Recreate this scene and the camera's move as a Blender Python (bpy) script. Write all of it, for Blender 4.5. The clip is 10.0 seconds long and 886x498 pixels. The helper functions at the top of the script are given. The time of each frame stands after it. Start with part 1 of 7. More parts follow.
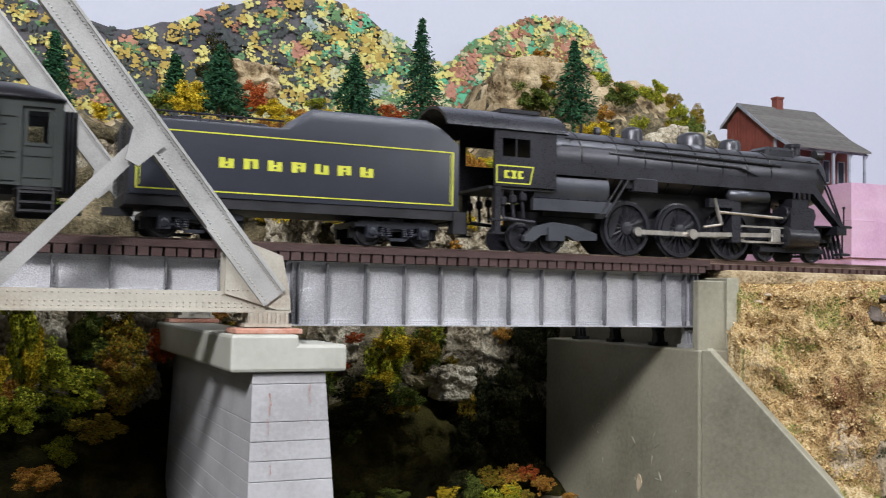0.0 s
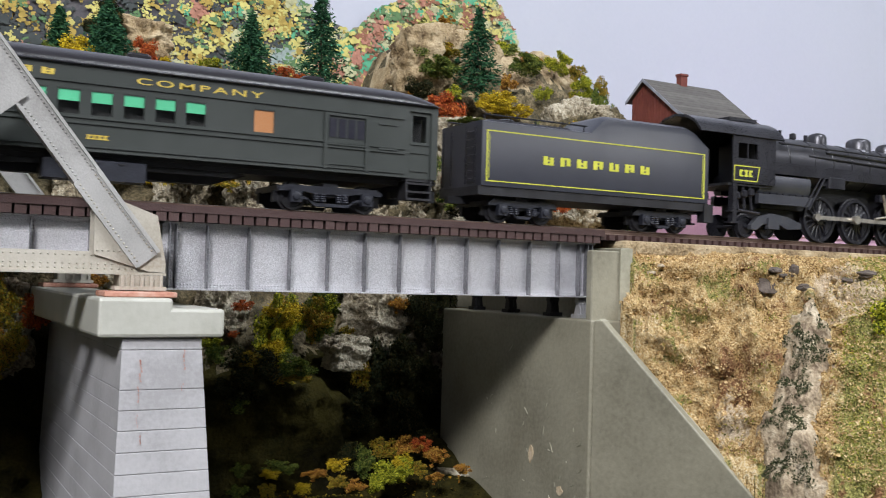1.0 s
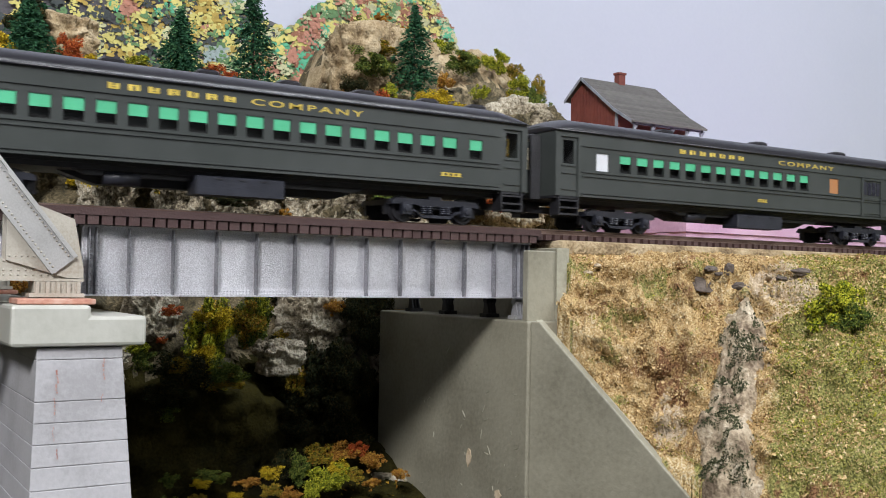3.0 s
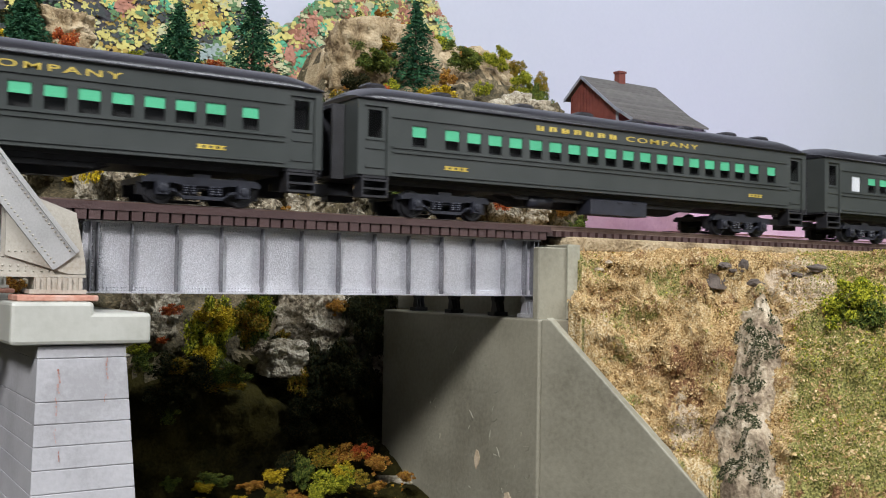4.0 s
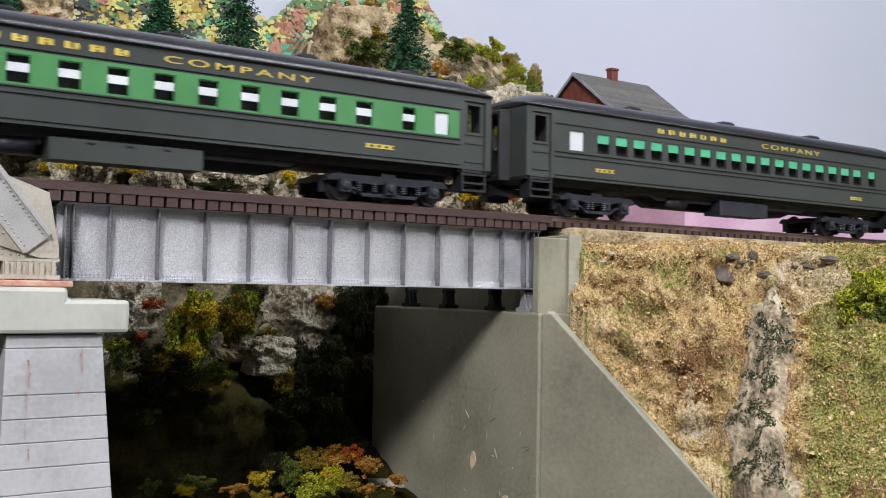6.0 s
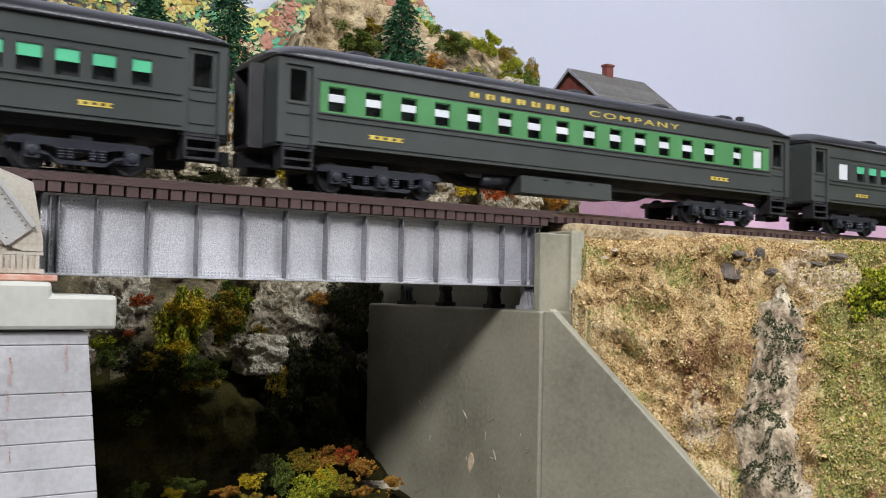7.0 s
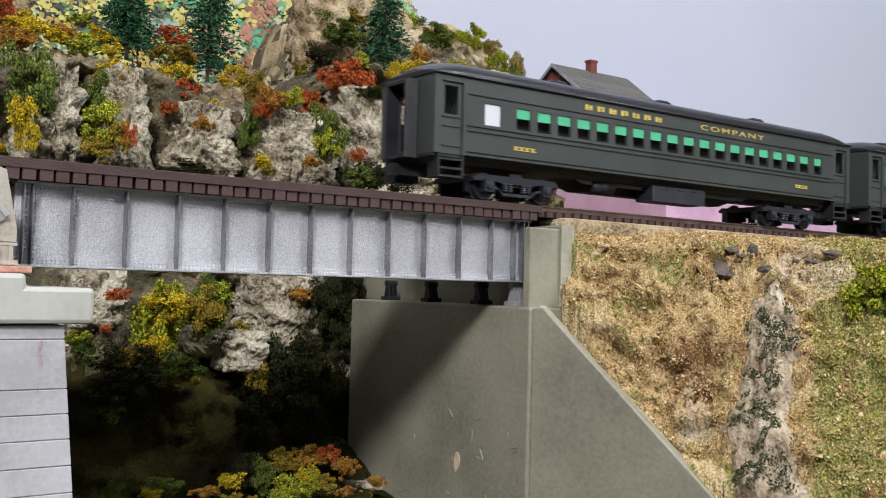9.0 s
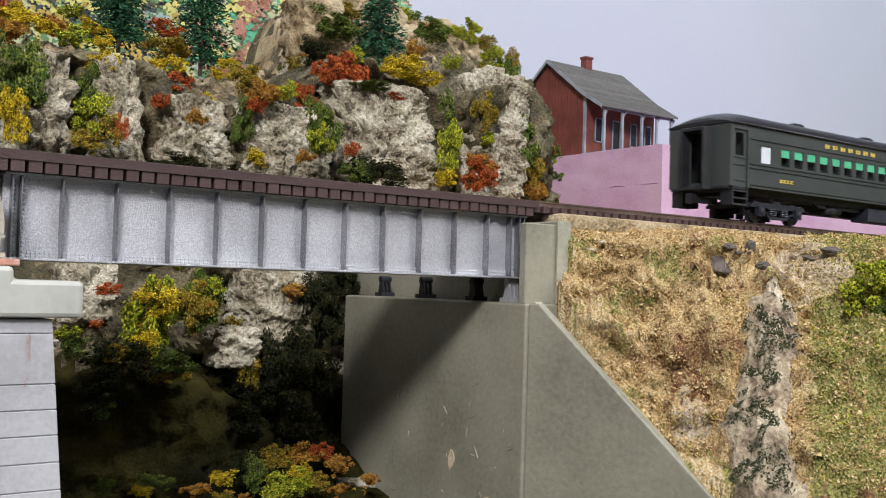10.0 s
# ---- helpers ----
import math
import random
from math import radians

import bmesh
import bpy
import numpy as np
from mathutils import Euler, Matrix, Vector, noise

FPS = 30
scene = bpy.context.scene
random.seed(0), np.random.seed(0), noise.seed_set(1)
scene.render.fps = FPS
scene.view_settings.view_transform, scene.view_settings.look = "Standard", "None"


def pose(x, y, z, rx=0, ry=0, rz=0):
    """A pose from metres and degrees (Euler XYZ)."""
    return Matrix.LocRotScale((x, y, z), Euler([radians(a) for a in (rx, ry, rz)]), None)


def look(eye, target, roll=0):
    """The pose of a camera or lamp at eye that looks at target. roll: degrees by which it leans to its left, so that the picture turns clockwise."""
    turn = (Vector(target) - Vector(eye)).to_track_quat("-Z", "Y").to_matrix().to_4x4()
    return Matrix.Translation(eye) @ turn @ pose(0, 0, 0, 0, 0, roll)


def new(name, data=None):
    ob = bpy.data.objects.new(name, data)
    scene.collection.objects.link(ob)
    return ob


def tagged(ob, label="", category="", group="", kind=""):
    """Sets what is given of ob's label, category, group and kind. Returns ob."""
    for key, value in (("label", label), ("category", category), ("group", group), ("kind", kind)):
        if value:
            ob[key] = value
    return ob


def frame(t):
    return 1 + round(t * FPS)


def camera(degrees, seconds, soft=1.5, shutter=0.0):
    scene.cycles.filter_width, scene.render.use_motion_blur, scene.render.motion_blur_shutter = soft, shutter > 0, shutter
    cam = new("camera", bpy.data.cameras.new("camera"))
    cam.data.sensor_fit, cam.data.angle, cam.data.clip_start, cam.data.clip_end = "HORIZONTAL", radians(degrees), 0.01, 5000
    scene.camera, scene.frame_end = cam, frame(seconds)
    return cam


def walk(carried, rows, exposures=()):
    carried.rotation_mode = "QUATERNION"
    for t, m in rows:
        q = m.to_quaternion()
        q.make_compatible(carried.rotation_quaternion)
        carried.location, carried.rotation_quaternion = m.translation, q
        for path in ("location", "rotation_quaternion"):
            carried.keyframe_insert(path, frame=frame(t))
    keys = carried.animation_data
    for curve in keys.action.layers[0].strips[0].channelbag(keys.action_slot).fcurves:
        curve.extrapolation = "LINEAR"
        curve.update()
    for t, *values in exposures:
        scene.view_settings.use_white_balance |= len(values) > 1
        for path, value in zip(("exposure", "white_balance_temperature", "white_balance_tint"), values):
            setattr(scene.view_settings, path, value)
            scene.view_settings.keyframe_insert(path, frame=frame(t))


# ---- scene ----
cam = camera(47.6, 10.0, 1.0, 0.25)
METRES, EYE, TILT, LEAN, TURN = 0.095, 0.105, 0.0, 0.0, -24.5
ROWS = [
    (0.0, 0.0, 0.0, 0.0, -0.05, 2.84, -0.95),
    (0.5, 0.057, 0.0762, -0.0171, -2.78, 2.49, -1.28),
    (1.0, 0.1045, 0.1147, -0.0351, -4.93, 1.58, -1.66),
    (1.5, 0.1311, 0.1487, -0.0361, -6.27, 1.07, -1.73),
    (2.0, 0.136, 0.1844, -0.0313, -7.17, 1.15, -1.6),
    (2.5, 0.1706, 0.1712, -0.0218, -7.73, 1.41, -1.3),
    (4.0, 0.0971, 0.3037, -0.0511, -8.61, 1.83, -0.94),
    (4.5, 0.1092, 0.3651, -0.0748, -8.96, 1.89, -0.95),
    (5.0, 0.0998, 0.3955, -0.0738, -9.16, 1.89, -0.9),
    (5.5, 0.0844, 0.4469, -0.098, -9.35, 2.17, -0.93),
    (7.0, 0.0581, 0.6435, -0.1293, -10.28, 2.3, -1.21),
    (7.5, 0.0365, 0.6717, -0.137, -10.75, 2.24, -1.25),
    (8.0, 0.0523, 0.6701, -0.1386, -11.15, 2.35, -1.28),
    (8.5, 0.0546, 0.7016, -0.1452, -11.42, 2.32, -1.41),
    (9.0, 0.033, 0.7472, -0.1394, -11.66, 2.2, -1.51),
    (9.5, 0.0353, 0.7857, -0.1489, -11.92, 2.18, -1.66),
    (10.0, 0.0348, 0.7909, -0.1484, -12.06, 2.1, -1.72),
]
walk(cam, [(t, pose(0, 0, EYE, TILT, LEAN, TURN) @ pose(METRES * x, METRES * y, METRES * z, 90 + pitch, roll, yaw)) for t, x, y, z, yaw, pitch, roll in ROWS])


def smooth(a, b, x):
    u = min(1.0, max(0.0, (x - a) / (b - a)))
    return u * u * (3 - 2 * u)


# ---- world and light: a closed room with ceiling lamps ----
world = bpy.data.worlds.new("room_air")
world.use_nodes = True
world.node_tree.nodes["Background"].inputs[0].default_value = (0.55, 0.6, 0.7, 1)
world.node_tree.nodes["Background"].inputs[1].default_value = 0.05
scene.world = world
KEY_AT = (-1.0, -1.1, 1.36)


def area_lamp(name, eye, target, size, watts, colour):
    data = bpy.data.lights.new(name, "AREA")
    data.shape, data.size, data.size_y = "RECTANGLE", size[0], size[1]
    data.energy, data.color = watts, colour
    ob = new(name, data)
    ob.matrix_world = look(eye, target)
    return ob


area_lamp("ceiling_lamp_light", KEY_AT, (0.25, 0.36, 0.1), (0.42, 0.36), 53, (0.98, 0.975, 1.0))
area_lamp("rear_ceiling_lamp_light", (0.75, -0.45, 1.56), (0.45, 0.38, 0.1), (1.0, 0.25), 24, (0.9, 0.94, 1.0))
# Unseen lamp added at front right, for boiler highlights and fill.
area_lamp("far_fill_light", (2.3, -2.1, 1.57), (0.2, 0.36, 0.12), (1.2, 0.5), 42, (0.97, 0.98, 1.0))
scene.view_settings.exposure = 0.0


# ---- materials ----
def material(name, colours, rough=0.6, metal=0.0, scale=60.0, fine=900.0, bump=0.2, island=False, piece=False, spread=0.5,
             depth=0.0006, coat=0.0, fw=0.45):
    """Two or more colours mixed by a coarse and a fine noise, with a fine relief."""
    m = bpy.data.materials.new(name)
    m.use_nodes = True
    nt = m.node_tree
    n, l = nt.nodes, nt.links
    b = n["Principled BSDF"]
    b.inputs["Roughness"].default_value = rough
    b.inputs["Metallic"].default_value = metal
    if coat:
        b.inputs["Coat Weight"].default_value = coat
    tc = n.new("ShaderNodeTexCoord")
    big = n.new("ShaderNodeTexNoise")
    big.inputs["Scale"].default_value, big.inputs["Detail"].default_value = scale, 6
    small = n.new("ShaderNodeTexNoise")
    small.inputs["Scale"].default_value, small.inputs["Detail"].default_value = fine, 4
    for t in (big, small):
        l.new(tc.outputs["Object"], t.inputs["Vector"])
    mix = n.new("ShaderNodeMath")
    mix.operation = "MULTIPLY_ADD"
    l.new(small.outputs["Fac"], mix.inputs[0])
    mix.inputs[1].default_value = fw
    sc = n.new("ShaderNodeMath")
    sc.operation = "MULTIPLY_ADD"
    l.new(big.outputs["Fac"], sc.inputs[0])
    sc.inputs[1].default_value, sc.inputs[2].default_value = 1.55 - fw, -0.275
    l.new(sc.outputs[0], mix.inputs[2])
    fac = mix.outputs[0]
    if island or piece:
        src = n.new("ShaderNodeNewGeometry") if island else n.new("ShaderNodeObjectInfo")
        rnd = src.outputs["Random Per Island" if island else "Random"]
        blend = n.new("ShaderNodeMix")
        blend.inputs[0].default_value = spread
        l.new(fac, blend.inputs[2])
        l.new(rnd, blend.inputs[3])
        fac = blend.outputs[0]
    ramp = n.new("ShaderNodeValToRGB")
    e = ramp.color_ramp.elements
    lo, hi = (0.05, 0.95) if island or piece else (0.3, 0.7)
    for i, c in enumerate(colours):
        at = lo + (hi - lo) * i / max(1, len(colours) - 1)
        el = e[i] if i < 2 else e.new(at)
        el.position, el.color = at, (*c, 1)
    l.new(fac, ramp.inputs[0])
    l.new(ramp.outputs[0], b.inputs["Base Color"])
    rr = n.new("ShaderNodeMapRange")
    rr.inputs[3].default_value, rr.inputs[4].default_value = max(0.02, rough - 0.12), min(1, rough + 0.12)
    l.new(small.outputs["Fac"], rr.inputs[0])
    l.new(rr.outputs[0], b.inputs["Roughness"])
    if bump:
        bp = n.new("ShaderNodeBump")
        bp.inputs["Strength"].default_value, bp.inputs["Distance"].default_value = bump, depth
        l.new(small.outputs["Fac"], bp.inputs["Height"])
        l.new(bp.outputs[0], b.inputs["Normal"])
    return m


def glow(name, colour, strength):
    m = bpy.data.materials.new(name)
    m.use_nodes = True
    b = m.node_tree.nodes["Principled BSDF"]
    b.inputs["Base Color"].default_value = (*colour, 1)
    b.inputs["Emission Color"].default_value = (*colour, 1)
    b.inputs["Emission Strength"].default_value = strength
    return m


def glass_material():
    m = bpy.data.materials.new("window_glass")
    m.use_nodes = True
    n, l = m.node_tree.nodes, m.node_tree.links
    n.remove(n["Principled BSDF"])
    mix, clear, gloss, lean, power, most = (n.new("ShaderNode" + k) for k in ("MixShader", "BsdfTransparent", "BsdfGlossy", "LayerWeight", "Math", "Math"))
    lean.inputs[0].default_value = 0.5
    power.operation, power.inputs[1].default_value = "POWER", 4.0
    most.operation, most.inputs[1].default_value, most.inputs[2].default_value = "MULTIPLY_ADD", 0.55, 0.04
    gloss.inputs["Roughness"].default_value = 0.05
    clear.inputs[0].default_value = (0.9, 0.92, 0.9, 1)
    l.new(lean.outputs["Facing"], power.inputs[0]), l.new(power.outputs[0], most.inputs[0]), l.new(most.outputs[0], mix.inputs[0])
    l.new(clear.outputs[0], mix.inputs[1]), l.new(gloss.outputs[0], mix.inputs[2])
    l.new(mix.outputs[0], n["Material Output"].inputs[0])
    return m


GLASS = glass_material()
SILVER = material("silver_girder_paint", [(0.42, 0.42, 0.44), (0.6, 0.6, 0.63), (0.76, 0.76, 0.79)], 0.36, 0.6, 30, 2900, 0.9, depth=0.0003, fw=0.95)
# A darker silver for the outstanding legs of the stiffeners.
DARK_SILVER = material("dark_silver_stiffener_paint", [(0.1, 0.1, 0.11), (0.2, 0.2, 0.215), (0.36, 0.36, 0.38)], 0.4, 0.5, 60, 1900, 0.5, depth=0.0003, fw=0.9)
TRUSS_GREY = material("grey_truss_paint", [(0.32, 0.315, 0.305), (0.40, 0.395, 0.385), (0.46, 0.455, 0.445)], 0.45, 0.2, 50, 1500, 0.3, depth=0.0003)
TRUSS_BEIGE = material("weathered_beige_truss_paint", [(0.34, 0.30, 0.24), (0.43, 0.40, 0.34), (0.48, 0.45, 0.39)], 0.6, 0.0, 40, 1200, 0.3, depth=0.0003)
TIE = material("dark_brown_tie_plastic", [(0.035, 0.018, 0.016), (0.06, 0.032, 0.03), (0.085, 0.05, 0.046)], 0.5, 0, 130, 1500, 0.4, piece=True, spread=0.35)
RAIL = material("brown_weathered_rail", [(0.10, 0.06, 0.045), (0.20, 0.14, 0.11)], 0.45, 0.6, 100, 1200, 0.2)
RAIL_TOP = material("polished_rail_head", [(0.6, 0.58, 0.55), (0.75, 0.73, 0.7)], 0.2, 1.0, 100, 1200, 0.05)
PIER = material("pale_grey_pier_paint", [(0.34, 0.335, 0.345), (0.42, 0.415, 0.43), (0.47, 0.465, 0.48)], 0.55, 0, 38, 700, 0.25, depth=0.0004)
CAP = material("cream_grey_cap_paint", [(0.36, 0.36, 0.31), (0.44, 0.44, 0.39), (0.49, 0.49, 0.44)], 0.4, 0, 30, 500, 0.15, depth=0.0003)
SHIM = material("brick_red_shim", [(0.35, 0.13, 0.09), (0.5, 0.25, 0.18), (0.55, 0.34, 0.27)], 0.7, 0, 160, 900, 0.3)
STAIN = material("rust_stain", [(0.36, 0.16, 0.12), (0.5, 0.36, 0.33)], 0.7, 0, 300, 1500, 0.1)
OLIVE = material("olive_grey_abutment_paint", [(0.19, 0.178, 0.132), (0.262, 0.248, 0.188), (0.315, 0.297, 0.226)], 0.42, 0, 22, 520, 0.35, depth=0.0005)
OLIVE_EDGE = material("worn_pale_concrete_edge", [(0.3, 0.29, 0.22), (0.45, 0.43, 0.34)], 0.6, 0, 60, 700, 0.4)
CHIP = material("bare_plaster_chip", [(0.5, 0.38, 0.24), (0.66, 0.55, 0.4)], 0.8, 0, 200, 1200, 0.4)
BLACK = material("satin_black_paint", [(0.012, 0.012, 0.016), (0.019, 0.019, 0.024), (0.027, 0.027, 0.034)], 0.3, 0, 60, 1600, 0.08)
BOILER = material("graphite_boiler_paint", [(0.05, 0.05, 0.058), (0.085, 0.085, 0.097)], 0.36, 0.6, 50, 1500, 0.06)
FIREBOX = material("graphite_grey_firebox_paint", [(0.06, 0.063, 0.078), (0.1, 0.104, 0.12)], 0.34, 0.45, 60, 1500, 0.06)
TENDER_BLACK = material("satin_blue_black_tender_paint", [(0.02, 0.022, 0.032), (0.027, 0.029, 0.041)], 0.36, 0, 45, 1800, 0.06)
CHASSIS = material("dusty_black_underframe", [(0.006, 0.006, 0.008), (0.014, 0.014, 0.017), (0.021, 0.021, 0.026)], 0.55, 0, 150, 1500, 0.2)
TRUCK = material("blue_grey_truck_plastic", [(0.012, 0.0135, 0.02), (0.024, 0.026, 0.037)], 0.45, 0, 150, 1500, 0.2)
STEEL = material("dulled_steel_rod", [(0.4, 0.37, 0.33), (0.68, 0.64, 0.58)], 0.36, 0.85, 150, 1500, 0.1)
LIME = material("yellow_green_lettering", [(0.5, 0.52, 0.04), (0.62, 0.62, 0.08)], 0.5, 0, 200, 1500, 0.0)
GOLD = material("dull_gold_lettering", [(0.5, 0.36, 0.05), (0.65, 0.5, 0.1)], 0.5, 0, 200, 1500, 0.0)
CAR_GREEN = material("dark_olive_green_coach_paint", [(0.035, 0.041, 0.038), (0.044, 0.050, 0.047), (0.052, 0.058, 0.055)], 0.4, 0, 40, 1800, 0.06)
CAR_ROOF = material("satin_black_coach_roof", [(0.010, 0.009, 0.012), (0.017, 0.016, 0.02)], 0.34, 0, 50, 1800, 0.08)
CAR_BAND = material("bright_green_window_band", [(0.055, 0.2, 0.065), (0.07, 0.25, 0.085)], 0.45, 0, 60, 1500, 0.03)
BLIND_GREEN = material("mint_green_window_blind", [(0.08, 0.45, 0.24), (0.1, 0.54, 0.3)], 0.6, 0, 60, 1500, 0.0)
BLIND_WHITE = material("white_window_blind", [(0.66, 0.66, 0.72), (0.8, 0.8, 0.85)], 0.6, 0, 60, 1500, 0.0)
BLIND_ORANGE = material("orange_brown_door_blind", [(0.42, 0.17, 0.06), (0.5, 0.22, 0.09)], 0.6, 0, 60, 1500, 0.0)
INSIDE = material("dark_coach_interior", [(0.012, 0.013, 0.014), (0.03, 0.03, 0.03)], 0.7, 0, 60, 900, 0.0)
ROCK = material("tan_grey_plaster_rock", [(0.085, 0.065, 0.042), (0.3, 0.25, 0.165), (0.46, 0.41, 0.31), (0.64, 0.58, 0.45)], 0.85, 0, 55, 620, 1.0, depth=0.0024, fw=0.7)
ROCK_TAN = material("tan_plaster_hillside", [(0.12, 0.075, 0.035), (0.36, 0.27, 0.15), (0.52, 0.42, 0.27)], 0.85, 0, 70, 700, 1.0, depth=0.0015)
SOIL = material("brown_ochre_soil", [(0.13, 0.07, 0.03), (0.39, 0.25, 0.105), (0.6, 0.44, 0.21)], 0.9, 0, 70, 620, 1.0, depth=0.0028, fw=0.8)


def soil_material():
    """Ochre soil that runs over into turf, pale sand and red earth where the mesh's colour layer names them."""
    m = material("ochre_embankment_soil", [(0.14, 0.075, 0.03), (0.48, 0.31, 0.13), (0.66, 0.48, 0.23), (0.78, 0.65, 0.42)], 0.9, 0, 45, 1150, 1.0, depth=0.0022, fw=1.05)
    n, l = m.node_tree.nodes, m.node_tree.links
    b = n["Principled BSDF"]
    b.inputs["Specular IOR Level"].default_value = 0.2
    layer = n.new("ShaderNodeVertexColor")
    layer.layer_name = "earth"
    parts = n.new("ShaderNodeSeparateColor")
    l.new(layer.outputs["Color"], parts.inputs[0])
    tc = n.new("ShaderNodeTexCoord")
    grain = n.new("ShaderNodeTexNoise")
    grain.inputs["Scale"].default_value, grain.inputs["Detail"].default_value = 420, 6
    tint = n.new("ShaderNodeTexNoise")
    tint.inputs["Scale"].default_value, tint.inputs["Detail"].default_value = 1200, 4
    l.new(tc.outputs["Object"], grain.inputs["Vector"]), l.new(tc.outputs["Object"], tint.inputs["Vector"])
    colour = b.inputs["Base Color"].links[0].from_socket
    for out, dark, light in (("Red", (0.09, 0.095, 0.025), (0.48, 0.45, 0.15)), ("Green", (0.52, 0.39, 0.24), (0.82, 0.69, 0.52)), ("Blue", (0.16, 0.075, 0.035), (0.4, 0.22, 0.11))):
        ramp = n.new("ShaderNodeValToRGB")
        ramp.color_ramp.elements[0].position, ramp.color_ramp.elements[0].color = 0.35, (*dark, 1)
        ramp.color_ramp.elements[1].position, ramp.color_ramp.elements[1].color = 0.65, (*light, 1)
        l.new(tint.outputs["Fac"], ramp.inputs[0])
        add = n.new("ShaderNodeMath")
        add.operation = "ADD"
        l.new(parts.outputs[out], add.inputs[0]), l.new(grain.outputs["Fac"], add.inputs[1])
        edge = n.new("ShaderNodeMapRange")
        edge.inputs[1].default_value, edge.inputs[2].default_value = 0.85, 1.15
        l.new(add.outputs[0], edge.inputs[0])
        mix = n.new("ShaderNodeMix")
        mix.data_type = "RGBA"
        l.new(edge.outputs[0], mix.inputs[0]), l.new(colour, mix.inputs[6]), l.new(ramp.outputs[0], mix.inputs[7])
        colour = mix.outputs[2]
    l.new(colour, b.inputs["Base Color"])
    return m


BANK = soil_material()
CRUMB = material("ochre_soil_crumbs", [(0.11, 0.055, 0.025), (0.46, 0.3, 0.125), (0.7, 0.52, 0.26), (0.82, 0.7, 0.5)], 0.9, 0, 60, 900, 0, island=True)
# Olive valley earth, its colour darkened to stand in for shade under the bridge.
SHADE_EARTH = material("olive_valley_earth_with_shade", [(0.010, 0.009, 0.003), (0.024, 0.021, 0.005), (0.05, 0.042, 0.01)], 0.9, 0, 50, 600, 0.8, depth=0.0012)
SHADE_EARTH.node_tree.nodes["Principled BSDF"].inputs["Specular IOR Level"].default_value = 0.1
PINK = material("pink_foam_board", [(0.47, 0.28, 0.42), (0.54, 0.34, 0.48), (0.58, 0.39, 0.52)], 0.6, 0, 25, 500, 0.3, depth=0.0005)
SKY = material("pale_blue_grey_backdrop_paint", [(0.455, 0.478, 0.56), (0.49, 0.51, 0.59)], 0.85, 0, 2.2, 300, 0.03)
ROOM = material("white_room_paint", [(0.36, 0.37, 0.39), (0.42, 0.43, 0.45)], 0.8, 0, 3, 200, 0.05)
CARPET = material("grey_room_carpet", [(0.1, 0.1, 0.1), (0.16, 0.16, 0.16)], 0.95, 0, 4, 400, 0.3)
FASCIA = material("dark_fascia_paint", [(0.05, 0.06, 0.05), (0.08, 0.09, 0.08)], 0.6, 0, 8, 300, 0.05)


def leafy(name, colours, spread=0.85):
    m = material(name, colours, 0.85, 0, 120, 900, 0, island=True, spread=spread)
    m.node_tree.nodes["Principled BSDF"].inputs["Specular IOR Level"].default_value = 0.15
    return m


LEAF = {
    "yellow": leafy("yellow_clump_foliage", [(0.10, 0.07, 0.01), (0.32, 0.22, 0.01), (0.62, 0.45, 0.02), (0.72, 0.58, 0.05)]),
    "lime": leafy("yellow_green_clump_foliage", [(0.035, 0.06, 0.01), (0.14, 0.18, 0.015), (0.42, 0.42, 0.03), (0.62, 0.6, 0.06)]),
    "green": leafy("olive_green_clump_foliage", [(0.015, 0.03, 0.01), (0.06, 0.1, 0.02), (0.14, 0.18, 0.03), (0.22, 0.22, 0.04)]),
    # dark green leaves, deepened so their colour carries the valley's shade
    "dark": leafy("dark_green_clump_foliage_with_shade", [(0.004, 0.007, 0.003), (0.012, 0.018, 0.006), (0.03, 0.034, 0.011), (0.08, 0.055, 0.015)]),
    "red": leafy("rust_red_clump_foliage", [(0.1, 0.02, 0.01), (0.34, 0.06, 0.02), (0.5, 0.11, 0.03), (0.55, 0.2, 0.04)]),
    "orange": leafy("orange_brown_clump_foliage", [(0.09, 0.04, 0.015), (0.28, 0.12, 0.025), (0.5, 0.24, 0.04), (0.5, 0.34, 0.06)]),
    "mixed": leafy("mixed_autumn_clump_foliage", [(0.03, 0.035, 0.01), (0.12, 0.12, 0.02), (0.3, 0.24, 0.03), (0.45, 0.32, 0.03), (0.3, 0.08, 0.02)]),
    "conifer": leafy("dark_blue_green_conifer_needles", [(0.008, 0.03, 0.016), (0.018, 0.065, 0.032), (0.03, 0.10, 0.048), (0.06, 0.15, 0.06)]),
    "lichen": leafy("grey_green_lichen", [(0.015, 0.022, 0.01), (0.04, 0.05, 0.022), (0.09, 0.1, 0.05), (0.16, 0.15, 0.09)]),
    "grass": leafy("olive_grass_flock", [(0.06, 0.075, 0.012), (0.2, 0.21, 0.035), (0.36, 0.36, 0.07), (0.5, 0.44, 0.16)]),
}
MOSSY = material("mossy_brown_cliff", [(0.03, 0.026, 0.012), (0.1, 0.08, 0.04), (0.24, 0.19, 0.11)], 0.9, 0, 90, 700, 1.0, depth=0.0015, fw=0.7)
ROCK_WHITE = material("white_grey_rock", [(0.18, 0.13, 0.085), (0.45, 0.36, 0.245), (0.64, 0.55, 0.41)], 0.85, 0, 110, 700, 1.0, depth=0.0014)
SLATE = material("dark_slate_chip", [(0.07, 0.055, 0.045), (0.15, 0.12, 0.1)], 0.8, 0, 200, 900, 0.6)
BARK = material("dark_bark", [(0.03, 0.02, 0.012), (0.07, 0.045, 0.03)], 0.9, 0, 200, 1200, 0.4)
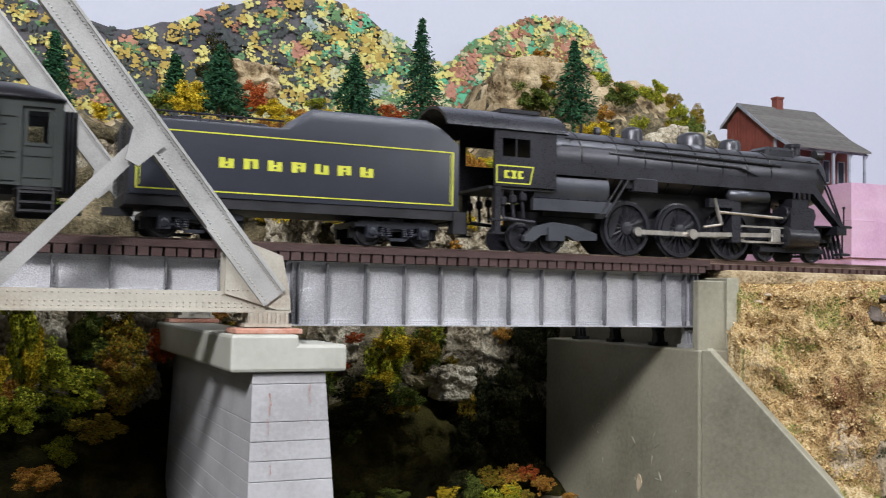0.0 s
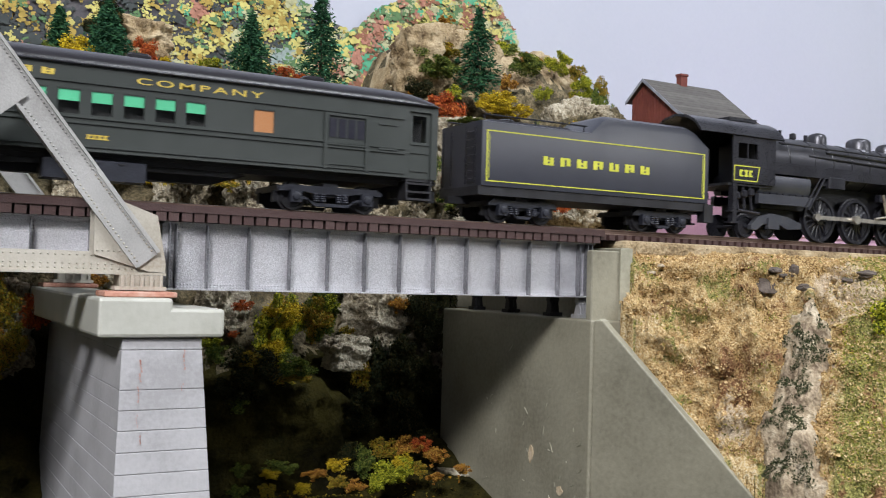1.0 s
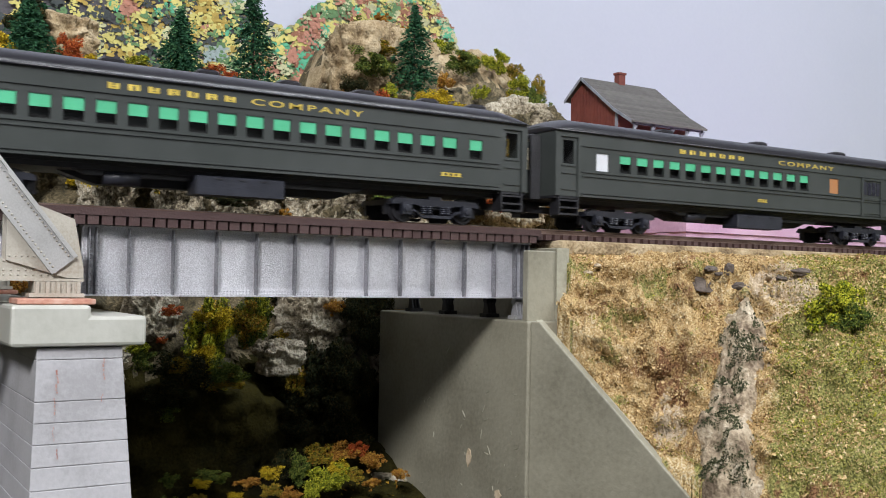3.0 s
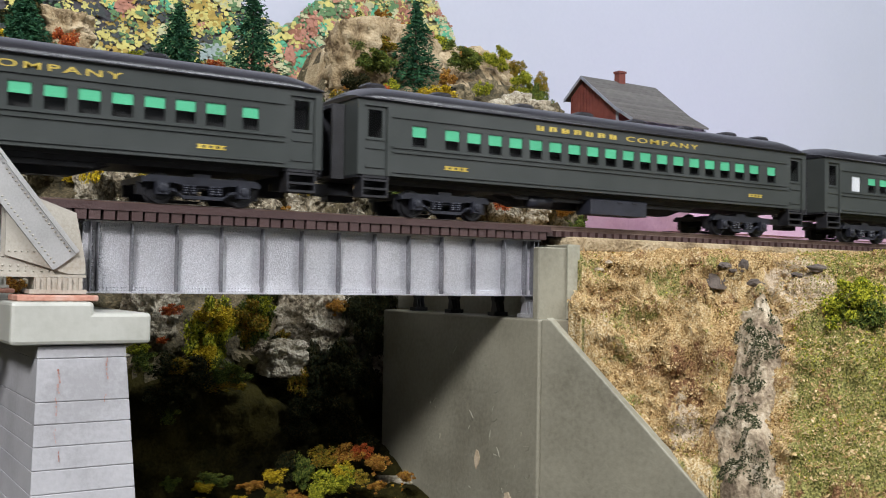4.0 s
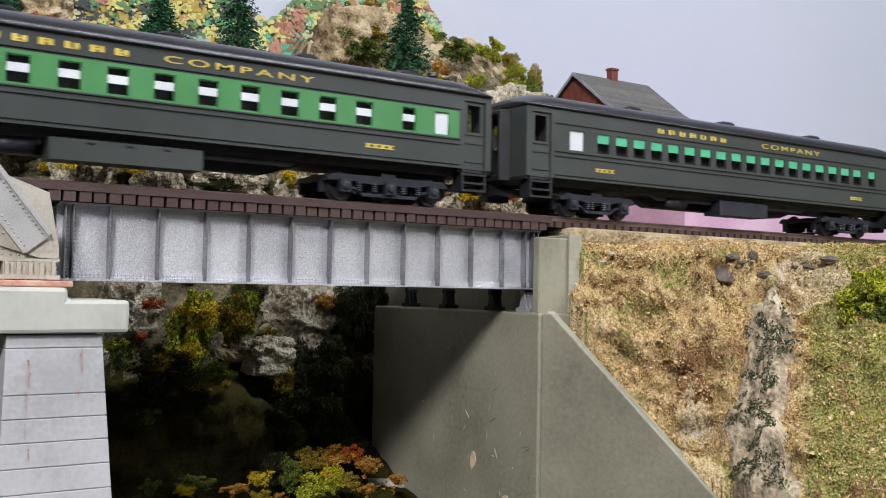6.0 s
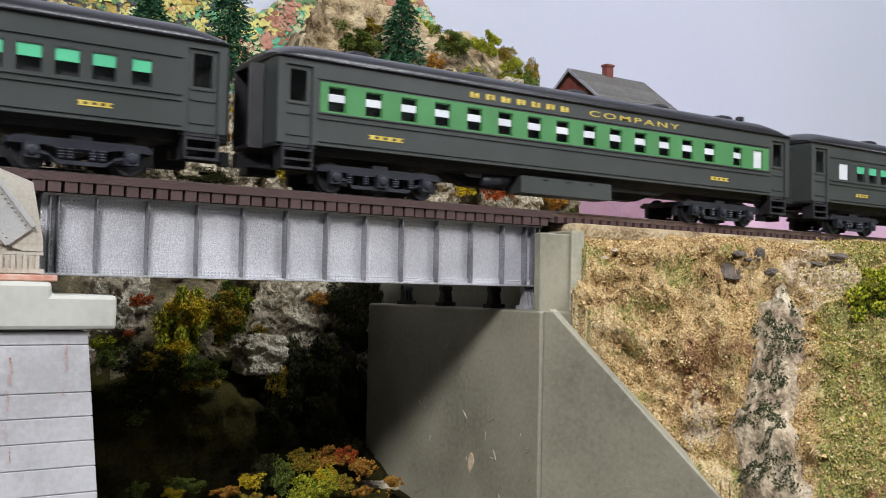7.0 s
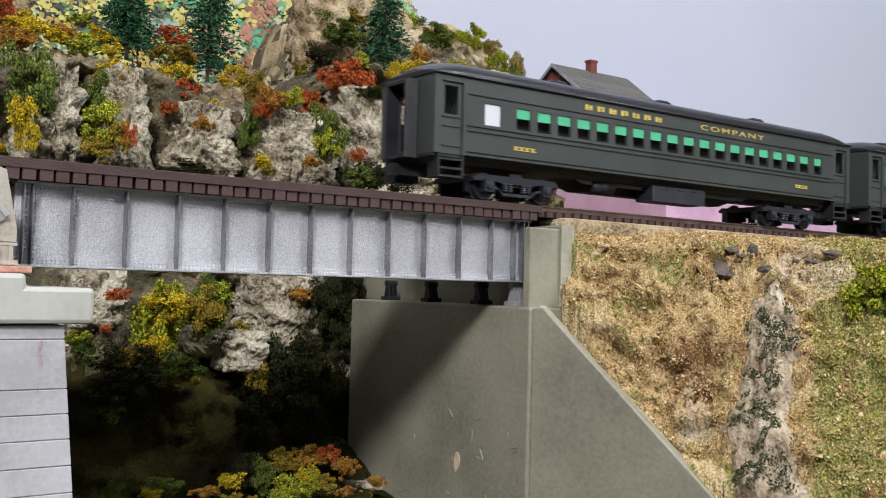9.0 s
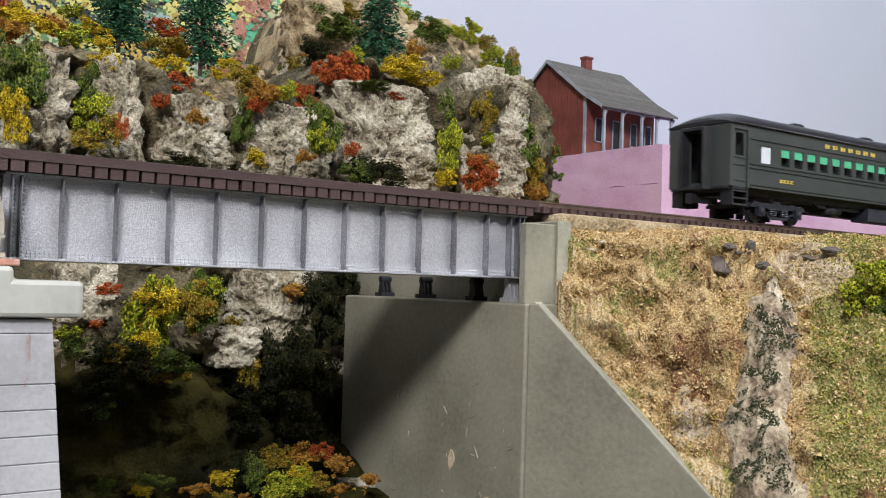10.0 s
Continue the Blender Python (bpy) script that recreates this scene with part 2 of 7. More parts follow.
BRICK_RED = material("red_brown_house_siding", [(0.13, 0.03, 0.022), (0.2, 0.055, 0.04)], 0.75, 0, 90, 900, 0.3)
HOUSE_TRIM = material("blue_grey_house_trim", [(0.2, 0.22, 0.26), (0.33, 0.35, 0.4)], 0.7, 0, 90, 900, 0.2)
HOUSE_ROOF = material("weathered_grey_shingle", [(0.07, 0.064, 0.06), (0.11, 0.104, 0.098), (0.16, 0.15, 0.14)], 0.85, 0, 110, 1100, 0.6, piece=True, spread=0.3)
DARK_GLASS = material("dark_house_window", [(0.02, 0.02, 0.03), (0.05, 0.05, 0.06)], 0.15, 0, 60, 400, 0.0)


# ---- mesh helpers ----
def quads(bm, pts, faces):
    vs = [bm.verts.new(p) for p in pts]
    for f in faces:
        bm.faces.new([vs[i] for i in f])


BOX_FACES = ((0, 3, 2, 1), (4, 5, 6, 7), (0, 1, 5, 4), (1, 2, 6, 5), (2, 3, 7, 6), (3, 0, 4, 7))


def box(bm, x0, x1, y0, y1, z0, z1, m=None):
    p = [(x0, y0, z0), (x1, y0, z0), (x1, y1, z0), (x0, y1, z0), (x0, y0, z1), (x1, y0, z1), (x1, y1, z1), (x0, y1, z1)]
    quads(bm, [m @ Vector(q) for q in p] if m else p, BOX_FACES)


def chamfer_box(bm, x0, x1, y0, y1, z0, z1, c):
    """A box with its upright and upper edges cut."""
    rings = []
    for z, i in ((z0, 0), (z1 - c, 0), (z1, c)):
        a, b, d, e = x0 + i, x1 - i, y0 + i, y1 - i
        rings.append([(a + c, d, z), (b - c, d, z), (b, d + c, z), (b, e - c, z), (b - c, e, z), (a + c, e, z), (a, e - c, z), (a, d + c, z)])
    loft(bm, rings)


def loft(bm, rings, caps=True):
    vs = [[bm.verts.new(p) for p in r] for r in rings]
    n = len(rings[0])
    for a, b in zip(vs, vs[1:]):
        for i in range(n):
            bm.faces.new((a[i], a[(i + 1) % n], b[(i + 1) % n], b[i]))
    if caps:
        bm.faces.new(vs[0][::-1]), bm.faces.new(vs[-1])


def rod(bm, p0, p1, r0, r1=None, n=12, caps=True):
    p0, p1 = Vector(p0), Vector(p1)
    r1 = r0 if r1 is None else r1
    d = (p1 - p0).normalized()
    u = d.orthogonal().normalized()
    v = d.cross(u)
    rings = [[p + (u * math.cos(a) + v * math.sin(a)) * r for a in [2 * math.pi * i / n for i in range(n)]] for p, r in ((p0, r0), (p1, r1))]
    loft(bm, rings, caps)


def lathe(bm, c, axis, prof, n=20):
    """Rings of (distance along the axis, radius) round c."""
    axis = Vector(axis).normalized()
    u = axis.orthogonal().normalized()
    v = axis.cross(u)
    c = Vector(c)
    loft(bm, [[c + axis * h + (u * math.cos(2 * math.pi * i / n) + v * math.sin(2 * math.pi * i / n)) * max(r, 1e-5) for i in range(n)] for h, r in prof])


def extrude_poly(bm, pts, a, b, plane="y"):
    """A flat outline pulled from a to b along the axis named."""
    put = {"y": lambda p, d: (p[0], d, p[1]), "z": lambda p, d: (p[0], p[1], d), "x": lambda p, d: (d, p[0], p[1])}[plane]
    lo, hi = [bm.verts.new(put(p, a)) for p in pts], [bm.verts.new(put(p, b)) for p in pts]
    bm.faces.new(lo), bm.faces.new(hi[::-1])
    n = len(pts)
    for i in range(n):
        bm.faces.new((lo[i], hi[i], hi[(i + 1) % n], lo[(i + 1) % n]))


def beam(bm, p0, p1, w, d):
    """A bar from p0 to p1 in a plane of constant y: w wide in that plane, d deep in y."""
    p0, p1 = Vector(p0), Vector(p1)
    t = (p1 - p0).normalized()
    s = Vector((-t.z, 0, t.x)) * w / 2
    e = Vector((0, d / 2, 0))
    quads(bm, [p0 - s - e, p0 + s - e, p0 + s + e, p0 - s + e, p1 - s - e, p1 + s - e, p1 + s + e, p1 - s + e], BOX_FACES)


def rivet(bm, x, y, z, r=0.00044, h=0.00042):
    """A four-sided stud that points to -y."""
    quads(bm, [(x - r, y, z), (x, y, z - r), (x + r, y, z), (x, y, z + r), (x, y - h, z)], ((0, 1, 4), (1, 2, 4), (2, 3, 4), (3, 0, 4)))


def finish(name, bm, mat, smooth_shade=False, bevel=0.0):
    bmesh.ops.recalc_face_normals(bm, faces=bm.faces)
    me = bpy.data.meshes.new(name)
    bm.to_mesh(me)
    bm.free()
    me.materials.append(mat)
    if smooth_shade:
        me.polygons.foreach_set("use_smooth", [True] * len(me.polygons))
    ob = new(name, me)
    if bevel:
        mod = ob.modifiers.new("edge", "BEVEL")
        mod.width, mod.segments, mod.limit_method, mod.angle_limit = bevel, 2, "ANGLE", radians(40)
    return ob


def part(name, bm, mat, parent, label="", smooth_shade=False, bevel=0.0):
    ob = finish(name, bm, mat, smooth_shade, bevel)
    ob.parent = parent
    if label:
        ob["label"] = label
    return ob


def auto_smooth(ob, angle=40):
    ob.data.set_sharp_from_angle(angle=radians(angle))
    return ob


def share(name, ob, m, parent):
    """Another object on the same mesh."""
    o = new(name, ob.data)
    o.parent = parent
    o.matrix_basis = m
    return o


def empty(name, at, label, category, group="", kind=""):
    e = new(name)
    e.empty_display_size = 0.01
    e.location = at
    return tagged(e, label, category, group, kind)


def from_arrays(name, v, f, mat, smooth_shade=False):
    me = bpy.data.meshes.new(name)
    me.from_pydata(v, [], f)
    me.materials.append(mat)
    if smooth_shade:
        me.polygons.foreach_set("use_smooth", [True] * len(me.polygons))
    return new(name, me)


def flakes(centres, sizes, rng, stretch=None):
    """Small four-faced crumbs, one at each centre; returns vertices and faces."""
    n = len(centres)
    d = rng.normal(size=(n, 4, 3))
    d /= np.linalg.norm(d, axis=2, keepdims=True)
    if stretch is not None:
        d = d * 0.45
        d[:, 0] += stretch
        d[:, 1] -= stretch
    v = (centres[:, None, :] + d * sizes[:, None, None]).reshape(-1, 3)
    base = np.arange(n)[:, None] * 4
    f = np.concatenate([base + np.array(t) for t in ((0, 1, 2), (0, 3, 1), (0, 2, 3), (1, 3, 2))])
    return v, f


def fnoise(x, y, z, scale, octaves=4):
    return noise.fractal(Vector((x, y, z)) * scale, 0.9, 2.1, octaves)


# ---- the room, plain and closed ----
def room_wall(name, x0, x1, y0, y1, z0, z1, mat=ROOM, label=""):
    bm = bmesh.new()
    box(bm, x0, x1, y0, y1, z0, z1)
    return tagged(finish(name, bm, mat), label, name.split("_")[0], kind="structure")


room_wall("floor", -2.6, 3.4, -2.4, 1.2, -1.05, -1.0, CARPET, "grey carpeted room floor")
room_wall("ceiling", -2.6, 3.4, -2.4, 1.2, 1.62, 1.67, ROOM, "white painted room ceiling")
room_wall("wall_north", -2.6, 3.4, 1.2, 1.25, -1.0, 1.62, ROOM, "white painted room wall behind the layout")
room_wall("wall_south", -2.6, 3.4, -2.45, -2.4, -1.0, 1.62, ROOM, "white painted room wall")
room_wall("wall_west", -2.65, -2.6, -2.4, 1.2, -1.0, 1.62, ROOM, "white painted room wall")
room_wall("wall_east", 3.4, 3.45, -2.4, 1.2, -1.0, 1.62, ROOM, "white painted room wall")

# ---- painted backdrop ----
BACK = 0.772
bm = bmesh.new()
box(bm, -2.4, 3.2, BACK, BACK + 0.004, -0.06, 1.1)
backdrop = tagged(finish("backdrop", bm, SKY), "pale blue-grey painted sky backdrop board with autumn mountains", "backdrop", kind="structure")

PAINT = {k: material(k + "_mountain_paint", [tuple(0.6 * a for a in c), c, tuple(min(1, a * 1.3) for a in c)], 0.85, 0, 160, 900, 0, island=True, spread=0.25) for k, c in {
    "lemon": (0.55, 0.5, 0.16), "mustard": (0.4, 0.29, 0.07), "mint": (0.1, 0.38, 0.22), "leaf": (0.11, 0.21, 0.09),
    "salmon": (0.42, 0.2, 0.14), "rust": (0.27, 0.12, 0.07), "ice": (0.3, 0.37, 0.36), "cream": (0.46, 0.46, 0.27), "slate": (0.05, 0.06, 0.06)}.items()}
DUSK = material("dark_violet_grey_mountain_paint", [(0.045, 0.045, 0.055), (0.085, 0.08, 0.09), (0.12, 0.12, 0.12)], 0.9, 0, 35, 500, 0)
MOSS = material("grey_green_mountain_paint", [(0.1, 0.12, 0.07), (0.2, 0.21, 0.12), (0.26, 0.26, 0.17)], 0.9, 0, 40, 500, 0)
HAZE = material("grey_blue_far_mountain_paint", [(0.22, 0.23, 0.26), (0.34, 0.35, 0.38)], 0.9, 0, 40, 500, 0)


def ridge_at(ridge, x):
    for (a, za), (b, zb) in zip(ridge, ridge[1:]):
        if a <= x <= b:
            u = (x - a) / (b - a)
            return za + (zb - za) * u * u * (3 - 2 * u)
    return -1


def mountain(name, ridge, depth, ground, mixes, count, seed, label):
    """A painted mountain: a flat patch with an uneven outline and many flat dabs of paint on it."""
    rng = np.random.default_rng(seed)
    xs = np.linspace(ridge[0][0], ridge[-1][0], 160)
    tops = [ridge_at(ridge, x) + 0.0022 * fnoise(x, seed, 0, 90, 4) for x in xs]
    v = [(x, BACK - depth, 0.10) for x in xs] + [(x, BACK - depth, z) for x, z in zip(xs, tops)]
    n = len(xs)
    hill = tagged(from_arrays(name, v, [(i, i + 1, n + i + 1, n + i) for i in range(n - 1)], ground), label, "painted mountain", kind="structure")
    sets = {}
    for _ in range(count):
        x = rng.uniform(max(-0.1, ridge[0][0]), ridge[-1][0])
        top = ridge_at(ridge, x)
        z = 0.19 + (top - 0.191) * rng.uniform(0, 1) ** 0.8
        pick = 0.5 + 0.75 * fnoise(x, z, seed, 42, 2) + rng.normal(0, 0.07)
        names, skip = mixes(x, z, top)
        if rng.uniform() < skip:
            continue
        key = names[int(min(0.999, max(0, pick)) * len(names))]
        size = rng.uniform(0.003, 0.0062)
        layer = BACK - depth - 0.0006 - rng.uniform(0, 0.0024)
        vs, fs = sets.setdefault(key, ([], []))
        for j in range(16):
            cx, cz = x + rng.normal(0, size * 0.55), z + rng.normal(0, size * 0.45)
            if cz > ridge_at(ridge, min(ridge[-1][0], max(ridge[0][0], cx))) + 0.0015:
                continue
            r, k, y = size * rng.uniform(0.12, 0.42), len(vs), layer - 0.000008 * j
            for i in range(6):
                a, q = i * 2 * math.pi / 6, r * rng.uniform(0.65, 1.25)
                vs.append((cx + q * math.cos(a), y, cz + q * math.sin(a) * 0.85))
            fs.append(tuple(range(k, k + 6)))
    for key, (vs, fs) in sets.items():
        ob = from_arrays("paint_dabs", vs, fs, PAINT[key])
        ob.parent = hill
        tagged(ob, key + " coloured dabs of foliage paint", kind="stuff")
    return hill


FAR_RIDGE = [(-0.9, 0.33), (-0.3, 0.33), (-0.1, 0.326), (0.0, 0.318), (0.05, 0.306), (0.085, 0.300), (0.12, 0.310), (0.16, 0.328), (0.21, 0.347), (0.25, 0.344), (0.272, 0.337), (0.30, 0.322), (0.33, 0.308), (0.36, 0.300), (0.4, 0.29)]
DOME = [(0.335, 0.29), (0.352, 0.306), (0.375, 0.326), (0.40, 0.340), (0.43, 0.354), (0.462, 0.357), (0.485, 0.352), (0.502, 0.332), (0.52, 0.30), (0.55, 0.27)]


def dark_mix(x, z, top):
    right = smooth(0.16, 0.25, x + (0.30 - z) * 0.6)
    low = smooth(0.285, 0.25, z)
    names = ["ice", "leaf", "cream", "lemon", "slate", "mustard", "leaf", "lemon", "mint", "salmon"] if right > 0.5 else ["leaf", "mustard", "slate", "slate", "lemon", "mustard", "slate", "leaf", "salmon", "rust"]
    return names, 0.7 - 0.7 * max(right, low)


def dome_mix(x, z, top):
    return ["mint", "lemon", "leaf", "cream", "salmon", "lemon", "rust", "mint", "cream"], 0.03


mountain("painted_mountain", FAR_RIDGE, 0.004, DUSK, dark_mix, 3300, 5, "dark painted autumn mountain with yellow and green foliage dabs")
mountain("painted_mountain", DOME, 0.008, MOSS, dome_mix, 1300, 8, "domed painted mountain in lemon, mint and salmon foliage")

# ---- track levels ----
TRACK, RAIL_Z = 0.364, 0.1245
REAR_TRACK = 0.423
WALL_A, WALL_B = Vector((0.272, 0.336, 0.085)), Vector((0.3, 0.24, -0.017))


# ---- the valley floor and the embankment: one sheet ----
def strip_side(x, y):
    """Distance from the pale rock strip that runs down the embankment; positive towards the abutment."""
    return ((y - 0.260) * 0.805 - (x - 0.302) * 0.593)


def ground_height(x, y):
    n1 = fnoise(x, y, 0, 26, 5)
    n2 = fnoise(x, y, 3, 120, 4)
    u = (0.336 - y) / 0.048
    xw, zw = 0.272 + 0.014 * u, 0.085 - 0.051 * u
    fill = zw + 1.05 * (x - xw - 0.004)
    plane = 0.041 + (x - 0.302 + 0.4 * (y - 0.268)) / 0.92
    k = 0.012
    h = max(fill, plane) + k * math.exp(-abs(fill - plane) / k) * 0.35
    top = 0.1135 + 0.0008 * n2
    if y > 0.336:
        h = top if x > 0.29 else -0.005
    if x > 0.2915:
        h = max(h, 0.084 + (y - 0.3295) * 4.5)
    d = top - h
    h = top - (math.sqrt(d * d + 0.00006) + d) / 2 if d < 0.05 else h
    n3 = fnoise(x, y, 7, 420, 3)
    ledges = 0.0022 * math.sin(h * 170 + 4 * n1 + 2.5 * n2 + 40 * x)
    rough = 0.0050 * n1 + 0.0030 * n2 + 0.0016 * n3 + ledges * smooth(0.108, 0.095, h)
    w = strip_side(x, y)
    rough += 0.0028 * smooth(0.0085, 0.004, abs(w)) + 0.003 * smooth(0.003, 0.02, w) * smooth(0.04, 0.02, w)
    hollow = smooth(0.013, 0.004, math.hypot(x - 0.304, y - 0.286))
    rough -= 0.005 * hollow
    if y > 0.33:
        rough *= 0.12
    floor_z = -0.004 + 0.006 * n1 + 0.02 * smooth(0.40, 0.47, y) * smooth(0.12, 0.3, abs(x - 0.2)) + 0.012 * smooth(0.215, 0.262, x) * smooth(0.40, 0.44, y)
    if x < xw + 0.0015 and y < 0.3365 or x < 0.285:
        return floor_z
    h += rough * smooth(0.0, 0.006, x - xw)
    return max(min(h, 0.1144 + 0.0009 * n2 + 0.0005 * n3), floor_z)


def ground_point(x, y):
    """The soil's surface: clods pushed out of the slope, so that they hang over a little."""
    h = ground_height(x, y)
    u = (0.336 - y) / 0.048
    k = smooth(0.004, 0.012, x - (0.272 + 0.014 * u)) * smooth(0.012, 0.022, h) * smooth(0.1145, 0.106, h) * (1 if y < 0.336 else 0)
    if not k:
        return (x, y, h)
    p = Vector((x, y, h))
    d = 0.017 * abs(noise.noise(p * 58)) + 0.0125 * abs(noise.noise(p * 125 + Vector((3, 1, 7)))) + 0.0065 * abs(noise.noise(p * 270)) + 0.0026 * noise.noise(p * 560) - 0.0065
    turf = smooth(-0.012, -0.022, strip_side(x, y))
    rib = smooth(0.0065, 0.0125, abs(strip_side(x, y) + 0.0004)) if h < 0.094 else 1
    d = d * k * (1 - 0.55 * turf) * (0.2 + 0.8 * rib) - 0.0012 * (1 - rib)
    return (x - 0.62 * d, y - 0.5 * d, h + 0.12 * d)


def earth_colour(x, y, h):
    """Weights of turf, sand and red earth."""
    n1, n2 = fnoise(x, y, 1.3 * h + 2, 75, 4), fnoise(x + 4, y, 1.3 * h + 1, 62, 4)
    turf = max(smooth(-0.010, -0.022, strip_side(x, y) + 0.004 * n1), 0.62 * smooth(0.12, 0.5, n1))
    sand = max(smooth(0.0105, 0.004, math.hypot((x - 0.3000) * 1.3, y - 0.2858) + 0.003 * n2), smooth(0.0165, 0.007, math.hypot(x - 0.3545, y - 0.2785) + 0.004 * n2))
    red = max(0.9 * smooth(0.009, 0.003, math.hypot(x - 0.3065, (y - 0.2915) * 0.8)), 0.55 * smooth(0.1, 0.5, n2))
    return (turf * (1 - sand), sand, red * (1 - sand), 1)


def ground_sheet(xs, ys):
    nx = len(xs)
    v = [ground_point(x, y) for y in ys for x in xs]
    f = [(j * nx + i, j * nx + i + 1, (j + 1) * nx + i + 1, (j + 1) * nx + i) for j in range(len(ys) - 1) for i in range(nx - 1)]
    ob = from_arrays("ground", v, f, BANK, True)
    layer = ob.data.color_attributes.new("earth", "FLOAT_COLOR", "POINT")
    layer.data.foreach_set("color", [c for p in v for c in earth_colour(*p)])
    return tagged(ob, "brown ochre soil embankment and valley floor of the layout", "ground", kind="structure")


xs = [-1.7, -1.2, -0.8, -0.5, -0.3] + list(np.arange(-0.2, 0.262, 0.006)) + list(np.arange(0.262, 0.43, 0.0009)) + list(np.arange(0.431, 0.62, 0.004)) + [0.66, 0.72, 0.8, 1.0, 1.4, 1.9, 2.3]
ys = [0.10, 0.14, 0.17] + list(np.arange(0.18, 0.345, 0.001)) + list(np.arange(0.347, 0.52, 0.005)) + [0.54, 0.58, 0.64, 0.7, 0.765]
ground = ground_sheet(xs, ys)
# The low valley floor takes the earth with shade in its colour.
ground.data.materials.append(SHADE_EARTH)
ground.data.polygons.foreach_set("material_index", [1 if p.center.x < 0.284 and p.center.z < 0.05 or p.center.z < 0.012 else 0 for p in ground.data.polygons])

bm = bmesh.new()
box(bm, -1.72, 2.32, 0.094, 0.0985, -0.12, -0.004)
tagged(finish("layout_fascia", bm, FASCIA), "dark painted fascia board along the layout edge", "fascia", kind="structure")
bm = bmesh.new()
box(bm, -1.72, 2.32, 0.1, 0.78, -0.075, -0.04)
for x in (-1.5, -0.4, 0.8, 2.0):
    box(bm, x, x + 0.06, 0.2, 0.26, -1.0, -0.075), box(bm, x, x + 0.06, 0.66, 0.72, -1.0, -0.075)
tagged(finish("layout_table", bm, FASCIA), "plain wooden benchwork table that carries the layout", "table", kind="structure")


# ---- rock hillside behind the track ----
def hill_plan(s):
    """The foot of the cliff, from left to right and round its right end."""
    pts = [(-1.0, 0.50), (-0.1, 0.497), (0.1, 0.50), (0.2, 0.506), (0.27, 0.502), (0.36, 0.50), (0.412, 0.506), (0.448, 0.53), (0.470, 0.60), (0.478, 0.69), (0.48, 0.765)]
    u = s * (len(pts) - 1)
    i = min(int(u), len(pts) - 2)
    a, b, f = Vector(pts[i]), Vector(pts[i + 1]), u - i
    return a.lerp(b, f)


def top_height(x):
    return 0.178 + 0.02 * smooth(0.22, 0.30, x) + 0.008 * math.sin(x * 47) * (1 - smooth(0.3, 0.4, x)) + 0.012 * smooth(0.36, 0.42, x)


def crest_height(x):
    return 0.205 + 0.072 * smooth(0.312, 0.352, x) - 0.012 * smooth(0.37, 0.43, x) - 0.02 * smooth(0.42, 0.475, x)


SS = np.concatenate([np.linspace(0, 0.09, 12), np.linspace(0.094, 1.0, 330)])
VV = np.linspace(0, 1, 150)
v = []
for t in VV:
    for s in SS:
        p = hill_plan(s)
        inner = Vector((min(p.x, 0.41), 0.762))
        th, ch = top_height(p.x), crest_height(p.x)
        if t < 0.58:
            u = t / 0.58
            off, z = -0.055 * (1 - u) ** 2.2 - 0.012 * math.sin(u * 9 + p.x * 30), -0.01 + (th + 0.01) * u
            at = p + (inner - p).normalized() * off
        else:
            u = (t - 0.58) / 0.42
            at = p.lerp(inner, 0.02 + 0.98 * u)
            z = th + (ch - th) * math.sin(min(1, u / 0.62) * math.pi / 2) - 0.05 * smooth(0.75, 1, u)
        nn = fnoise(at.x, at.y, z, 30, 5)
        rr = 1 - abs(fnoise(at.x + 3, at.y, z, 55, 4))
        face = 1.0
        w = (p - inner).normalized() * (0.012 * nn + 0.010 * (rr - 0.6) + 0.0035 * fnoise(at.x, at.y, z, 170, 3)) * face
        v.append((at.x + w.x, at.y + w.y, z + (0.005 + 0.006 * smooth(0.58, 0.66, t)) * fnoise(at.x, at.y, z + 5, 45, 5)))
n = len(SS)
f = [(j * n + i, j * n + i + 1, (j + 1) * n + i + 1, (j + 1) * n + i) for j in range(len(VV) - 1) for i in range(n - 1)]
hillside = tagged(from_arrays("hillside", v, f, ROCK_TAN, True), "tan plaster rock hillside of the layout", "hillside", kind="structure")
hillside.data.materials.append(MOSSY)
hillside.data.materials.append(SHADE_EARTH)
# Index 2 paints shade onto the cliff foot, below roughly 6 cm.
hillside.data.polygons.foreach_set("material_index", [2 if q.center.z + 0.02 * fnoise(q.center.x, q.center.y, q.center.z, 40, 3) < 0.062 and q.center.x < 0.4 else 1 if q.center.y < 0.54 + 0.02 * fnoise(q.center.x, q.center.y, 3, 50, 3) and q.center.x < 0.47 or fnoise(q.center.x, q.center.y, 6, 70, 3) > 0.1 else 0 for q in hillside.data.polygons])


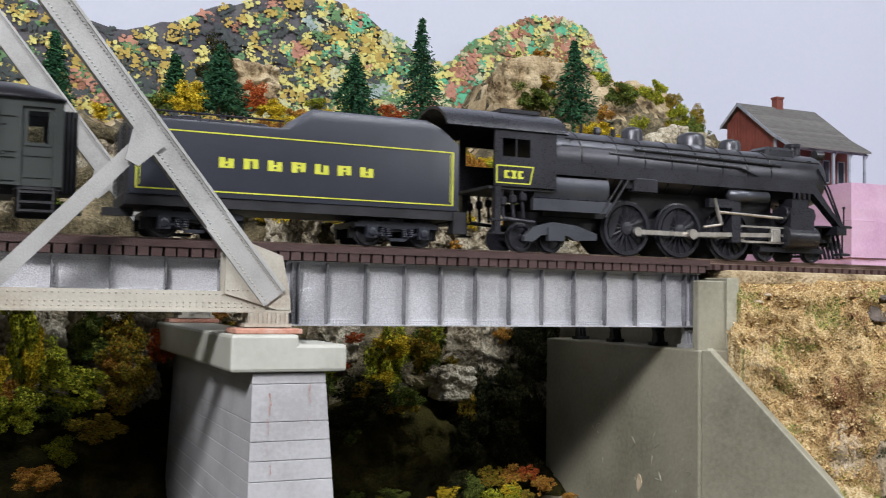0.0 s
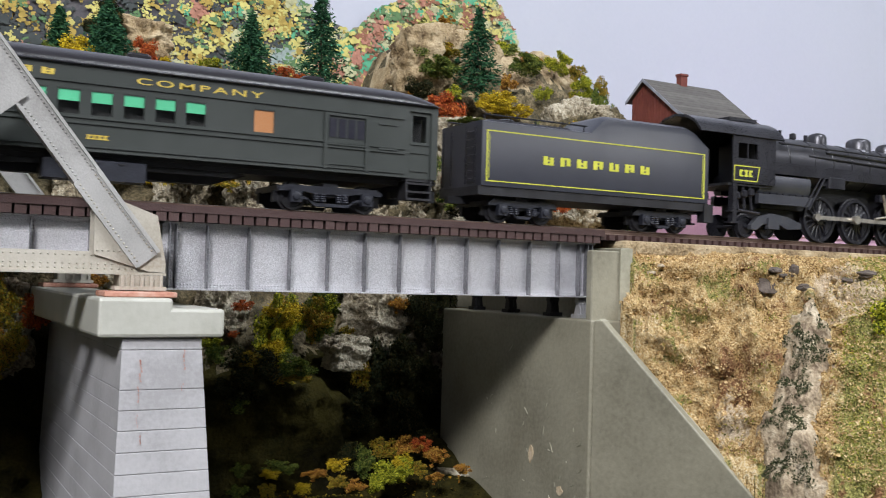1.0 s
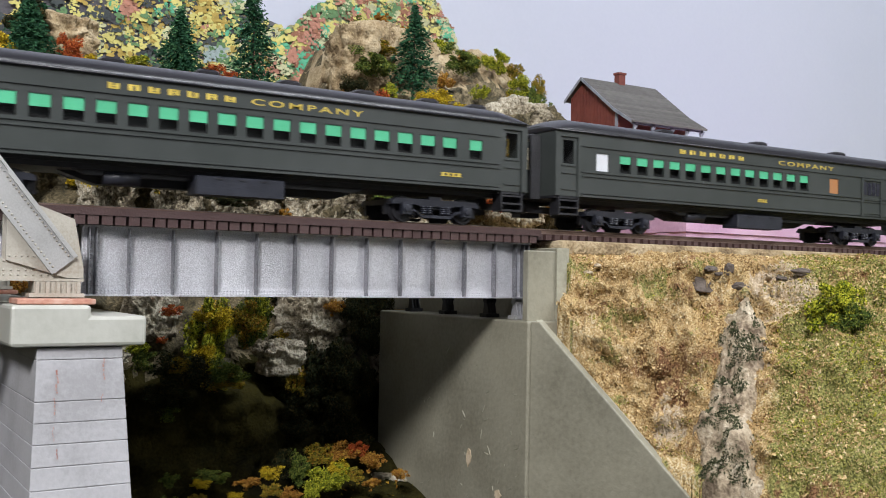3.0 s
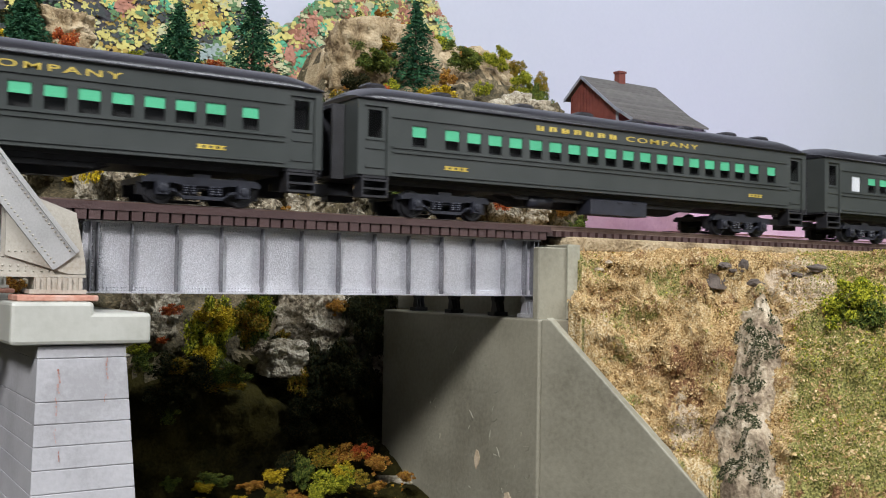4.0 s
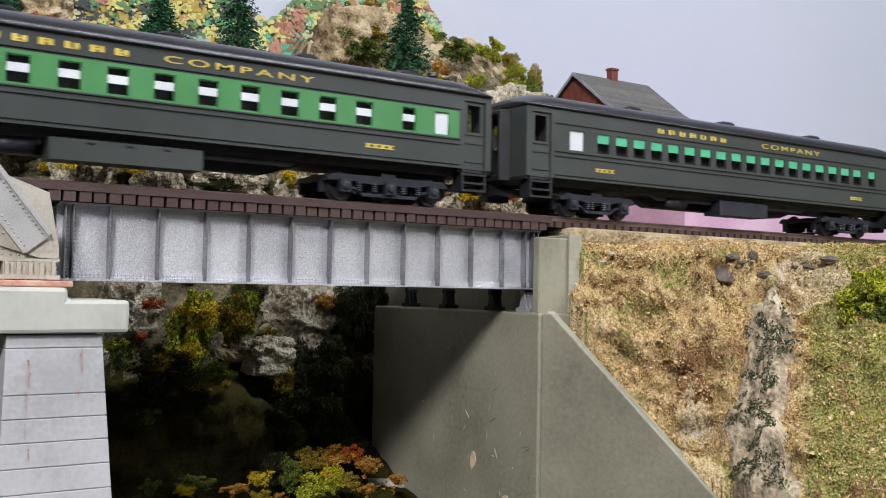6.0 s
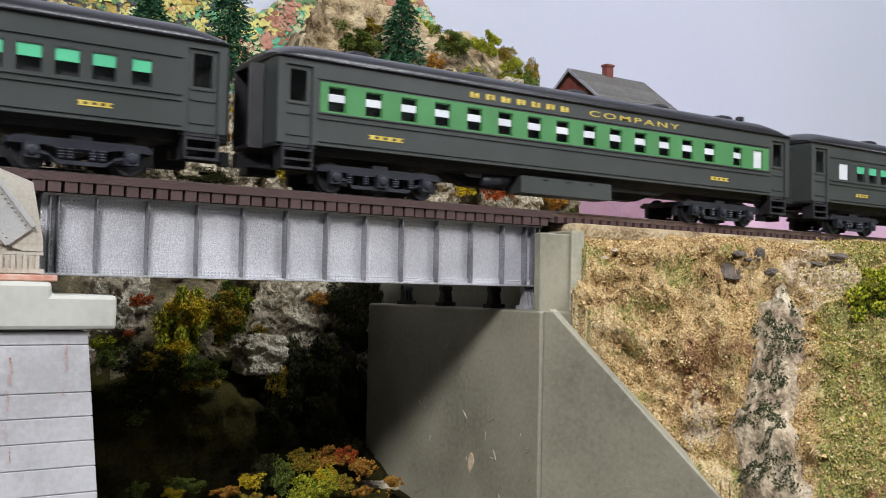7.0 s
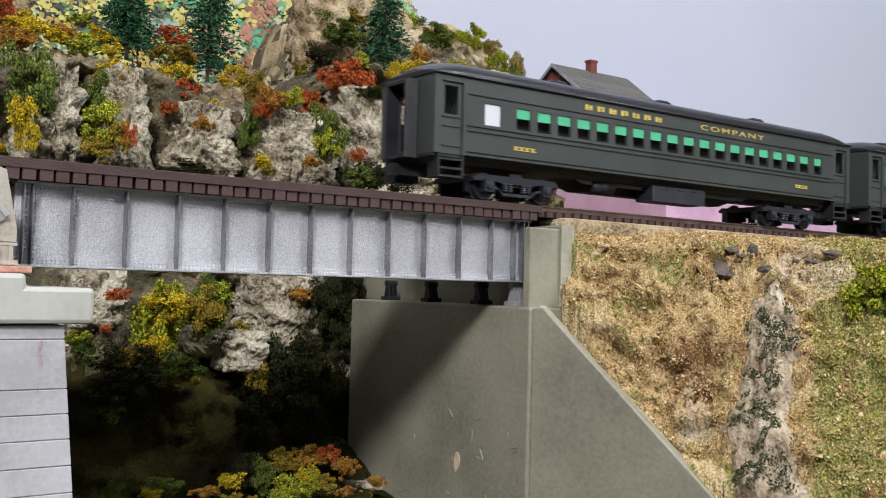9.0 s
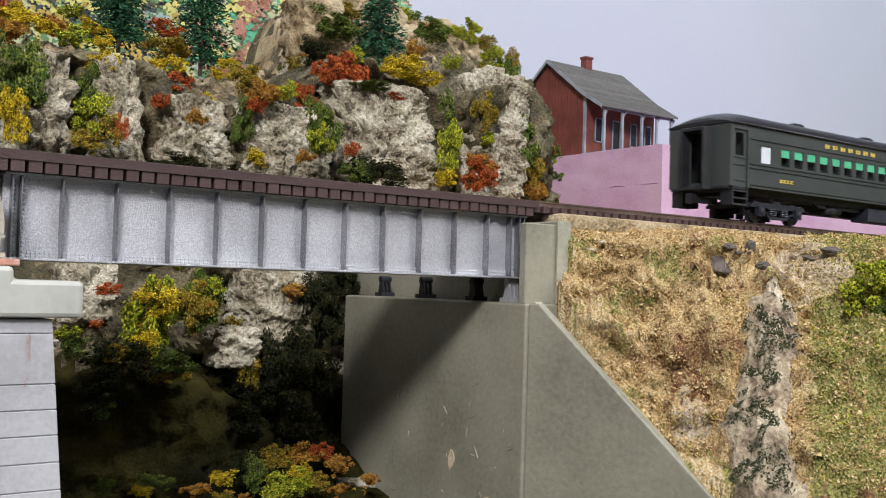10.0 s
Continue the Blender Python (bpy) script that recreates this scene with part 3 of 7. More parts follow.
# ---- rock castings on the cliff ----
def rock(at, size, seed, turn=0, mat=ROCK):
    """A craggy casting: a rounded block cut by ridged noise and ledges."""
    bm = bmesh.new()
    bmesh.ops.create_icosphere(bm, subdivisions=6 if size[0] > 0.0145 and at[1] < 0.52 and at[0] > 0.08 else 5, radius=1)
    sx, sy, sz = size
    for q in bm.verts:
        c = q.co.copy()
        m = max(abs(c.x), abs(c.y), abs(c.z))
        c = c.lerp(c / m * 0.86, 0.62)
        p = Vector((c.x * sx, c.y * sy, c.z * sz)) + Vector((seed * 3.1, seed * 1.7, seed))
        a = fnoise(p.x, p.y, p.z * 0.75, 42, 5)
        r = abs(fnoise(p.x + 9, p.y, p.z * 0.6, 70, 4))
        lump = fnoise(p.x, p.y + 5, p.z * 1.6, 170, 3)
        grit = fnoise(p.x, p.y, p.z * 1.3, 520, 2)
        bed = math.sin(p.z * 620 + 5 * a + 2.5 * lump)
        k = 1 + (0.0045 * a - 0.0036 * max(0, 0.16 - r) * 6 + 0.0018 * lump + 0.0013 * grit + 0.0012 * bed - 0.006 * max(0, lump - 0.3)) / min(sx, sy, sz) * 0.9
        q.co = Vector((c.x * sx * k, c.y * sy * k, c.z * sz * (0.55 + 0.45 * k)))
    ob = finish("rock_outcrop", bm, mat, True)
    ob.matrix_world = pose(*at, 0, 0, turn)
    return tagged(ob, "craggy grey-tan plaster rock casting on the cliff", "rock", "cliff rocks")


for i, (at, size, turn) in enumerate([
    ((0.143, 0.501, 0.152), (0.0125, 0.019, 0.037), 8), ((0.176, 0.500, 0.152), (0.0125, 0.018, 0.035), -12),
    ((0.207, 0.497, 0.147), (0.0165, 0.019, 0.029), 10), ((0.252, 0.499, 0.148), (0.0255, 0.021, 0.030), -6),
    ((0.306, 0.495, 0.158), (0.0335, 0.022, 0.039), 4), ((0.095, 0.508, 0.15), (0.016, 0.016, 0.03), 0),
    ((0.05, 0.512, 0.15), (0.02, 0.016, 0.034), 12), ((0.0, 0.51, 0.152), (0.022, 0.018, 0.036), 0),
    ((0.386, 0.506, 0.172), (0.023, 0.02, 0.045), -20), ((0.292, 0.53, 0.195), (0.02, 0.014, 0.014), 0), ((0.325, 0.575, 0.235), (0.018, 0.02, 0.034), 10), ((0.421, 0.535, 0.16), (0.02, 0.022, 0.045), -40),
    ((0.25, 0.492, 0.082), (0.02, 0.020, 0.028), 12), ((0.158, 0.478, 0.085), (0.014, 0.014, 0.016), 0),
    ((0.135, 0.475, 0.06), (0.016, 0.014, 0.022), 20), ((0.222, 0.475, 0.062), (0.010, 0.010, 0.010), 0),
    ((0.285, 0.50, 0.062), (0.02, 0.018, 0.03), -20), ((0.062, 0.478, 0.075), (0.014, 0.014, 0.022), 0),
    ((0.02, 0.482, 0.08), (0.016, 0.014, 0.028), 15), ((0.105, 0.488, 0.105), (0.02, 0.014, 0.018), 0),
    ((0.145, 0.60, 0.232), (0.016, 0.012, 0.016), 0), ((0.405, 0.585, 0.232), (0.03, 0.03, 0.028), 20),
    ((0.345, 0.575, 0.235), (0.024, 0.02, 0.03), 0), ((0.30, 0.555, 0.232), (0.016, 0.018, 0.024), 0),
    ((0.262, 0.442, 0.002), (0.012, 0.010, 0.006), 0), ((0.285, 0.437, 0.003), (0.01, 0.009, 0.007), 30)]):
    rock(at, size, i + 1, turn, ROCK_TAN if at[1] > 0.53 else ROCK)

# ---- abutment ----
abutment = empty("abutment", (0.271, 0.40, 0), "olive grey painted concrete bridge abutment with sloping wing wall", "abutment", kind="structure")
abutment.location = (0, 0, 0)
bm = bmesh.new()
chamfer_box(bm, 0.271, 0.292, 0.3365, 0.461, -0.01, 0.0855, 0.0006)
part("face_wall", bm, OLIVE, abutment, bevel=0.0006)
bm = bmesh.new()
chamfer_box(bm, 0.2868, 0.2925, 0.3372, 0.52, 0.0856, 0.1160, 0.0005)
part("backwall", bm, OLIVE, abutment)
bm = bmesh.new()
box(bm, 0.2855, 0.2918, 0.3364, 0.3371, 0.0857, 0.1158)
part("worn_edge", bm, OLIVE_EDGE, abutment, "pale worn concrete edge")
bm = bmesh.new()
chamfer_box(bm, 0.2715, 0.2866, 0.3376, 0.3416, 0.0856, 0.1145, 0.0005)
part("cheek_wall", bm, OLIVE, abutment)
# wing wall: an upright slab that runs down towards the front
bm = bmesh.new()
out = [(0, -0.012), (0, 0.0855), (0.004, 0.0855), (0.113, -0.012)]
along = (Vector((0.286, 0.288)) - Vector((0.272, 0.336))).normalized()
side = Vector((-along.y, along.x))
for th, mat_, nm in ((0.0042, OLIVE, "wing_wall"),):
    lo = [Vector((0.2722, 0.3363)) + along * d for d, z in out]
    ring = []
    for off in (0, th):
        ring.append([(q.x + side.x * off, q.y + side.y * off, z) for q, (d, z) in zip(lo, out)])
    loft(bm, ring)
    part(nm, bm, mat_, abutment, bevel=0.0005)
bm = bmesh.new()
p0, p1 = Vector((0.2722, 0.3363)) + along * 0.002, Vector((0.2722, 0.3363)) + along * 0.1132
ring = []
for off in (0.0006, 0.0050):
    ring.append([(p0.x + side.x * off, p0.y + side.y * off, 0.0862), (p1.x + side.x * off, p1.y + side.y * off, -0.0118), (p1.x + side.x * off, p1.y + side.y * off, -0.0128), (p0.x + side.x * off, p0.y + side.y * off, 0.0852)])
loft(bm, ring)
part("wing_coping", bm, OLIVE_EDGE, abutment, "pale worn coping along the sloping wing wall")
bm = bmesh.new()
for i, (y, z, w, h) in enumerate([(0.3775, 0.0245, 0.0017, 0.0042), (0.3555, 0.012, 0.0025, 0.002), (0.362, 0.006, 0.003, 0.0016)]):
    r = random.Random(i)
    extrude_poly(bm, [(y + w * math.cos(a) * r.uniform(0.6, 1.2), z + h * math.sin(a) * r.uniform(0.6, 1.2)) for a in [k * 0.628 for k in range(10)]], 0.2706, 0.2711, "x")
part("paint_chip", bm, CHIP, abutment, "tan chip in the paint")
bm = bmesh.new()
r = random.Random(4)
for i in range(42):
    y, z, a, s = r.uniform(0.34, 0.42), r.uniform(0.0, 0.08) * r.uniform(0.4, 1), r.uniform(0, 3.1), r.uniform(0.0004, 0.0022)
    dy, dz = s * math.cos(a), s * math.sin(a)
    extrude_poly(bm, [(y - dy, z - dz), (y + dz * 0.1, z - dy * 0.1 - 0.00012), (y + dy, z + dz), (y - dz * 0.1, z + dy * 0.1 + 0.00012)], 0.2707, 0.2711, "x")
part("lint", bm, OLIVE_EDGE, abutment, "pale specks and fibres stuck in the paint").update_tag()

# ---- pier ----
pier = empty("bridge_pier", (0, 0, 0), "pale grey stone-block bridge pier with cream cap", "bridge pier", kind="structure")
bm = bmesh.new()
extrude_poly(bm, [(0.072, 0.0803), (0.111, 0.0803), (0.111, 0.0893), (0.0945, 0.0893), (0.0945, 0.0925), (0.072, 0.0925)], 0.319, 0.472)
part("cap", bm, CAP, pier, "cream painted stepped cap", bevel=0.0011)
bm = bmesh.new()
box(bm, 0.0742, 0.0965, 0.3225, 0.337, 0.0926, 0.0943)
box(bm, 0.0742, 0.0965, 0.452, 0.4665, 0.0926, 0.0943)
part("shim", bm, SHIM, pier, "brick-red shim plate", bevel=0.0004)
z, k = 0.0800, 0
for h in (0.0036, 0.0122, 0.0062, 0.0062, 0.0065, 0.0066, 0.0066, 0.0066, 0.0066, 0.0066, 0.0066, 0.0066, 0.0066):
    bm = bmesh.new()
    ring = []
    for zz in (z - h + 0.00012, z - 0.00012):
        b = (0.0800 - zz) * 0.055
        a, c = 0.0798 - b * 0.6, 0.1042 + b * 1.35
        ring.append([(a, 0.3212 - b, zz), (c, 0.3212 - b, zz), (c, 0.468 + b, zz), (a, 0.468 + b, zz)])
    loft(bm, ring)
    part("stone_course", bm, PIER, pier, bevel=0.00016)
    z -= h
bm = bmesh.new()
ring = []
for zz in (-0.012, 0.0799):
    b = (0.0800 - zz) * 0.055 - 0.00035
    ring.append([(0.0798 - b * 0.6, 0.3212 - b, zz), (0.1042 + b * 1.35, 0.3212 - b, zz), (0.1042 + b * 1.35, 0.468 + b, zz), (0.0798 - b * 0.6, 0.468 + b, zz)])
loft(bm, ring)
part("core", bm, PIER, pier)
bm = bmesh.new()
r = random.Random(7)
for x, z0, z1, w in [(0.0852, 0.0735, 0.067, 0.0006), (0.0848, 0.0655, 0.0605, 0.0004), (0.0985, 0.0765, 0.070, 0.0005), (0.0845, 0.057, 0.0535, 0.0003), (0.0982, 0.066, 0.0645, 0.0003), (0.0855, 0.0505, 0.0475, 0.0003)]:
    zz = z0
    while zz > z1:
        hgt = r.uniform(0.0004, 0.0012)
        b = (0.08 - zz) * 0.055
        dx = r.uniform(-0.0003, 0.0003)
        quads(bm, [(x + dx, 0.3208 - b, zz), (x + dx + w * r.uniform(0.4, 1), 0.3208 - b, zz), (x + dx + w, 0.3208 - b, zz - hgt), (x + dx, 0.3208 - b, zz - hgt)], [(0, 1, 2, 3)])
        zz -= hgt * r.uniform(1, 1.6)
part("rust_streak", bm, STAIN, pier, "thin rust-red streaks")


# ---- girder spans ----
def girder(name, x0, x1, z0, z1, y, stiff, mat=SILVER, rivets=True):
    """A plate girder: web, two flanges, upright stiffeners with rivets."""
    g = empty(name, (0, 0, 0), "silver painted riveted plate girder under the track", "girder", "bridge girders", "structure")
    bm = bmesh.new()
    box(bm, x0, x1, y + 0.0006, y + 0.0014, z0, z1)
    part("web", bm, mat, g)
    for a, b in ((z1 - 0.0006, z1), (z0, z0 + 0.0006)):
        bm = bmesh.new()
        box(bm, x0, x1, y - 0.0022, y + 0.0042, a, b)
        part("flange", bm, mat, g)
    bm = bmesh.new()
    box(bm, x0, x1, y + 0.0001, y + 0.00065, z0 + 0.0006, z0 + 0.0026)
    box(bm, x0, x1, y + 0.0001, y + 0.00065, z1 - 0.0026, z1 - 0.0006)
    part("flange_angle", bm, mat, g)
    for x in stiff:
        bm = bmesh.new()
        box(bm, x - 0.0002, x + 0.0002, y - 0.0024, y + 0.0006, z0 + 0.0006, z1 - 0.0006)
        st = part("stiffener", bm, DARK_SILVER if rivets else mat, g, "dark grey stiffener edge")
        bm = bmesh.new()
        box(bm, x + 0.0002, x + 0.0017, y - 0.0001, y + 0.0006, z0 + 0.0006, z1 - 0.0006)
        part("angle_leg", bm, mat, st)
    if rivets:
        bm = bmesh.new()
        for x in stiff:
            z = z0 + 0.0012
            while z < z1 - 0.001:
                rivet(bm, x + 0.00105, y - 0.0001, z, 0.00042, 0.0005)
                z += 0.00125
        x = x0 + 0.0008
        while x < x1:
            for z in (z0 + 0.0011, z0 + 0.0020, z1 - 0.0016):
                rivet(bm, x, y + 0.0001, z, 0.0004, 0.00045)
            x += 0.00118
        tagged(part("rivets", bm, mat, g), kind="stuff")
    return g


STIFF = [0.1005, 0.1028, 0.1136, 0.1286, 0.1441, 0.159, 0.174, 0.1889, 0.2038, 0.2188, 0.2338, 0.249, 0.2637, 0.2745, 0.2786, 0.2808]
girder("deck_girder", 0.0985, 0.2822, 0.0945, 0.1178, 0.352, STIFF)
girder("deck_girder", 0.0985, 0.2822, 0.0945, 0.1178, 0.373, STIFF[2::3], rivets=False)
TR_STIFF = [0.0925 - 0.0182 * i for i in range(27)]
girder("truss_stringer", -0.385, 0.0965, 0.1045, 0.1178, 0.352, TR_STIFF)
girder("truss_stringer", -0.385, 0.0965, 0.1045, 0.1178, 0.373, TR_STIFF[::4], rivets=False)


def bearing(x, y, z0, z1, SILVER=SILVER):
    b = empty("bridge_bearing", (x, y, z0), "small cast metal bridge bearing shoe", "bridge bearing", "bridge bearings", "structure")
    h = z1 - z0
    bm = bmesh.new()
    box(bm, -0.0035, 0.0035, -0.0026, 0.0026, 0, h * 0.18)
    part("base_plate", bm, SILVER, b)
    bm = bmesh.new()
    for dx in (-0.0018, 0, 0.0018):
        quads(bm, [(dx - 0.0003 + s * 0.0006, yy, zz) for s in (0, 1) for yy, zz in ((-0.0022, h * 0.18), (0.0022, h * 0.18), (0.0009, h * 0.85), (-0.0009, h * 0.85))],
              ((0, 1, 2, 3), (4, 7, 6, 5), (0, 4, 5, 1), (1, 5, 6, 2), (2, 6, 7, 3), (3, 7, 4, 0)))
    rod(bm, (-0.0026, 0, h * 0.82), (0.0026, 0, h * 0.82), h * 0.16, n=10)
    part("rocker", bm, SILVER, b)
    return b


# Rear bearings take the black underframe colour in place of deck shade.
for y in (0.3535, 0.3745, 0.4085, 0.4395):
    bearing(0.2785, y, 0.0856, 0.0946, SILVER if y < 0.36 else CHASSIS)


# ---- through truss ----
def truss_side(y, far):
    t = empty("through_truss", (0, 0, 0), "grey painted riveted steel through truss of the bridge", "bridge truss", "bridge trusses", "structure")
    d = 0.0062
    zb, zt = 0.1033, 0.236
    P = 0.0935
    bm = bmesh.new()
    box(bm, -0.3805, 0.0935, y - d / 2, y + d / 2, 0.1002, 0.1064)
    box(bm, -0.3805, 0.0945, y - d / 2 - 0.0012, y + d / 2 + 0.0012, 0.0994, 0.1002)
    part("bottom_chord", bm, TRUSS_BEIGE, t, "beige weathered bottom chord")
    bm = bmesh.new()
    box(bm, -0.290, -0.0085, y - d / 2, y + d / 2, zt - 0.004, zt + 0.004)
    part("top_chord", bm, TRUSS_GREY, t)
    # end posts
    for e, s in ((0.0925, 1), (-0.379, -1)):
        bm = bmesh.new()
        foot, head = Vector((e - 0.0035 * s, y, 0.1045)), Vector((e - 0.1065 * s, y, zt))
        beam(bm, foot, head, 0.0078, d)
        part("end_post", bm, TRUSS_GREY, t)
        bm = bmesh.new()
        tt = (head - foot).normalized()
        nn = Vector((-tt.z, 0, tt.x))
        for o in (-0.0040, 0.0040):
            beam(bm, foot + nn * o + Vector((0, -d / 2 - 0.0004, 0)), head + nn * o + Vector((0, -d / 2 - 0.0004, 0)), 0.0009, 0.0014)
        part("post_angle", bm, TRUSS_GREY, t)
        if not far:
            bm = bmesh.new()
            k = (head - foot).length
            for i in range(int(k / 0.00135)):
                q = foot + tt * (0.003 + i * 0.00135)
                for o in (-0.0027, 0.0027):
                    rivet(bm, q.x + nn.x * o, y - d / 2, q.z + nn.z * o)
            tagged(part("rivets", bm, TRUSS_GREY, t), kind="stuff")
        bm = bmesh.new()
        g = [(e - 0.0205 * s, 0.1056), (e - 0.0205 * s, 0.1195), (e - 0.0115 * s, 0.1222), (e - 0.0012 * s, 0.1185), (e + 0.0018 * s, 0.1035), (e + 0.0018 * s, 0.1004), (e - 0.003 * s, 0.1004)]
        extrude_poly(bm, g, y - d / 2 - 0.0009, y - d / 2 - 0.0001)
        extrude_poly(bm, g, y + d / 2 + 0.0001, y + d / 2 + 0.0009)
        part("gusset_plate", bm, TRUSS_BEIGE, t)
        # the post's cover plate runs down over the gusset
        cut = Vector((e - 0.0026 * s, y - d / 2 - 0.0013, 0.1022)) + tt * 0.0026
        bm = bmesh.new()
        extrude_poly(bm, [(q.x, q.z) for q in (cut + nn * 0.004 + tt * 0.0003, cut + nn * 0.0035 - tt * 0.0003, cut - nn * 0.0035 - tt * 0.0003, cut - nn * 0.004 + tt * 0.0003, cut - nn * 0.004 + tt * 0.032, cut + nn * 0.004 + tt * 0.032)], cut.y - 0.00045, cut.y + 0.00045)
        part("cover_plate", bm, TRUSS_GREY, t)
        bm = bmesh.new()
        for o in (-0.0040, 0.0040):
            beam(bm, cut + nn * o - Vector((0, 0.0008, 0)), cut + nn * o + tt * 0.032 - Vector((0, 0.0008, 0)), 0.0009, 0.0008)
        part("cover_angle", bm, TRUSS_GREY, t)
        bm = bmesh.new()
        quads(bm, [(e - 0.0115 * s, yy, zz) for yy, zz in ((y - d / 2 - 0.0009, 0.1222), (y + d / 2 + 0.0009, 0.1222))] + [(e - 0.0012 * s, yy, zz) for yy, zz in ((y + d / 2 + 0.0009, 0.1185), (y - d / 2 - 0.0009, 0.1185))] + [(e + 0.0018 * s, y + d / 2 + 0.0009, 0.1035), (e + 0.0018 * s, y - d / 2 - 0.0009, 0.1035)], ((0, 1, 2, 3), (3, 2, 4, 5)))
        part("end_plate", bm, TRUSS_GREY, t)
        bm = bmesh.new()
        if not far:
            r = random.Random(3)
            for i in range(22):
                q = cut + tt * (0.0016 + i * 0.00138)
                for o in (-0.0028, 0.0028):
                    rivet(bm, q.x + nn.x * o, y - d / 2 - 0.00175, q.z + nn.z * o)
            for i in range(7):
                for o in (0.0062, 0.0078):
                    q = cut + tt * (0.009 + i * 0.0017 - o * 0.4)
                    if q.x + o * 0.45 < e - 0.0006 - (q.z - 0.104) * 0.17:
                        rivet(bm, q.x + o * 0.45 * s, y - d / 2 - 0.0009, q.z + o * 0.4)
            for i in range(9):
                rivet(bm, e - (0.0195 - i * 0.0017) * s, y - d / 2 - 0.0009, 0.1068)
            x = e
            while abs(x - e) < 0.3:
                for z in (0.1012, 0.1026, 0.1053):
                    rivet(bm, x, y - d / 2, z)
                x -= 0.0021 * s
                if s < 0:
                    break
            tagged(part("rivets", bm, TRUSS_BEIGE, t), kind="stuff")
        bm = bmesh.new()
        box(bm, e - 0.014, e + 0.002, y - 0.0052, y + 0.0052, 0.0946, 0.0958)
        box(bm, e - 0.0125, e + 0.0005, y - 0.0042, y + 0.0042, 0.0958, 0.0993)
        for i in range(5):
            box(bm, e - 0.0122 + i * 0.003, e - 0.0112 + i * 0.003, y - 0.0052, y - 0.0042, 0.0958, 0.0993)
        part("shoe", bm, TRUSS_BEIGE, t, "beige ribbed bearing shoe")
        # sub-strut from the middle of the end post
        bm = bmesh.new()
        mid = foot.lerp(head, 0.40)
        beam(bm, mid, (e - 0.0935 * s, y, 0.1045), 0.0052, d * 0.7)
        part("sub_strut", bm, TRUSS_GREY, t)
        bm = bmesh.new()
        gy = y - d / 2 - 0.0012
        extrude_poly(bm, [(mid.x + a * s, mid.z + b) for a, b in ((-0.0085, -0.0095), (-0.0045, -0.0115), (0.0035, -0.0045), (-0.0035, 0.0045), (-0.0062, 0.0015))], gy, gy + 0.0008)
        part("strut_gusset", bm, TRUSS_GREY, t)
    for i in range(1, 5):
        x = 0.0925 - 0.0943 * i
        bm = bmesh.new()
        beam(bm, (x - 0.0085, y, 0.1064), (x - 0.0085, y, zt), 0.0046, d * 0.7)
        part("vertical", bm, TRUSS_GREY, t)
    for a, b in ((1, 2), (4, 3)):
        bm = bmesh.new()
        beam(bm, (0.084 - 0.0943 * a, y, zt), (0.084 - 0.0943 * b, y, 0.1064), 0.0044, d * 0.5)
        part("diagonal", bm, TRUSS_GREY, t)
    for i in range(1, 4):
        x = 0.0925 - 0.0943 * i - 0.03
        bm = bmesh.new()
        beam(bm, (x - 0.03, y, 0.107), (x + 0.02, y, zt), 0.003, d * 0.35)
        part("counter", bm, TRUSS_GREY, t)
    return t


truss_side(0.3342, False)
truss_side(0.4582, True)
bm = bmesh.new()
for i in range(6):
    x = 0.084 - 0.0943 * i + (0.004 if i == 0 else 0)
    box(bm, x - 0.002, x + 0.002, 0.3375, 0.4549, 0.1003, 0.1044)
floor_beams = tagged(finish("floor_beams", bm, TRUSS_GREY), "grey cross beams under the truss floor", "bridge beam", kind="structure")
# far pier and approach of the truss, out at the left
bm = bmesh.new()
chamfer_box(bm, -0.40, -0.362, 0.319, 0.472, -0.012, 0.0943, 0.001)
tagged(finish("bridge_pier", bm, PIER), "pale grey pier at the far end of the truss", "bridge pier", kind="structure")
bm = bmesh.new()
chamfer_box(bm, -1.7, -0.40, 0.325, 0.47, -0.012, 0.1176, 0.002)
tagged(finish("approach_bank", bm, SOIL), "brown earth approach bank behind the truss", "embankment", kind="structure")


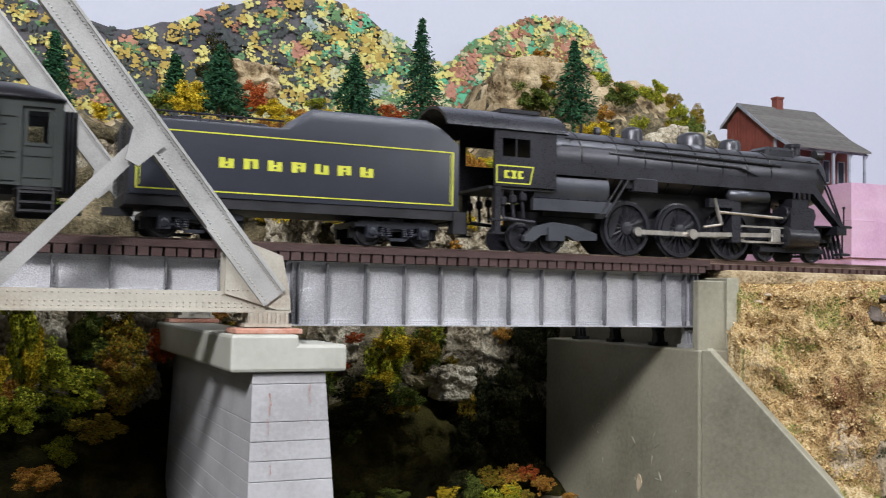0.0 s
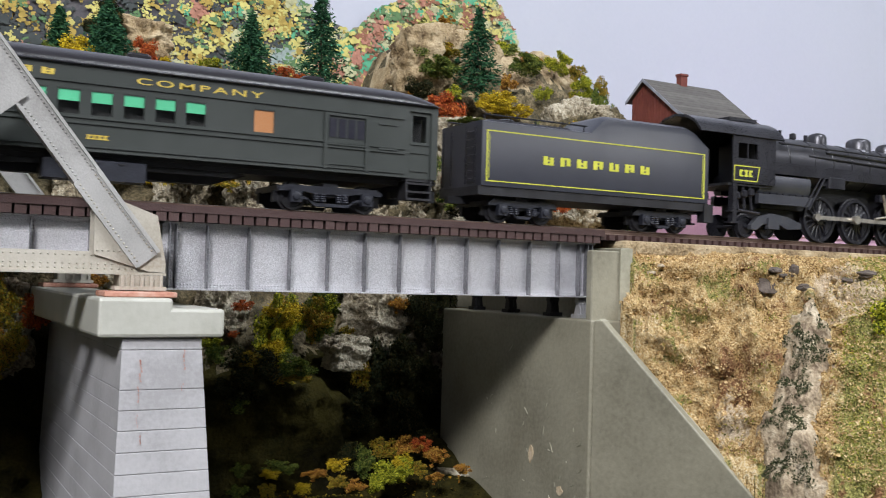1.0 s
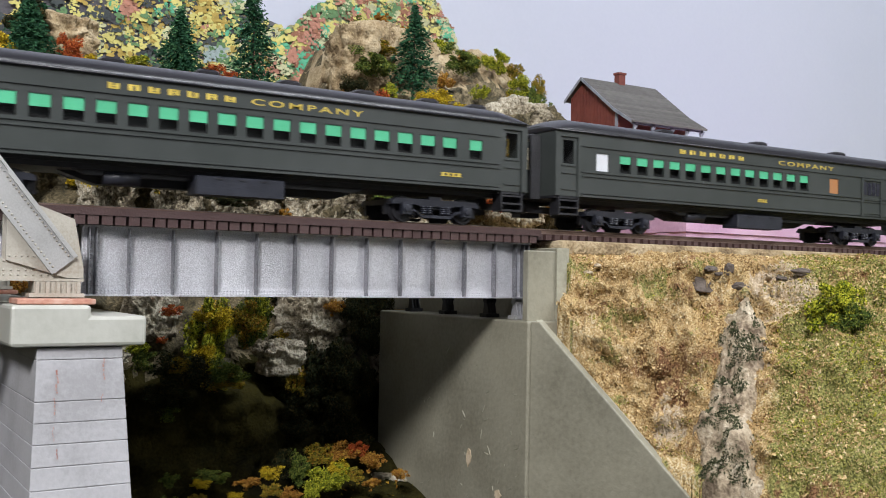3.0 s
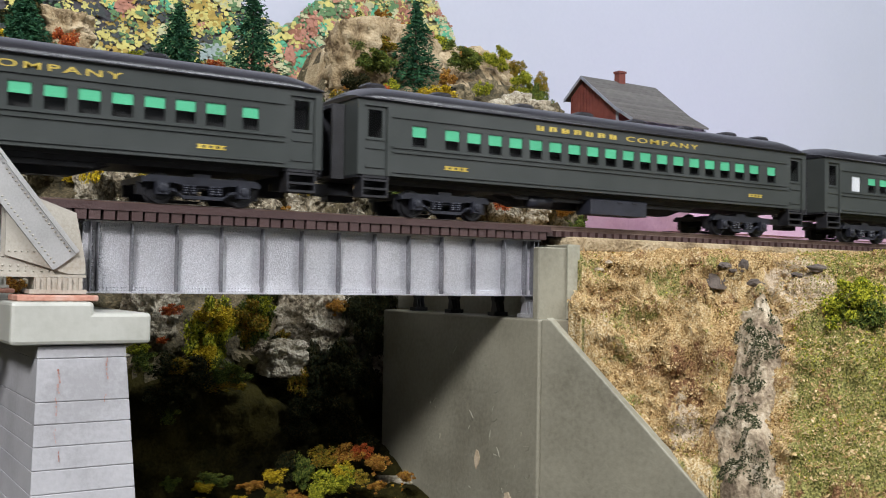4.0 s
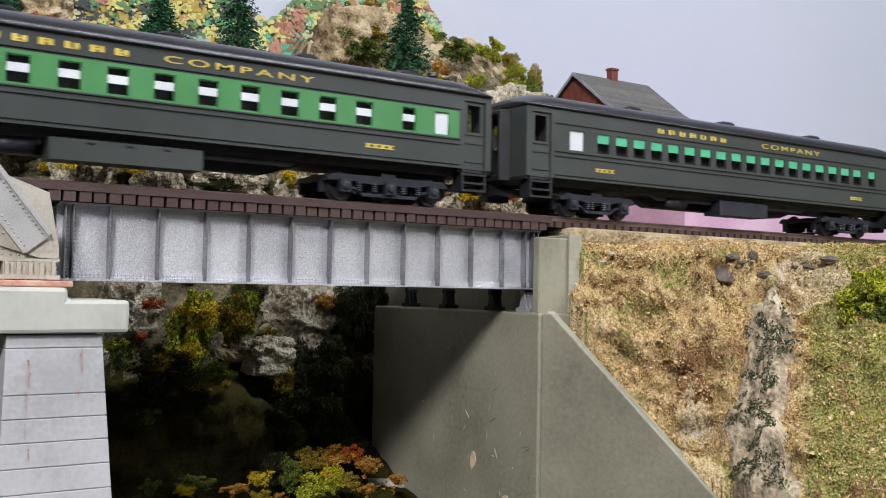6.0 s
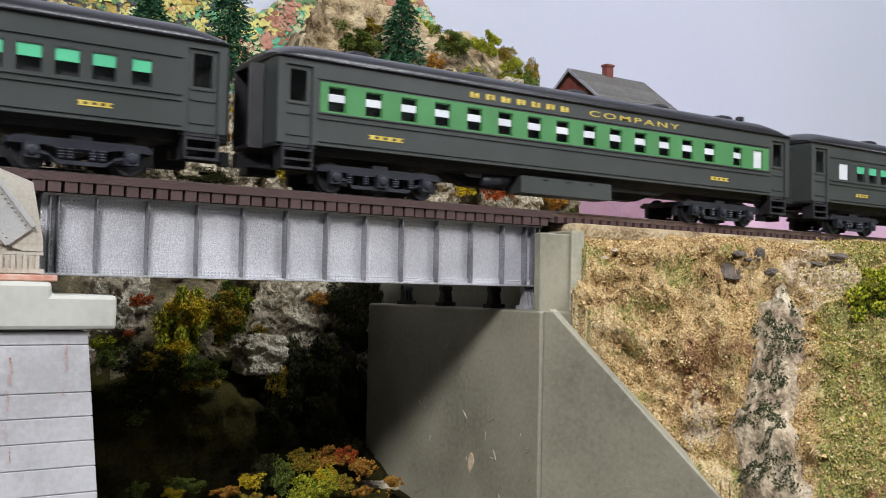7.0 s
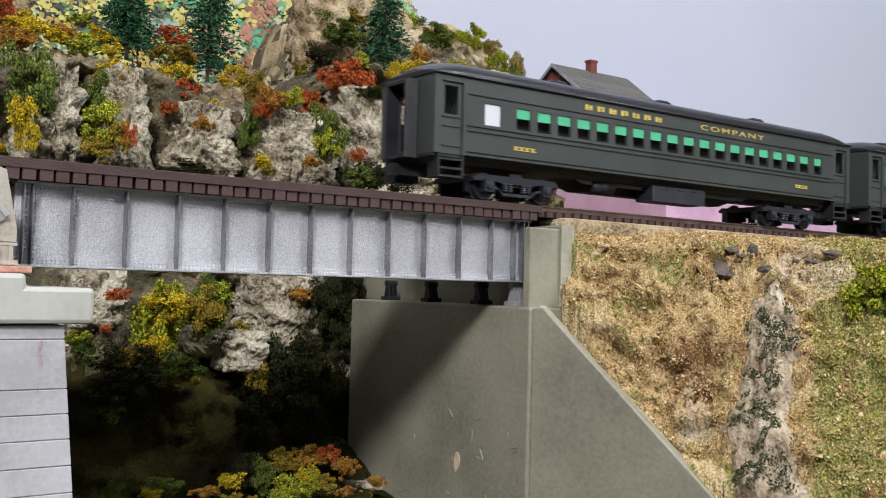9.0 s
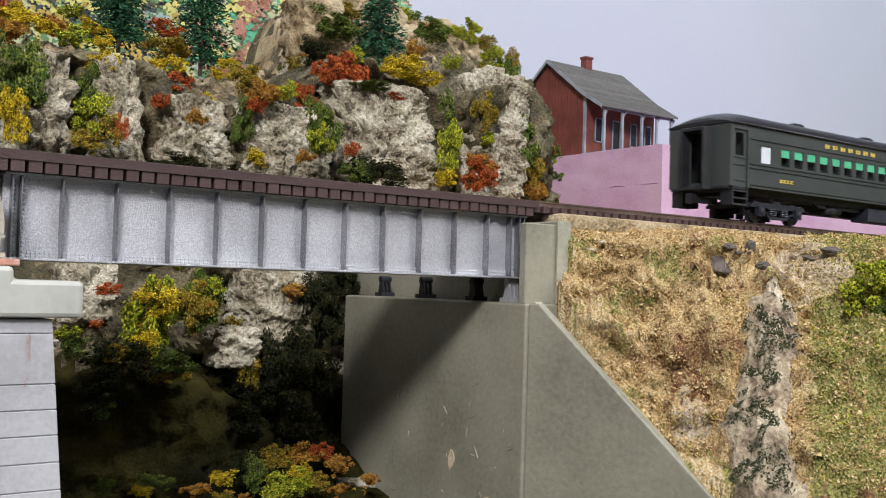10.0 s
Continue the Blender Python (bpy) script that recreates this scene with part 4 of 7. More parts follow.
# ---- track ----
def track_line(y, near):
    t = empty("railway_track", (0, 0, 0), "model railway track with dark brown ties and steel rails", "railway track", kind="structure")
    for s in (-1, 1):
        bm = bmesh.new()
        c = y + s * 0.00862
        prof = [(-0.0013, 0), (0.0013, 0), (0.0011, 0.0004), (0.0003, 0.0006), (0.0003, 0.0017), (0.00055, 0.0019), (0.00055, 0.0024), (-0.00055, 0.0024), (-0.00055, 0.0019), (-0.0003, 0.0017), (-0.0003, 0.0006), (-0.0011, 0.0004)]
        extrude_poly(bm, [(c + a, 0.1221 + b) for a, b in prof], -1.69, 2.25, "x")
        rail = part("rail", bm, RAIL, t)
        bm = bmesh.new()
        box(bm, -1.69, 2.25, c - 0.0005, c + 0.0005, 0.12452, 0.12458)
        part("rail_head", bm, RAIL_TOP, t, "polished steel rail head")
    bm = bmesh.new()
    for a in ((y - 0.0170, y - 0.0130), (y + 0.0130, y + 0.0170)):
        box(bm, -0.385, 0.2853, a[0], a[1], 0.1210, 0.1235)
    part("guard_timber", bm, TIE, t, "dark brown guard timber along the tie ends")
    base = None
    rest = bmesh.new()
    r = random.Random(11)
    x = -1.68
    while x < 2.24:
        bridge = -0.39 < x < 0.284
        w = 0.0155 if not bridge else 0.0166
        z0, z1 = (0.1179, 0.1221) if bridge else (0.1196, 0.1220)
        if near and -0.02 < x < 0.75:
            if base is None or base[1] != bridge:
                bm = bmesh.new()
                hw = 0.00175 if bridge else 0.0015
                box(bm, -hw, hw, -w, w, z0, z1)
                ob = part("tie", bm, TIE, t)
                base = (ob, bridge)
                ob.matrix_basis = pose(x, y, 0)
            else:
                share("tie", base[0], pose(x + r.uniform(-0.00012, 0.00012), y + r.uniform(-0.0002, 0.0002), r.uniform(-0.0001, 0.00005)), t)
        else:
            box(rest, x - 0.0015, x + 0.0015, y - w, y + w, z0, z1)
        x += 0.0044 if bridge else 0.0047
    tagged(part("far_ties", rest, TIE, t), "rows of dark brown ties", kind="stuff")
    # a web between the moulded ties
    bm = bmesh.new()
    box(bm, -1.68, 2.24, y - 0.0105, y - 0.0068, 0.1198, 0.1214)
    box(bm, -1.68, 2.24, y + 0.0068, y + 0.0105, 0.1198, 0.1214)
    part("tie_web", bm, TIE, t)
    return t


track_line(TRACK, True)
bm = bmesh.new()
box(bm, 0.293, 2.25, TRACK - 0.0215, REAR_TRACK + 0.022, 0.1125, 0.1196)
tagged(finish("roadbed", bm, ROCK_TAN, bevel=0.002), "tan gravel roadbed under the track", "roadbed", kind="structure")


# ---- lettering ----
def text_mesh(word, width, height, depth=0.0001):
    """Letters of the built-in font, stretched to a width and height, facing -y, from the origin to the right."""
    cu = bpy.data.curves.new("lettering", "FONT")
    cu.body, cu.extrude, cu.offset, cu.space_character = word, 0.01, 0.006, 1.3
    ob = new("lettering", cu)
    bpy.context.view_layer.update()
    me = bpy.data.meshes.new_from_object(ob.evaluated_get(bpy.context.evaluated_depsgraph_get()))
    bpy.data.objects.remove(ob)
    co = np.array([v.co for v in me.vertices])
    lo, hi = co.min(0), co.max(0)
    s = ((width) / (hi[0] - lo[0]), height / (hi[1] - lo[1]))
    for v in me.vertices:
        x, y, z = v.co
        v.co = ((x - lo[0]) * s[0], -depth if z > 0 else 0.0, (y - lo[1]) * s[1])
    me.materials.clear()
    return me


def slab_word(bm, count, x0, x1, z, h, y, gap=0.32):
    """A word drawn as plain slab shapes: stem, head and foot for each place."""
    step = (x1 - x0) / (count - gap)
    for i in range(count):
        a = x0 + step * i
        w = step * (1 - gap)
        box(bm, a, a + w * 0.42, y - 0.0001, y, z, z + h)
        box(bm, a + w * 0.62, a + w, y - 0.0001, y, z + h * 0.1, z + h * 0.9)
        box(bm, a + w * 0.42, a + w, y - 0.0001, y, z + h * (0.8 if i % 2 else 0.0), z + h * (1.0 if i % 2 else 0.2))
        if i % 3 != 1:
            box(bm, a + w * 0.42, a + w * 0.62, y - 0.0001, y, z + h * 0.42, z + h * 0.6)


def number_bars(bm, x0, x1, z, h, y):
    box(bm, x0, x1, y - 0.0001, y, z, z + h * 0.22)
    box(bm, x0, x1, y - 0.0001, y, z + h * 0.78, z + h)
    n = 4
    for i in range(n):
        a = x0 + (x1 - x0) * (i + 0.15) / n
        box(bm, a, a + (x1 - x0) * 0.5 / n, y - 0.0001, y, z + h * 0.22, z + h * 0.78)


COMPANY = {}


def company(parent, x0, x1, z, y, h=0.0027):
    if "me" not in COMPANY:
        COMPANY["me"] = text_mesh("COMPANY", 1.0, 1.0, 1.0)
        COMPANY["me"].materials.append(GOLD)
    ob = new("lettering", COMPANY["me"])
    ob.parent = parent
    ob.matrix_basis = Matrix.Translation((x0, y, z)) @ Matrix.Diagonal((x1 - x0, 0.0001, h, 1))
    ob["label"] = "gold lettering on the letterboard"
    return ob


SPIN = []      # wheels that roll: object, place in its parent, radius
VEHICLES = []  # train vehicles and their place at the start


# ---- running gear ----
def wheelset(parent, x, z, r, gauge=0.0081, mat=CHASSIS):
    bm = bmesh.new()
    for s in (-1, 1):
        lathe(bm, (0, s * gauge, 0), (0, s, 0), [(0, r * 1.12), (0.0006, r * 1.12), (0.0007, r), (0.0024, r * 0.98), (0.0024, r * 0.8), (0.0017, r * 0.75), (0.0017, r * 0.25), (0.0026, r * 0.2)], 20)
    rod(bm, (0, -0.0112, 0), (0, 0.0112, 0), 0.0009, n=8)
    w = part("wheelset", bm, mat, parent, smooth_shade=True)
    auto_smooth(w)
    w.location = (x, 0, z)
    SPIN.append((w, (x, 0, z), r))
    return w


def truck(parent, x, axles, r=0.0051, half=0.0128, mat=TRUCK):
    """A passenger truck: equalised side frames, springs, journal boxes, bolster and wheelsets."""
    bm = bmesh.new()
    a0, a1 = axles[0] - 0.0065, axles[-1] + 0.0065
    for s in (-1, 1):
        y0, y1 = sorted((s * half, s * (half - 0.0016)))
        pts = [(a0, 0.0078), (a0 + 0.002, 0.0092), (a1 - 0.002, 0.0092), (a1, 0.0078), (a1, 0.0068), (axles[-1] - 0.004, 0.0070), (axles[-1] - 0.007, 0.0064), (axles[0] + 0.007, 0.0064), (axles[0] + 0.004, 0.0070), (a0, 0.0068)]
        extrude_poly(bm, pts, y0, y1)
        # equaliser bar
        eq = [(axles[0] - 0.002, 0.0058), (axles[0] + 0.004, 0.0050), (axles[0] + 0.007, 0.0030), (axles[-1] - 0.007, 0.0030), (axles[-1] - 0.004, 0.0050), (axles[-1] + 0.002, 0.0058), (axles[-1] + 0.002, 0.0048), (axles[-1] - 0.005, 0.0040), (axles[-1] - 0.0075, 0.0018), (axles[0] + 0.0075, 0.0018), (axles[0] + 0.005, 0.0040), (axles[0] - 0.002, 0.0048)]
        extrude_poly(bm, eq, y0 + s * 0.0002, y1 + s * 0.0002)
    box(bm, -0.003, 0.003, -half + 0.001, half - 0.001, 0.0055, 0.0105)
    for e in (a0, a1 - 0.0012):
        box(bm, e, e + 0.0012, -half + 0.0012, half - 0.0012, 0.0066, 0.0088)
    t = part("truck", bm, mat, parent, "blue-grey cast truck side frames")
    t.location = (x, 0, 0)
    for ax in axles:
        for s in (-1, 1):
            bm = bmesh.new()
            y0, y1 = sorted((s * (half - 0.0012), s * (half + 0.0014)))
            box(bm, ax - 0.0021, ax + 0.0021, y0, y1, 0.0028, 0.0074)
            lathe(bm, (ax, s * (half + 0.0013), 0.005), (0, s, 0), [(0, 0.0017), (0.0006, 0.0015), (0.0008, 0.0008)], 10)
            part("journal_box", bm, mat, t)
        wheelset(t, ax, r, r)
    mids = [(a + b) / 2 for a, b in zip(axles, axles[1:])]
    for mx in mids:
        for s in (-1, 1):
            for dx in (-0.0058, -0.0032, 0.0032, 0.0058) if len(axles) == 2 else (-0.0032, 0.0032):
                bm = bmesh.new()
                lathe(bm, (mx + dx, s * (half - 0.0003), 0.0033), (0, 0, 1), [(k * 0.0004, 0.0013 if k % 2 else 0.0010) for k in range(9)], 8)
                part("spring", bm, mat, t)
    for s in (-1, 1):
        for ax in axles:
            for dx in (-0.0064, 0.0064):
                bm = bmesh.new()
                box(bm, ax + dx - 0.0008, ax + dx + 0.0008, s * 0.0078 - 0.001, s * 0.0078 + 0.001, 0.0028, 0.007)
                part("brake_shoe", bm, CHASSIS, t)
    return t


# ---- passenger cars ----
def coach(name, at, half, label, windows, doors=(), vents=(), lettering=(), numbers=(), band=False, stove=None, six=False, box_at=(-0.014, 0.019), baggage=None, box_green=False):
    """windows: (x0, x1, kind of blind). Local x runs along the car, z from the rail."""
    car = empty(name, (at, TRACK, RAIL_Z), label, "railway coach", "coaches of the train")
    VEHICLES.append((car, at))
    W = 0.0172
    z0, zs, zw, zt, ze = 0.0145, 0.0258, 0.0261, 0.0346, 0.0426
    in0, in1 = -half + 0.0145, half - 0.0145      # body between the vestibules
    # sides with real openings
    for s in (-1, 1):
        bm = bmesh.new()
        ya, yb = sorted((s * W, s * (W - 0.001)))
        box(bm, in0, in1, ya, yb, z0, zw)
        box(bm, in0, in1, ya, yb, zt, ze)
        edge = in0
        for a, b, k in windows:
            box(bm, edge, a, ya, yb, zw, zt)
            edge = b
        box(bm, edge, in1, ya, yb, zw, zt)
        part("side_wall", bm, CAR_GREEN, car)
        bm = bmesh.new()
        yy = sorted((s * W, s * (W + 0.0005)))
        box(bm, in0, in1, *yy, 0.0252, 0.0257), box(bm, in0, in1, *yy, 0.0234, 0.0238)
        box(bm, in0, in1, *yy, 0.0366, 0.0369), box(bm, in0, in1, *yy, z0, z0 + 0.0007)
        box(bm, in0, in1, *yy, z0 + 0.0014, z0 + 0.0017)
        part("belt_moulding", bm, CAR_GREEN, car)
    if band:
        bm = bmesh.new()
        ya, yb = -W - 0.0002, -W - 0.00004
        edge = in0 + 0.0006
        for a, b, k in windows:
            box(bm, edge, a, ya, yb, zw - 0.0006, zt + 0.0012)
            box(bm, a, b, ya, yb, zt, zt + 0.0012), box(bm, a, b, ya, yb, zw - 0.0006, zw)
            edge = b
        box(bm, edge, in1 - 0.0006, ya, yb, zw - 0.0006, zt + 0.0012)
        part("window_band", bm, CAR_BAND, car, "bright green band round the windows")
    bm = bmesh.new()
    box(bm, in0, in1, -W + 0.0034, W - 0.0034, 0.0135, 0.0425)
    part("interior", bm, INSIDE, car)
    for a, b, k in windows:
        bm = bmesh.new()
        f = 0.00035
        for r in ((a, b, zw, zw + f), (a, b, zt - f, zt), (a, a + f, zw + f, zt - f), (b - f, b, zw + f, zt - f)):
            box(bm, r[0], r[1], -W + 0.0001, -W + 0.0011, r[2], r[3])
        w = part("window", bm, CAR_BAND if band else CAR_GREEN, car)
        bm = bmesh.new()
        quads(bm, [(a + f, -W + 0.0002, zw + f), (b - f, -W + 0.0002, zw + f), (b - f, -W + 0.0002, zt - f), (a + f, -W + 0.0002, zt - f)], [(0, 1, 2, 3)])
        pane = part("pane", bm, GLASS, w)
        pane.visible_shadow = False
        bm = bmesh.new()
        h = zt - zw
        lo, hi, mat = {"green": (zw + h * 0.53, zt, BLIND_GREEN), "low": (zw + h * 0.47, zt, BLIND_GREEN), "white": (zw, zt, BLIND_WHITE), "half": (zw + h * 0.42, zw + h * 0.72, BLIND_WHITE), "orange": (zw, zt, BLIND_ORANGE)}[k]
        box(bm, a + f, b - f, -W + 0.0004, -W + 0.0007, max(lo, zw + f), min(hi, zt - f))
        part("blind", bm, mat, w, "green blind half drawn" if mat is BLIND_GREEN else "pale blind")
        if k == "orange":
            continue
    # vestibules, doors, steps and end walls
    for e in (-1, 1):
        a, b = sorted((e * half, e * (half - 0.0145)))
        da, db = sorted((e * (half - 0.0028), e * (half - 0.0125)))
        for s in (-1, 1):
            bm = bmesh.new()
            ya, yb = sorted((s * W, s * (W - 0.001)))
            box(bm, a, da, ya, yb, z0, ze), box(bm, db, b, ya, yb, z0, ze), box(bm, da, db, ya, yb, 0.0402, ze)
            part("vestibule_post", bm, CAR_GREEN, car)
            bm = bmesh.new()
            ya, yb = sorted((s * (W - 0.0016), s * (W - 0.0008)))
            wa, wb = da + 0.0018, db - 0.0018
            box(bm, da, db, ya, yb, z0, 0.0286), box(bm, da, wa, ya, yb, 0.0286, 0.0388), box(bm, wb, db, ya, yb, 0.0286, 0.0388), box(bm, da, db, ya, yb, 0.0388, 0.0404)
            yy = sorted((s * (W - 0.0009), s * (W - 0.0004)))
            box(bm, da + 0.001, db - 0.001, *yy, 0.0242, 0.0247), box(bm, da + 0.001, db - 0.001, *yy, 0.0275, 0.0281), box(bm, da + 0.001, db - 0.001, *yy, 0.0172, 0.0178)
            d = part("vestibule_door", bm, CAR_GREEN, car)
            bm = bmesh.new()
            quads(bm, [(wa, s * (W - 0.00125), 0.0286), (wb, s * (W - 0.00125), 0.0286), (wb, s * (W - 0.00125), 0.0388), (wa, s * (W - 0.00125), 0.0388)], [(0, 1, 2, 3)])
            part("pane", bm, GLASS, d).visible_shadow = False
            bm = bmesh.new()
            ya, yb = sorted((s * (W - 0.0002), s * (W - 0.0065)))
            box(bm, da, db, *sorted((s * (W - 0.0065), s * (W - 0.006))), 0.0062, z0)
            steps = part("steps", bm, CHASSIS, car, "small dark vestibule steps")
            for x0, x1 in ((da - 0.0007, da), (db, db + 0.0007)):
                bm = bmesh.new()
                extrude_poly(bm, [(ya, z0), (yb, z0), (yb, 0.0062), (ya, 0.0062)], x0, x1, "x")
                part("step_side", bm, CHASSIS, steps)
            for k, zz in enumerate((0.0122, 0.0090, 0.0062)):
                bm = bmesh.new()
                box(bm, da, db, *sorted((s * (W - 0.0002), s * (W - 0.0025 - 0.0012 * (2 - k)))), zz, zz + 0.0008)
                part("step_tread", bm, CHASSIS, steps)
        bm = bmesh.new()
        x0, x1 = sorted((e * half, e * (half - 0.001)))
        for s in (-1, 1):
            ya, yb = sorted((s * (W - 0.001), s * 0.0052))
            box(bm, x0, x1, ya, yb, z0, ze)
        box(bm, x0, x1, -0.0052, 0.0052, 0.0395, ze + 0.003), box(bm, x0, x1, -0.0052, 0.0052, z0, 0.0165)
        part("end_wall", bm, CAR_GREEN, car)
        bm = bmesh.new()
        x0, x1 = sorted((e * (half - 0.0145), e * (half - 0.0135)))
        box(bm, x0, x1, -W + 0.001, W - 0.001, z0, ze)
        part("bulkhead", bm, INSIDE, car)
        bm = bmesh.new()
        x0, x1 = sorted((e * half, e * (half + 0.0052)))
        rings = []
        for i in range(9):
            o, x = 0.0004 * (i % 2), e * (half + 0.00065 * i)
            rings.append([(x, -0.0066 - o, 0.0132), (x, 0.0066 + o, 0.0132), (x, 0.0066 + o, 0.0410 + o), (x, -0.0066 - o, 0.0410 + o)])
        for i in range(8, -1, -1):
            x = e * (half + 0.00065 * i)
            rings.append([(x, -0.0054, 0.0144), (x, 0.0054, 0.0144), (x, 0.0054, 0.0398), (x, -0.0054, 0.0398)])
        loft(bm, rings, False)
        part("diaphragm", bm, CHASSIS, car, "black bellows diaphragm")
        bm = bmesh.new()
        box(bm, *sorted((e * (half - 0.012), e * (half + 0.0058))), -0.0014, 0.0014, 0.0075, 0.0102)
        box(bm, *sorted((e * (half + 0.0045), e * (half + 0.0074))), -0.0024, 0.0012, 0.0068, 0.0112)
        part("coupler", bm, CHASSIS, car)
        bm = bmesh.new()
        box(bm, *sorted((e * (half - 0.0146), e * half)), -W + 0.001, W - 0.001, 0.0134, z0)
        part("platform", bm, CHASSIS, car)
    # roof with a turtle-back at both ends
    bm = bmesh.new()
    rings = []
    sect = [(-1, 0), (-1.0, 0.08), (-0.94, 0.30), (-0.82, 0.56), (-0.62, 0.79), (-0.36, 0.94), (0, 1), (0.36, 0.94), (0.62, 0.79), (0.82, 0.56), (0.94, 0.30), (1.0, 0.08), (1, 0)]
    for u, k in [(-1.0, 0.28), (-0.985, 0.52), (-0.955, 0.76), (-0.92, 0.92), (-0.88, 1), (0.88, 1), (0.92, 0.92), (0.955, 0.76), (0.985, 0.52), (1.0, 0.28)]:
        rings.append([(u * (half + 0.0006), y * 0.0179, ze + z * 0.0072 * k) for y, z in sect])
    loft(bm, rings)
    auto_smooth(part("roof", bm, CAR_ROOF, car, "matt black arched roof", smooth_shade=True), 50)
    bm = bmesh.new()
    for s in (-1, 1):
        rod(bm, (-half + 0.001, s * 0.0178, ze + 0.0002), (half - 0.001, s * 0.0178, ze + 0.0002), 0.00045, n=8)
    part("eave_strip", bm, BLACK, car, "glossy black eave strip", smooth_shade=True)
    for x in vents:
        bm = bmesh.new()
        chamfer_box(bm, x - 0.0042, x + 0.0042, -0.0042, 0.0042, 0.0489, 0.0517, 0.0009)
        box(bm, x - 0.0022, x + 0.0022, -0.0046, 0.0046, 0.0487, 0.0503)
        part("roof_vent", bm, CAR_ROOF, car)
    if stove is not None:
        bm = bmesh.new()
        lathe(bm, (stove, -0.003, 0.0475), (0, 0, 1), [(0, 0.0014), (0.003, 0.0014), (0.0032, 0.0022), (0.0045, 0.002), (0.005, 0.0008)], 12)
        part("stove_pipe", bm, CAR_ROOF, car)
    # underframe
    bm = bmesh.new()
    box(bm, in0, in1, -0.0125, 0.0125, 0.0118, z0 - 0.0002)
    extrude_poly(bm, [(-0.058, 0.0119), (-0.045, 0.0078), (0.045, 0.0078), (0.058, 0.0119)], -0.003, 0.003)
    part("underframe", bm, CHASSIS, car)
    for s in (-1, 1):
        bm = bmesh.new()
        extrude_poly(bm, [(-0.055, 0.0119), (-0.05, 0.0100), (0.05, 0.0100), (0.055, 0.0119)], s * 0.0105 - 0.0008, s * 0.0105 + 0.0008)
        part("side_sill", bm, CHASSIS, car)
    bm = bmesh.new()
    chamfer_box(bm, box_at[0], box_at[1], -0.0162, -0.006, 0.0055, 0.0121, 0.0004)
    b = part("equipment_box", bm, CAR_GREEN if box_green else TRUCK, car)
    bm = bmesh.new()
    for u in (0.25, 0.5, 0.75):
        x = box_at[0] + (box_at[1] - box_at[0]) * u
        box(bm, x - 0.0012, x + 0.0012, -0.0166, -0.01625, 0.0109, 0.0113)
    part("latch", bm, CHASSIS, b)
    bm = bmesh.new()
    rod(bm, (-0.044, -0.010, 0.0095), (-0.032, -0.010, 0.0095), 0.0024, n=14)
    part("air_tank", bm, TRUCK, car, smooth_shade=True)
    for e in (-1, 1):
        truck(car, e * (half - 0.042), (-0.0185, 0, 0.0185) if six else (-0.0142, 0.0142))
    # lettering
    y = -W - 0.00005 if not band else -W - 0.00005
    for kind, x0, x1 in lettering:
        if kind == "slabs":
            bm = bmesh.new()
            slab_word(bm, 7, x0, x1, 0.0383, 0.0021, y, 0.42)
            part("emblem_lettering", bm, GOLD, car, "gold slab shapes on the letterboard")
        else:
            company(car, x0, x1, 0.0383, y, 0.0022)
    for x0, x1, kind in numbers:
        bm = bmesh.new()
        number_bars(bm, x0, x1, 0.0186, 0.0015, y - 0.00002)
        part("number_panel", bm, GOLD, car, "small gold number bars")
    if baggage:
        a, b = baggage
        bm = bmesh.new()
        for r in ((a - 0.0016, a, z0 + 0.001, 0.0352), (b, b + 0.0016, z0 + 0.001, 0.0352), (a - 0.0016, b + 0.0016, 0.0352, 0.0362)):
            box(bm, r[0], r[1], -W - 0.0007, -W - 0.00002, r[2], r[3])
        for zz in (0.0172, 0.0245):
            box(bm, a, b, -W - 0.0004, -W - 0.00002, zz, zz + 0.0007)
        d = part("baggage_door", bm, CAR_GREEN, car)
        for i in range(4):
            bm = bmesh.new()
            w = (b - a) / 4
            box(bm, a + i * w + 0.0005, a + (i + 1) * w - 0.0005, -W - 0.0003, -W - 0.00002, 0.0273, 0.0342)
            part("pane", bm, DARK_GLASS, d)
        bm = bmesh.new()
        box(bm, b + 0.0055, b + 0.0135, -W - 0.0004, -W - 0.00002, 0.0244, 0.0251)
        box(bm, b + 0.0055, b + 0.0135, -W - 0.0004, -W - 0.00002, 0.0338, 0.0343)
        part("grab_panel", bm, CAR_GREEN, car)
    return car


mm = lambda rows: [(a / 1000, b / 1000, k) for a, b, k in rows]
PLAIN = [(-91 + 10.33 * i, -83.6 + 10.33 * i, "green") for i in range(18)]
BLINDS = "dark green coach, black roof, mint blinds,"
coach("combine_coach", -0.1077, 0.1295, "dark olive green baggage-passenger coach with black roof on the track",
      mm([(-107, -99.2, "white")] + [(-93 + 10.33 * i, -85.7 + 10.33 * i, "green") for i in range(13)] + [(55, 63, "orange")]),
      vents=(-0.050, 0.018, 0.083), lettering=(("slabs", -0.0555, -0.0115), ("word", 0.0145, 0.0585)), numbers=((-0.001, 0.006, 0),), baggage=(0.0835, 0.0985))
coach("passenger_coach", -0.3805, 0.128, BLINDS + " row of roof vents",
      mm([(-105, -98, "low")] + [(-90 + 10.33 * i, -82.8 + 10.33 * i, "low") for i in range(18)] + [(98.5, 105.2, "low")]),
      vents=(-0.113, -0.082, -0.040, -0.006, 0.026, 0.058, 0.088, 0.112), lettering=(("slabs", -0.045, -0.001), ("word", 0.005, 0.050)), numbers=((-0.090, -0.079, 0), (0.085, 0.095, 0)))
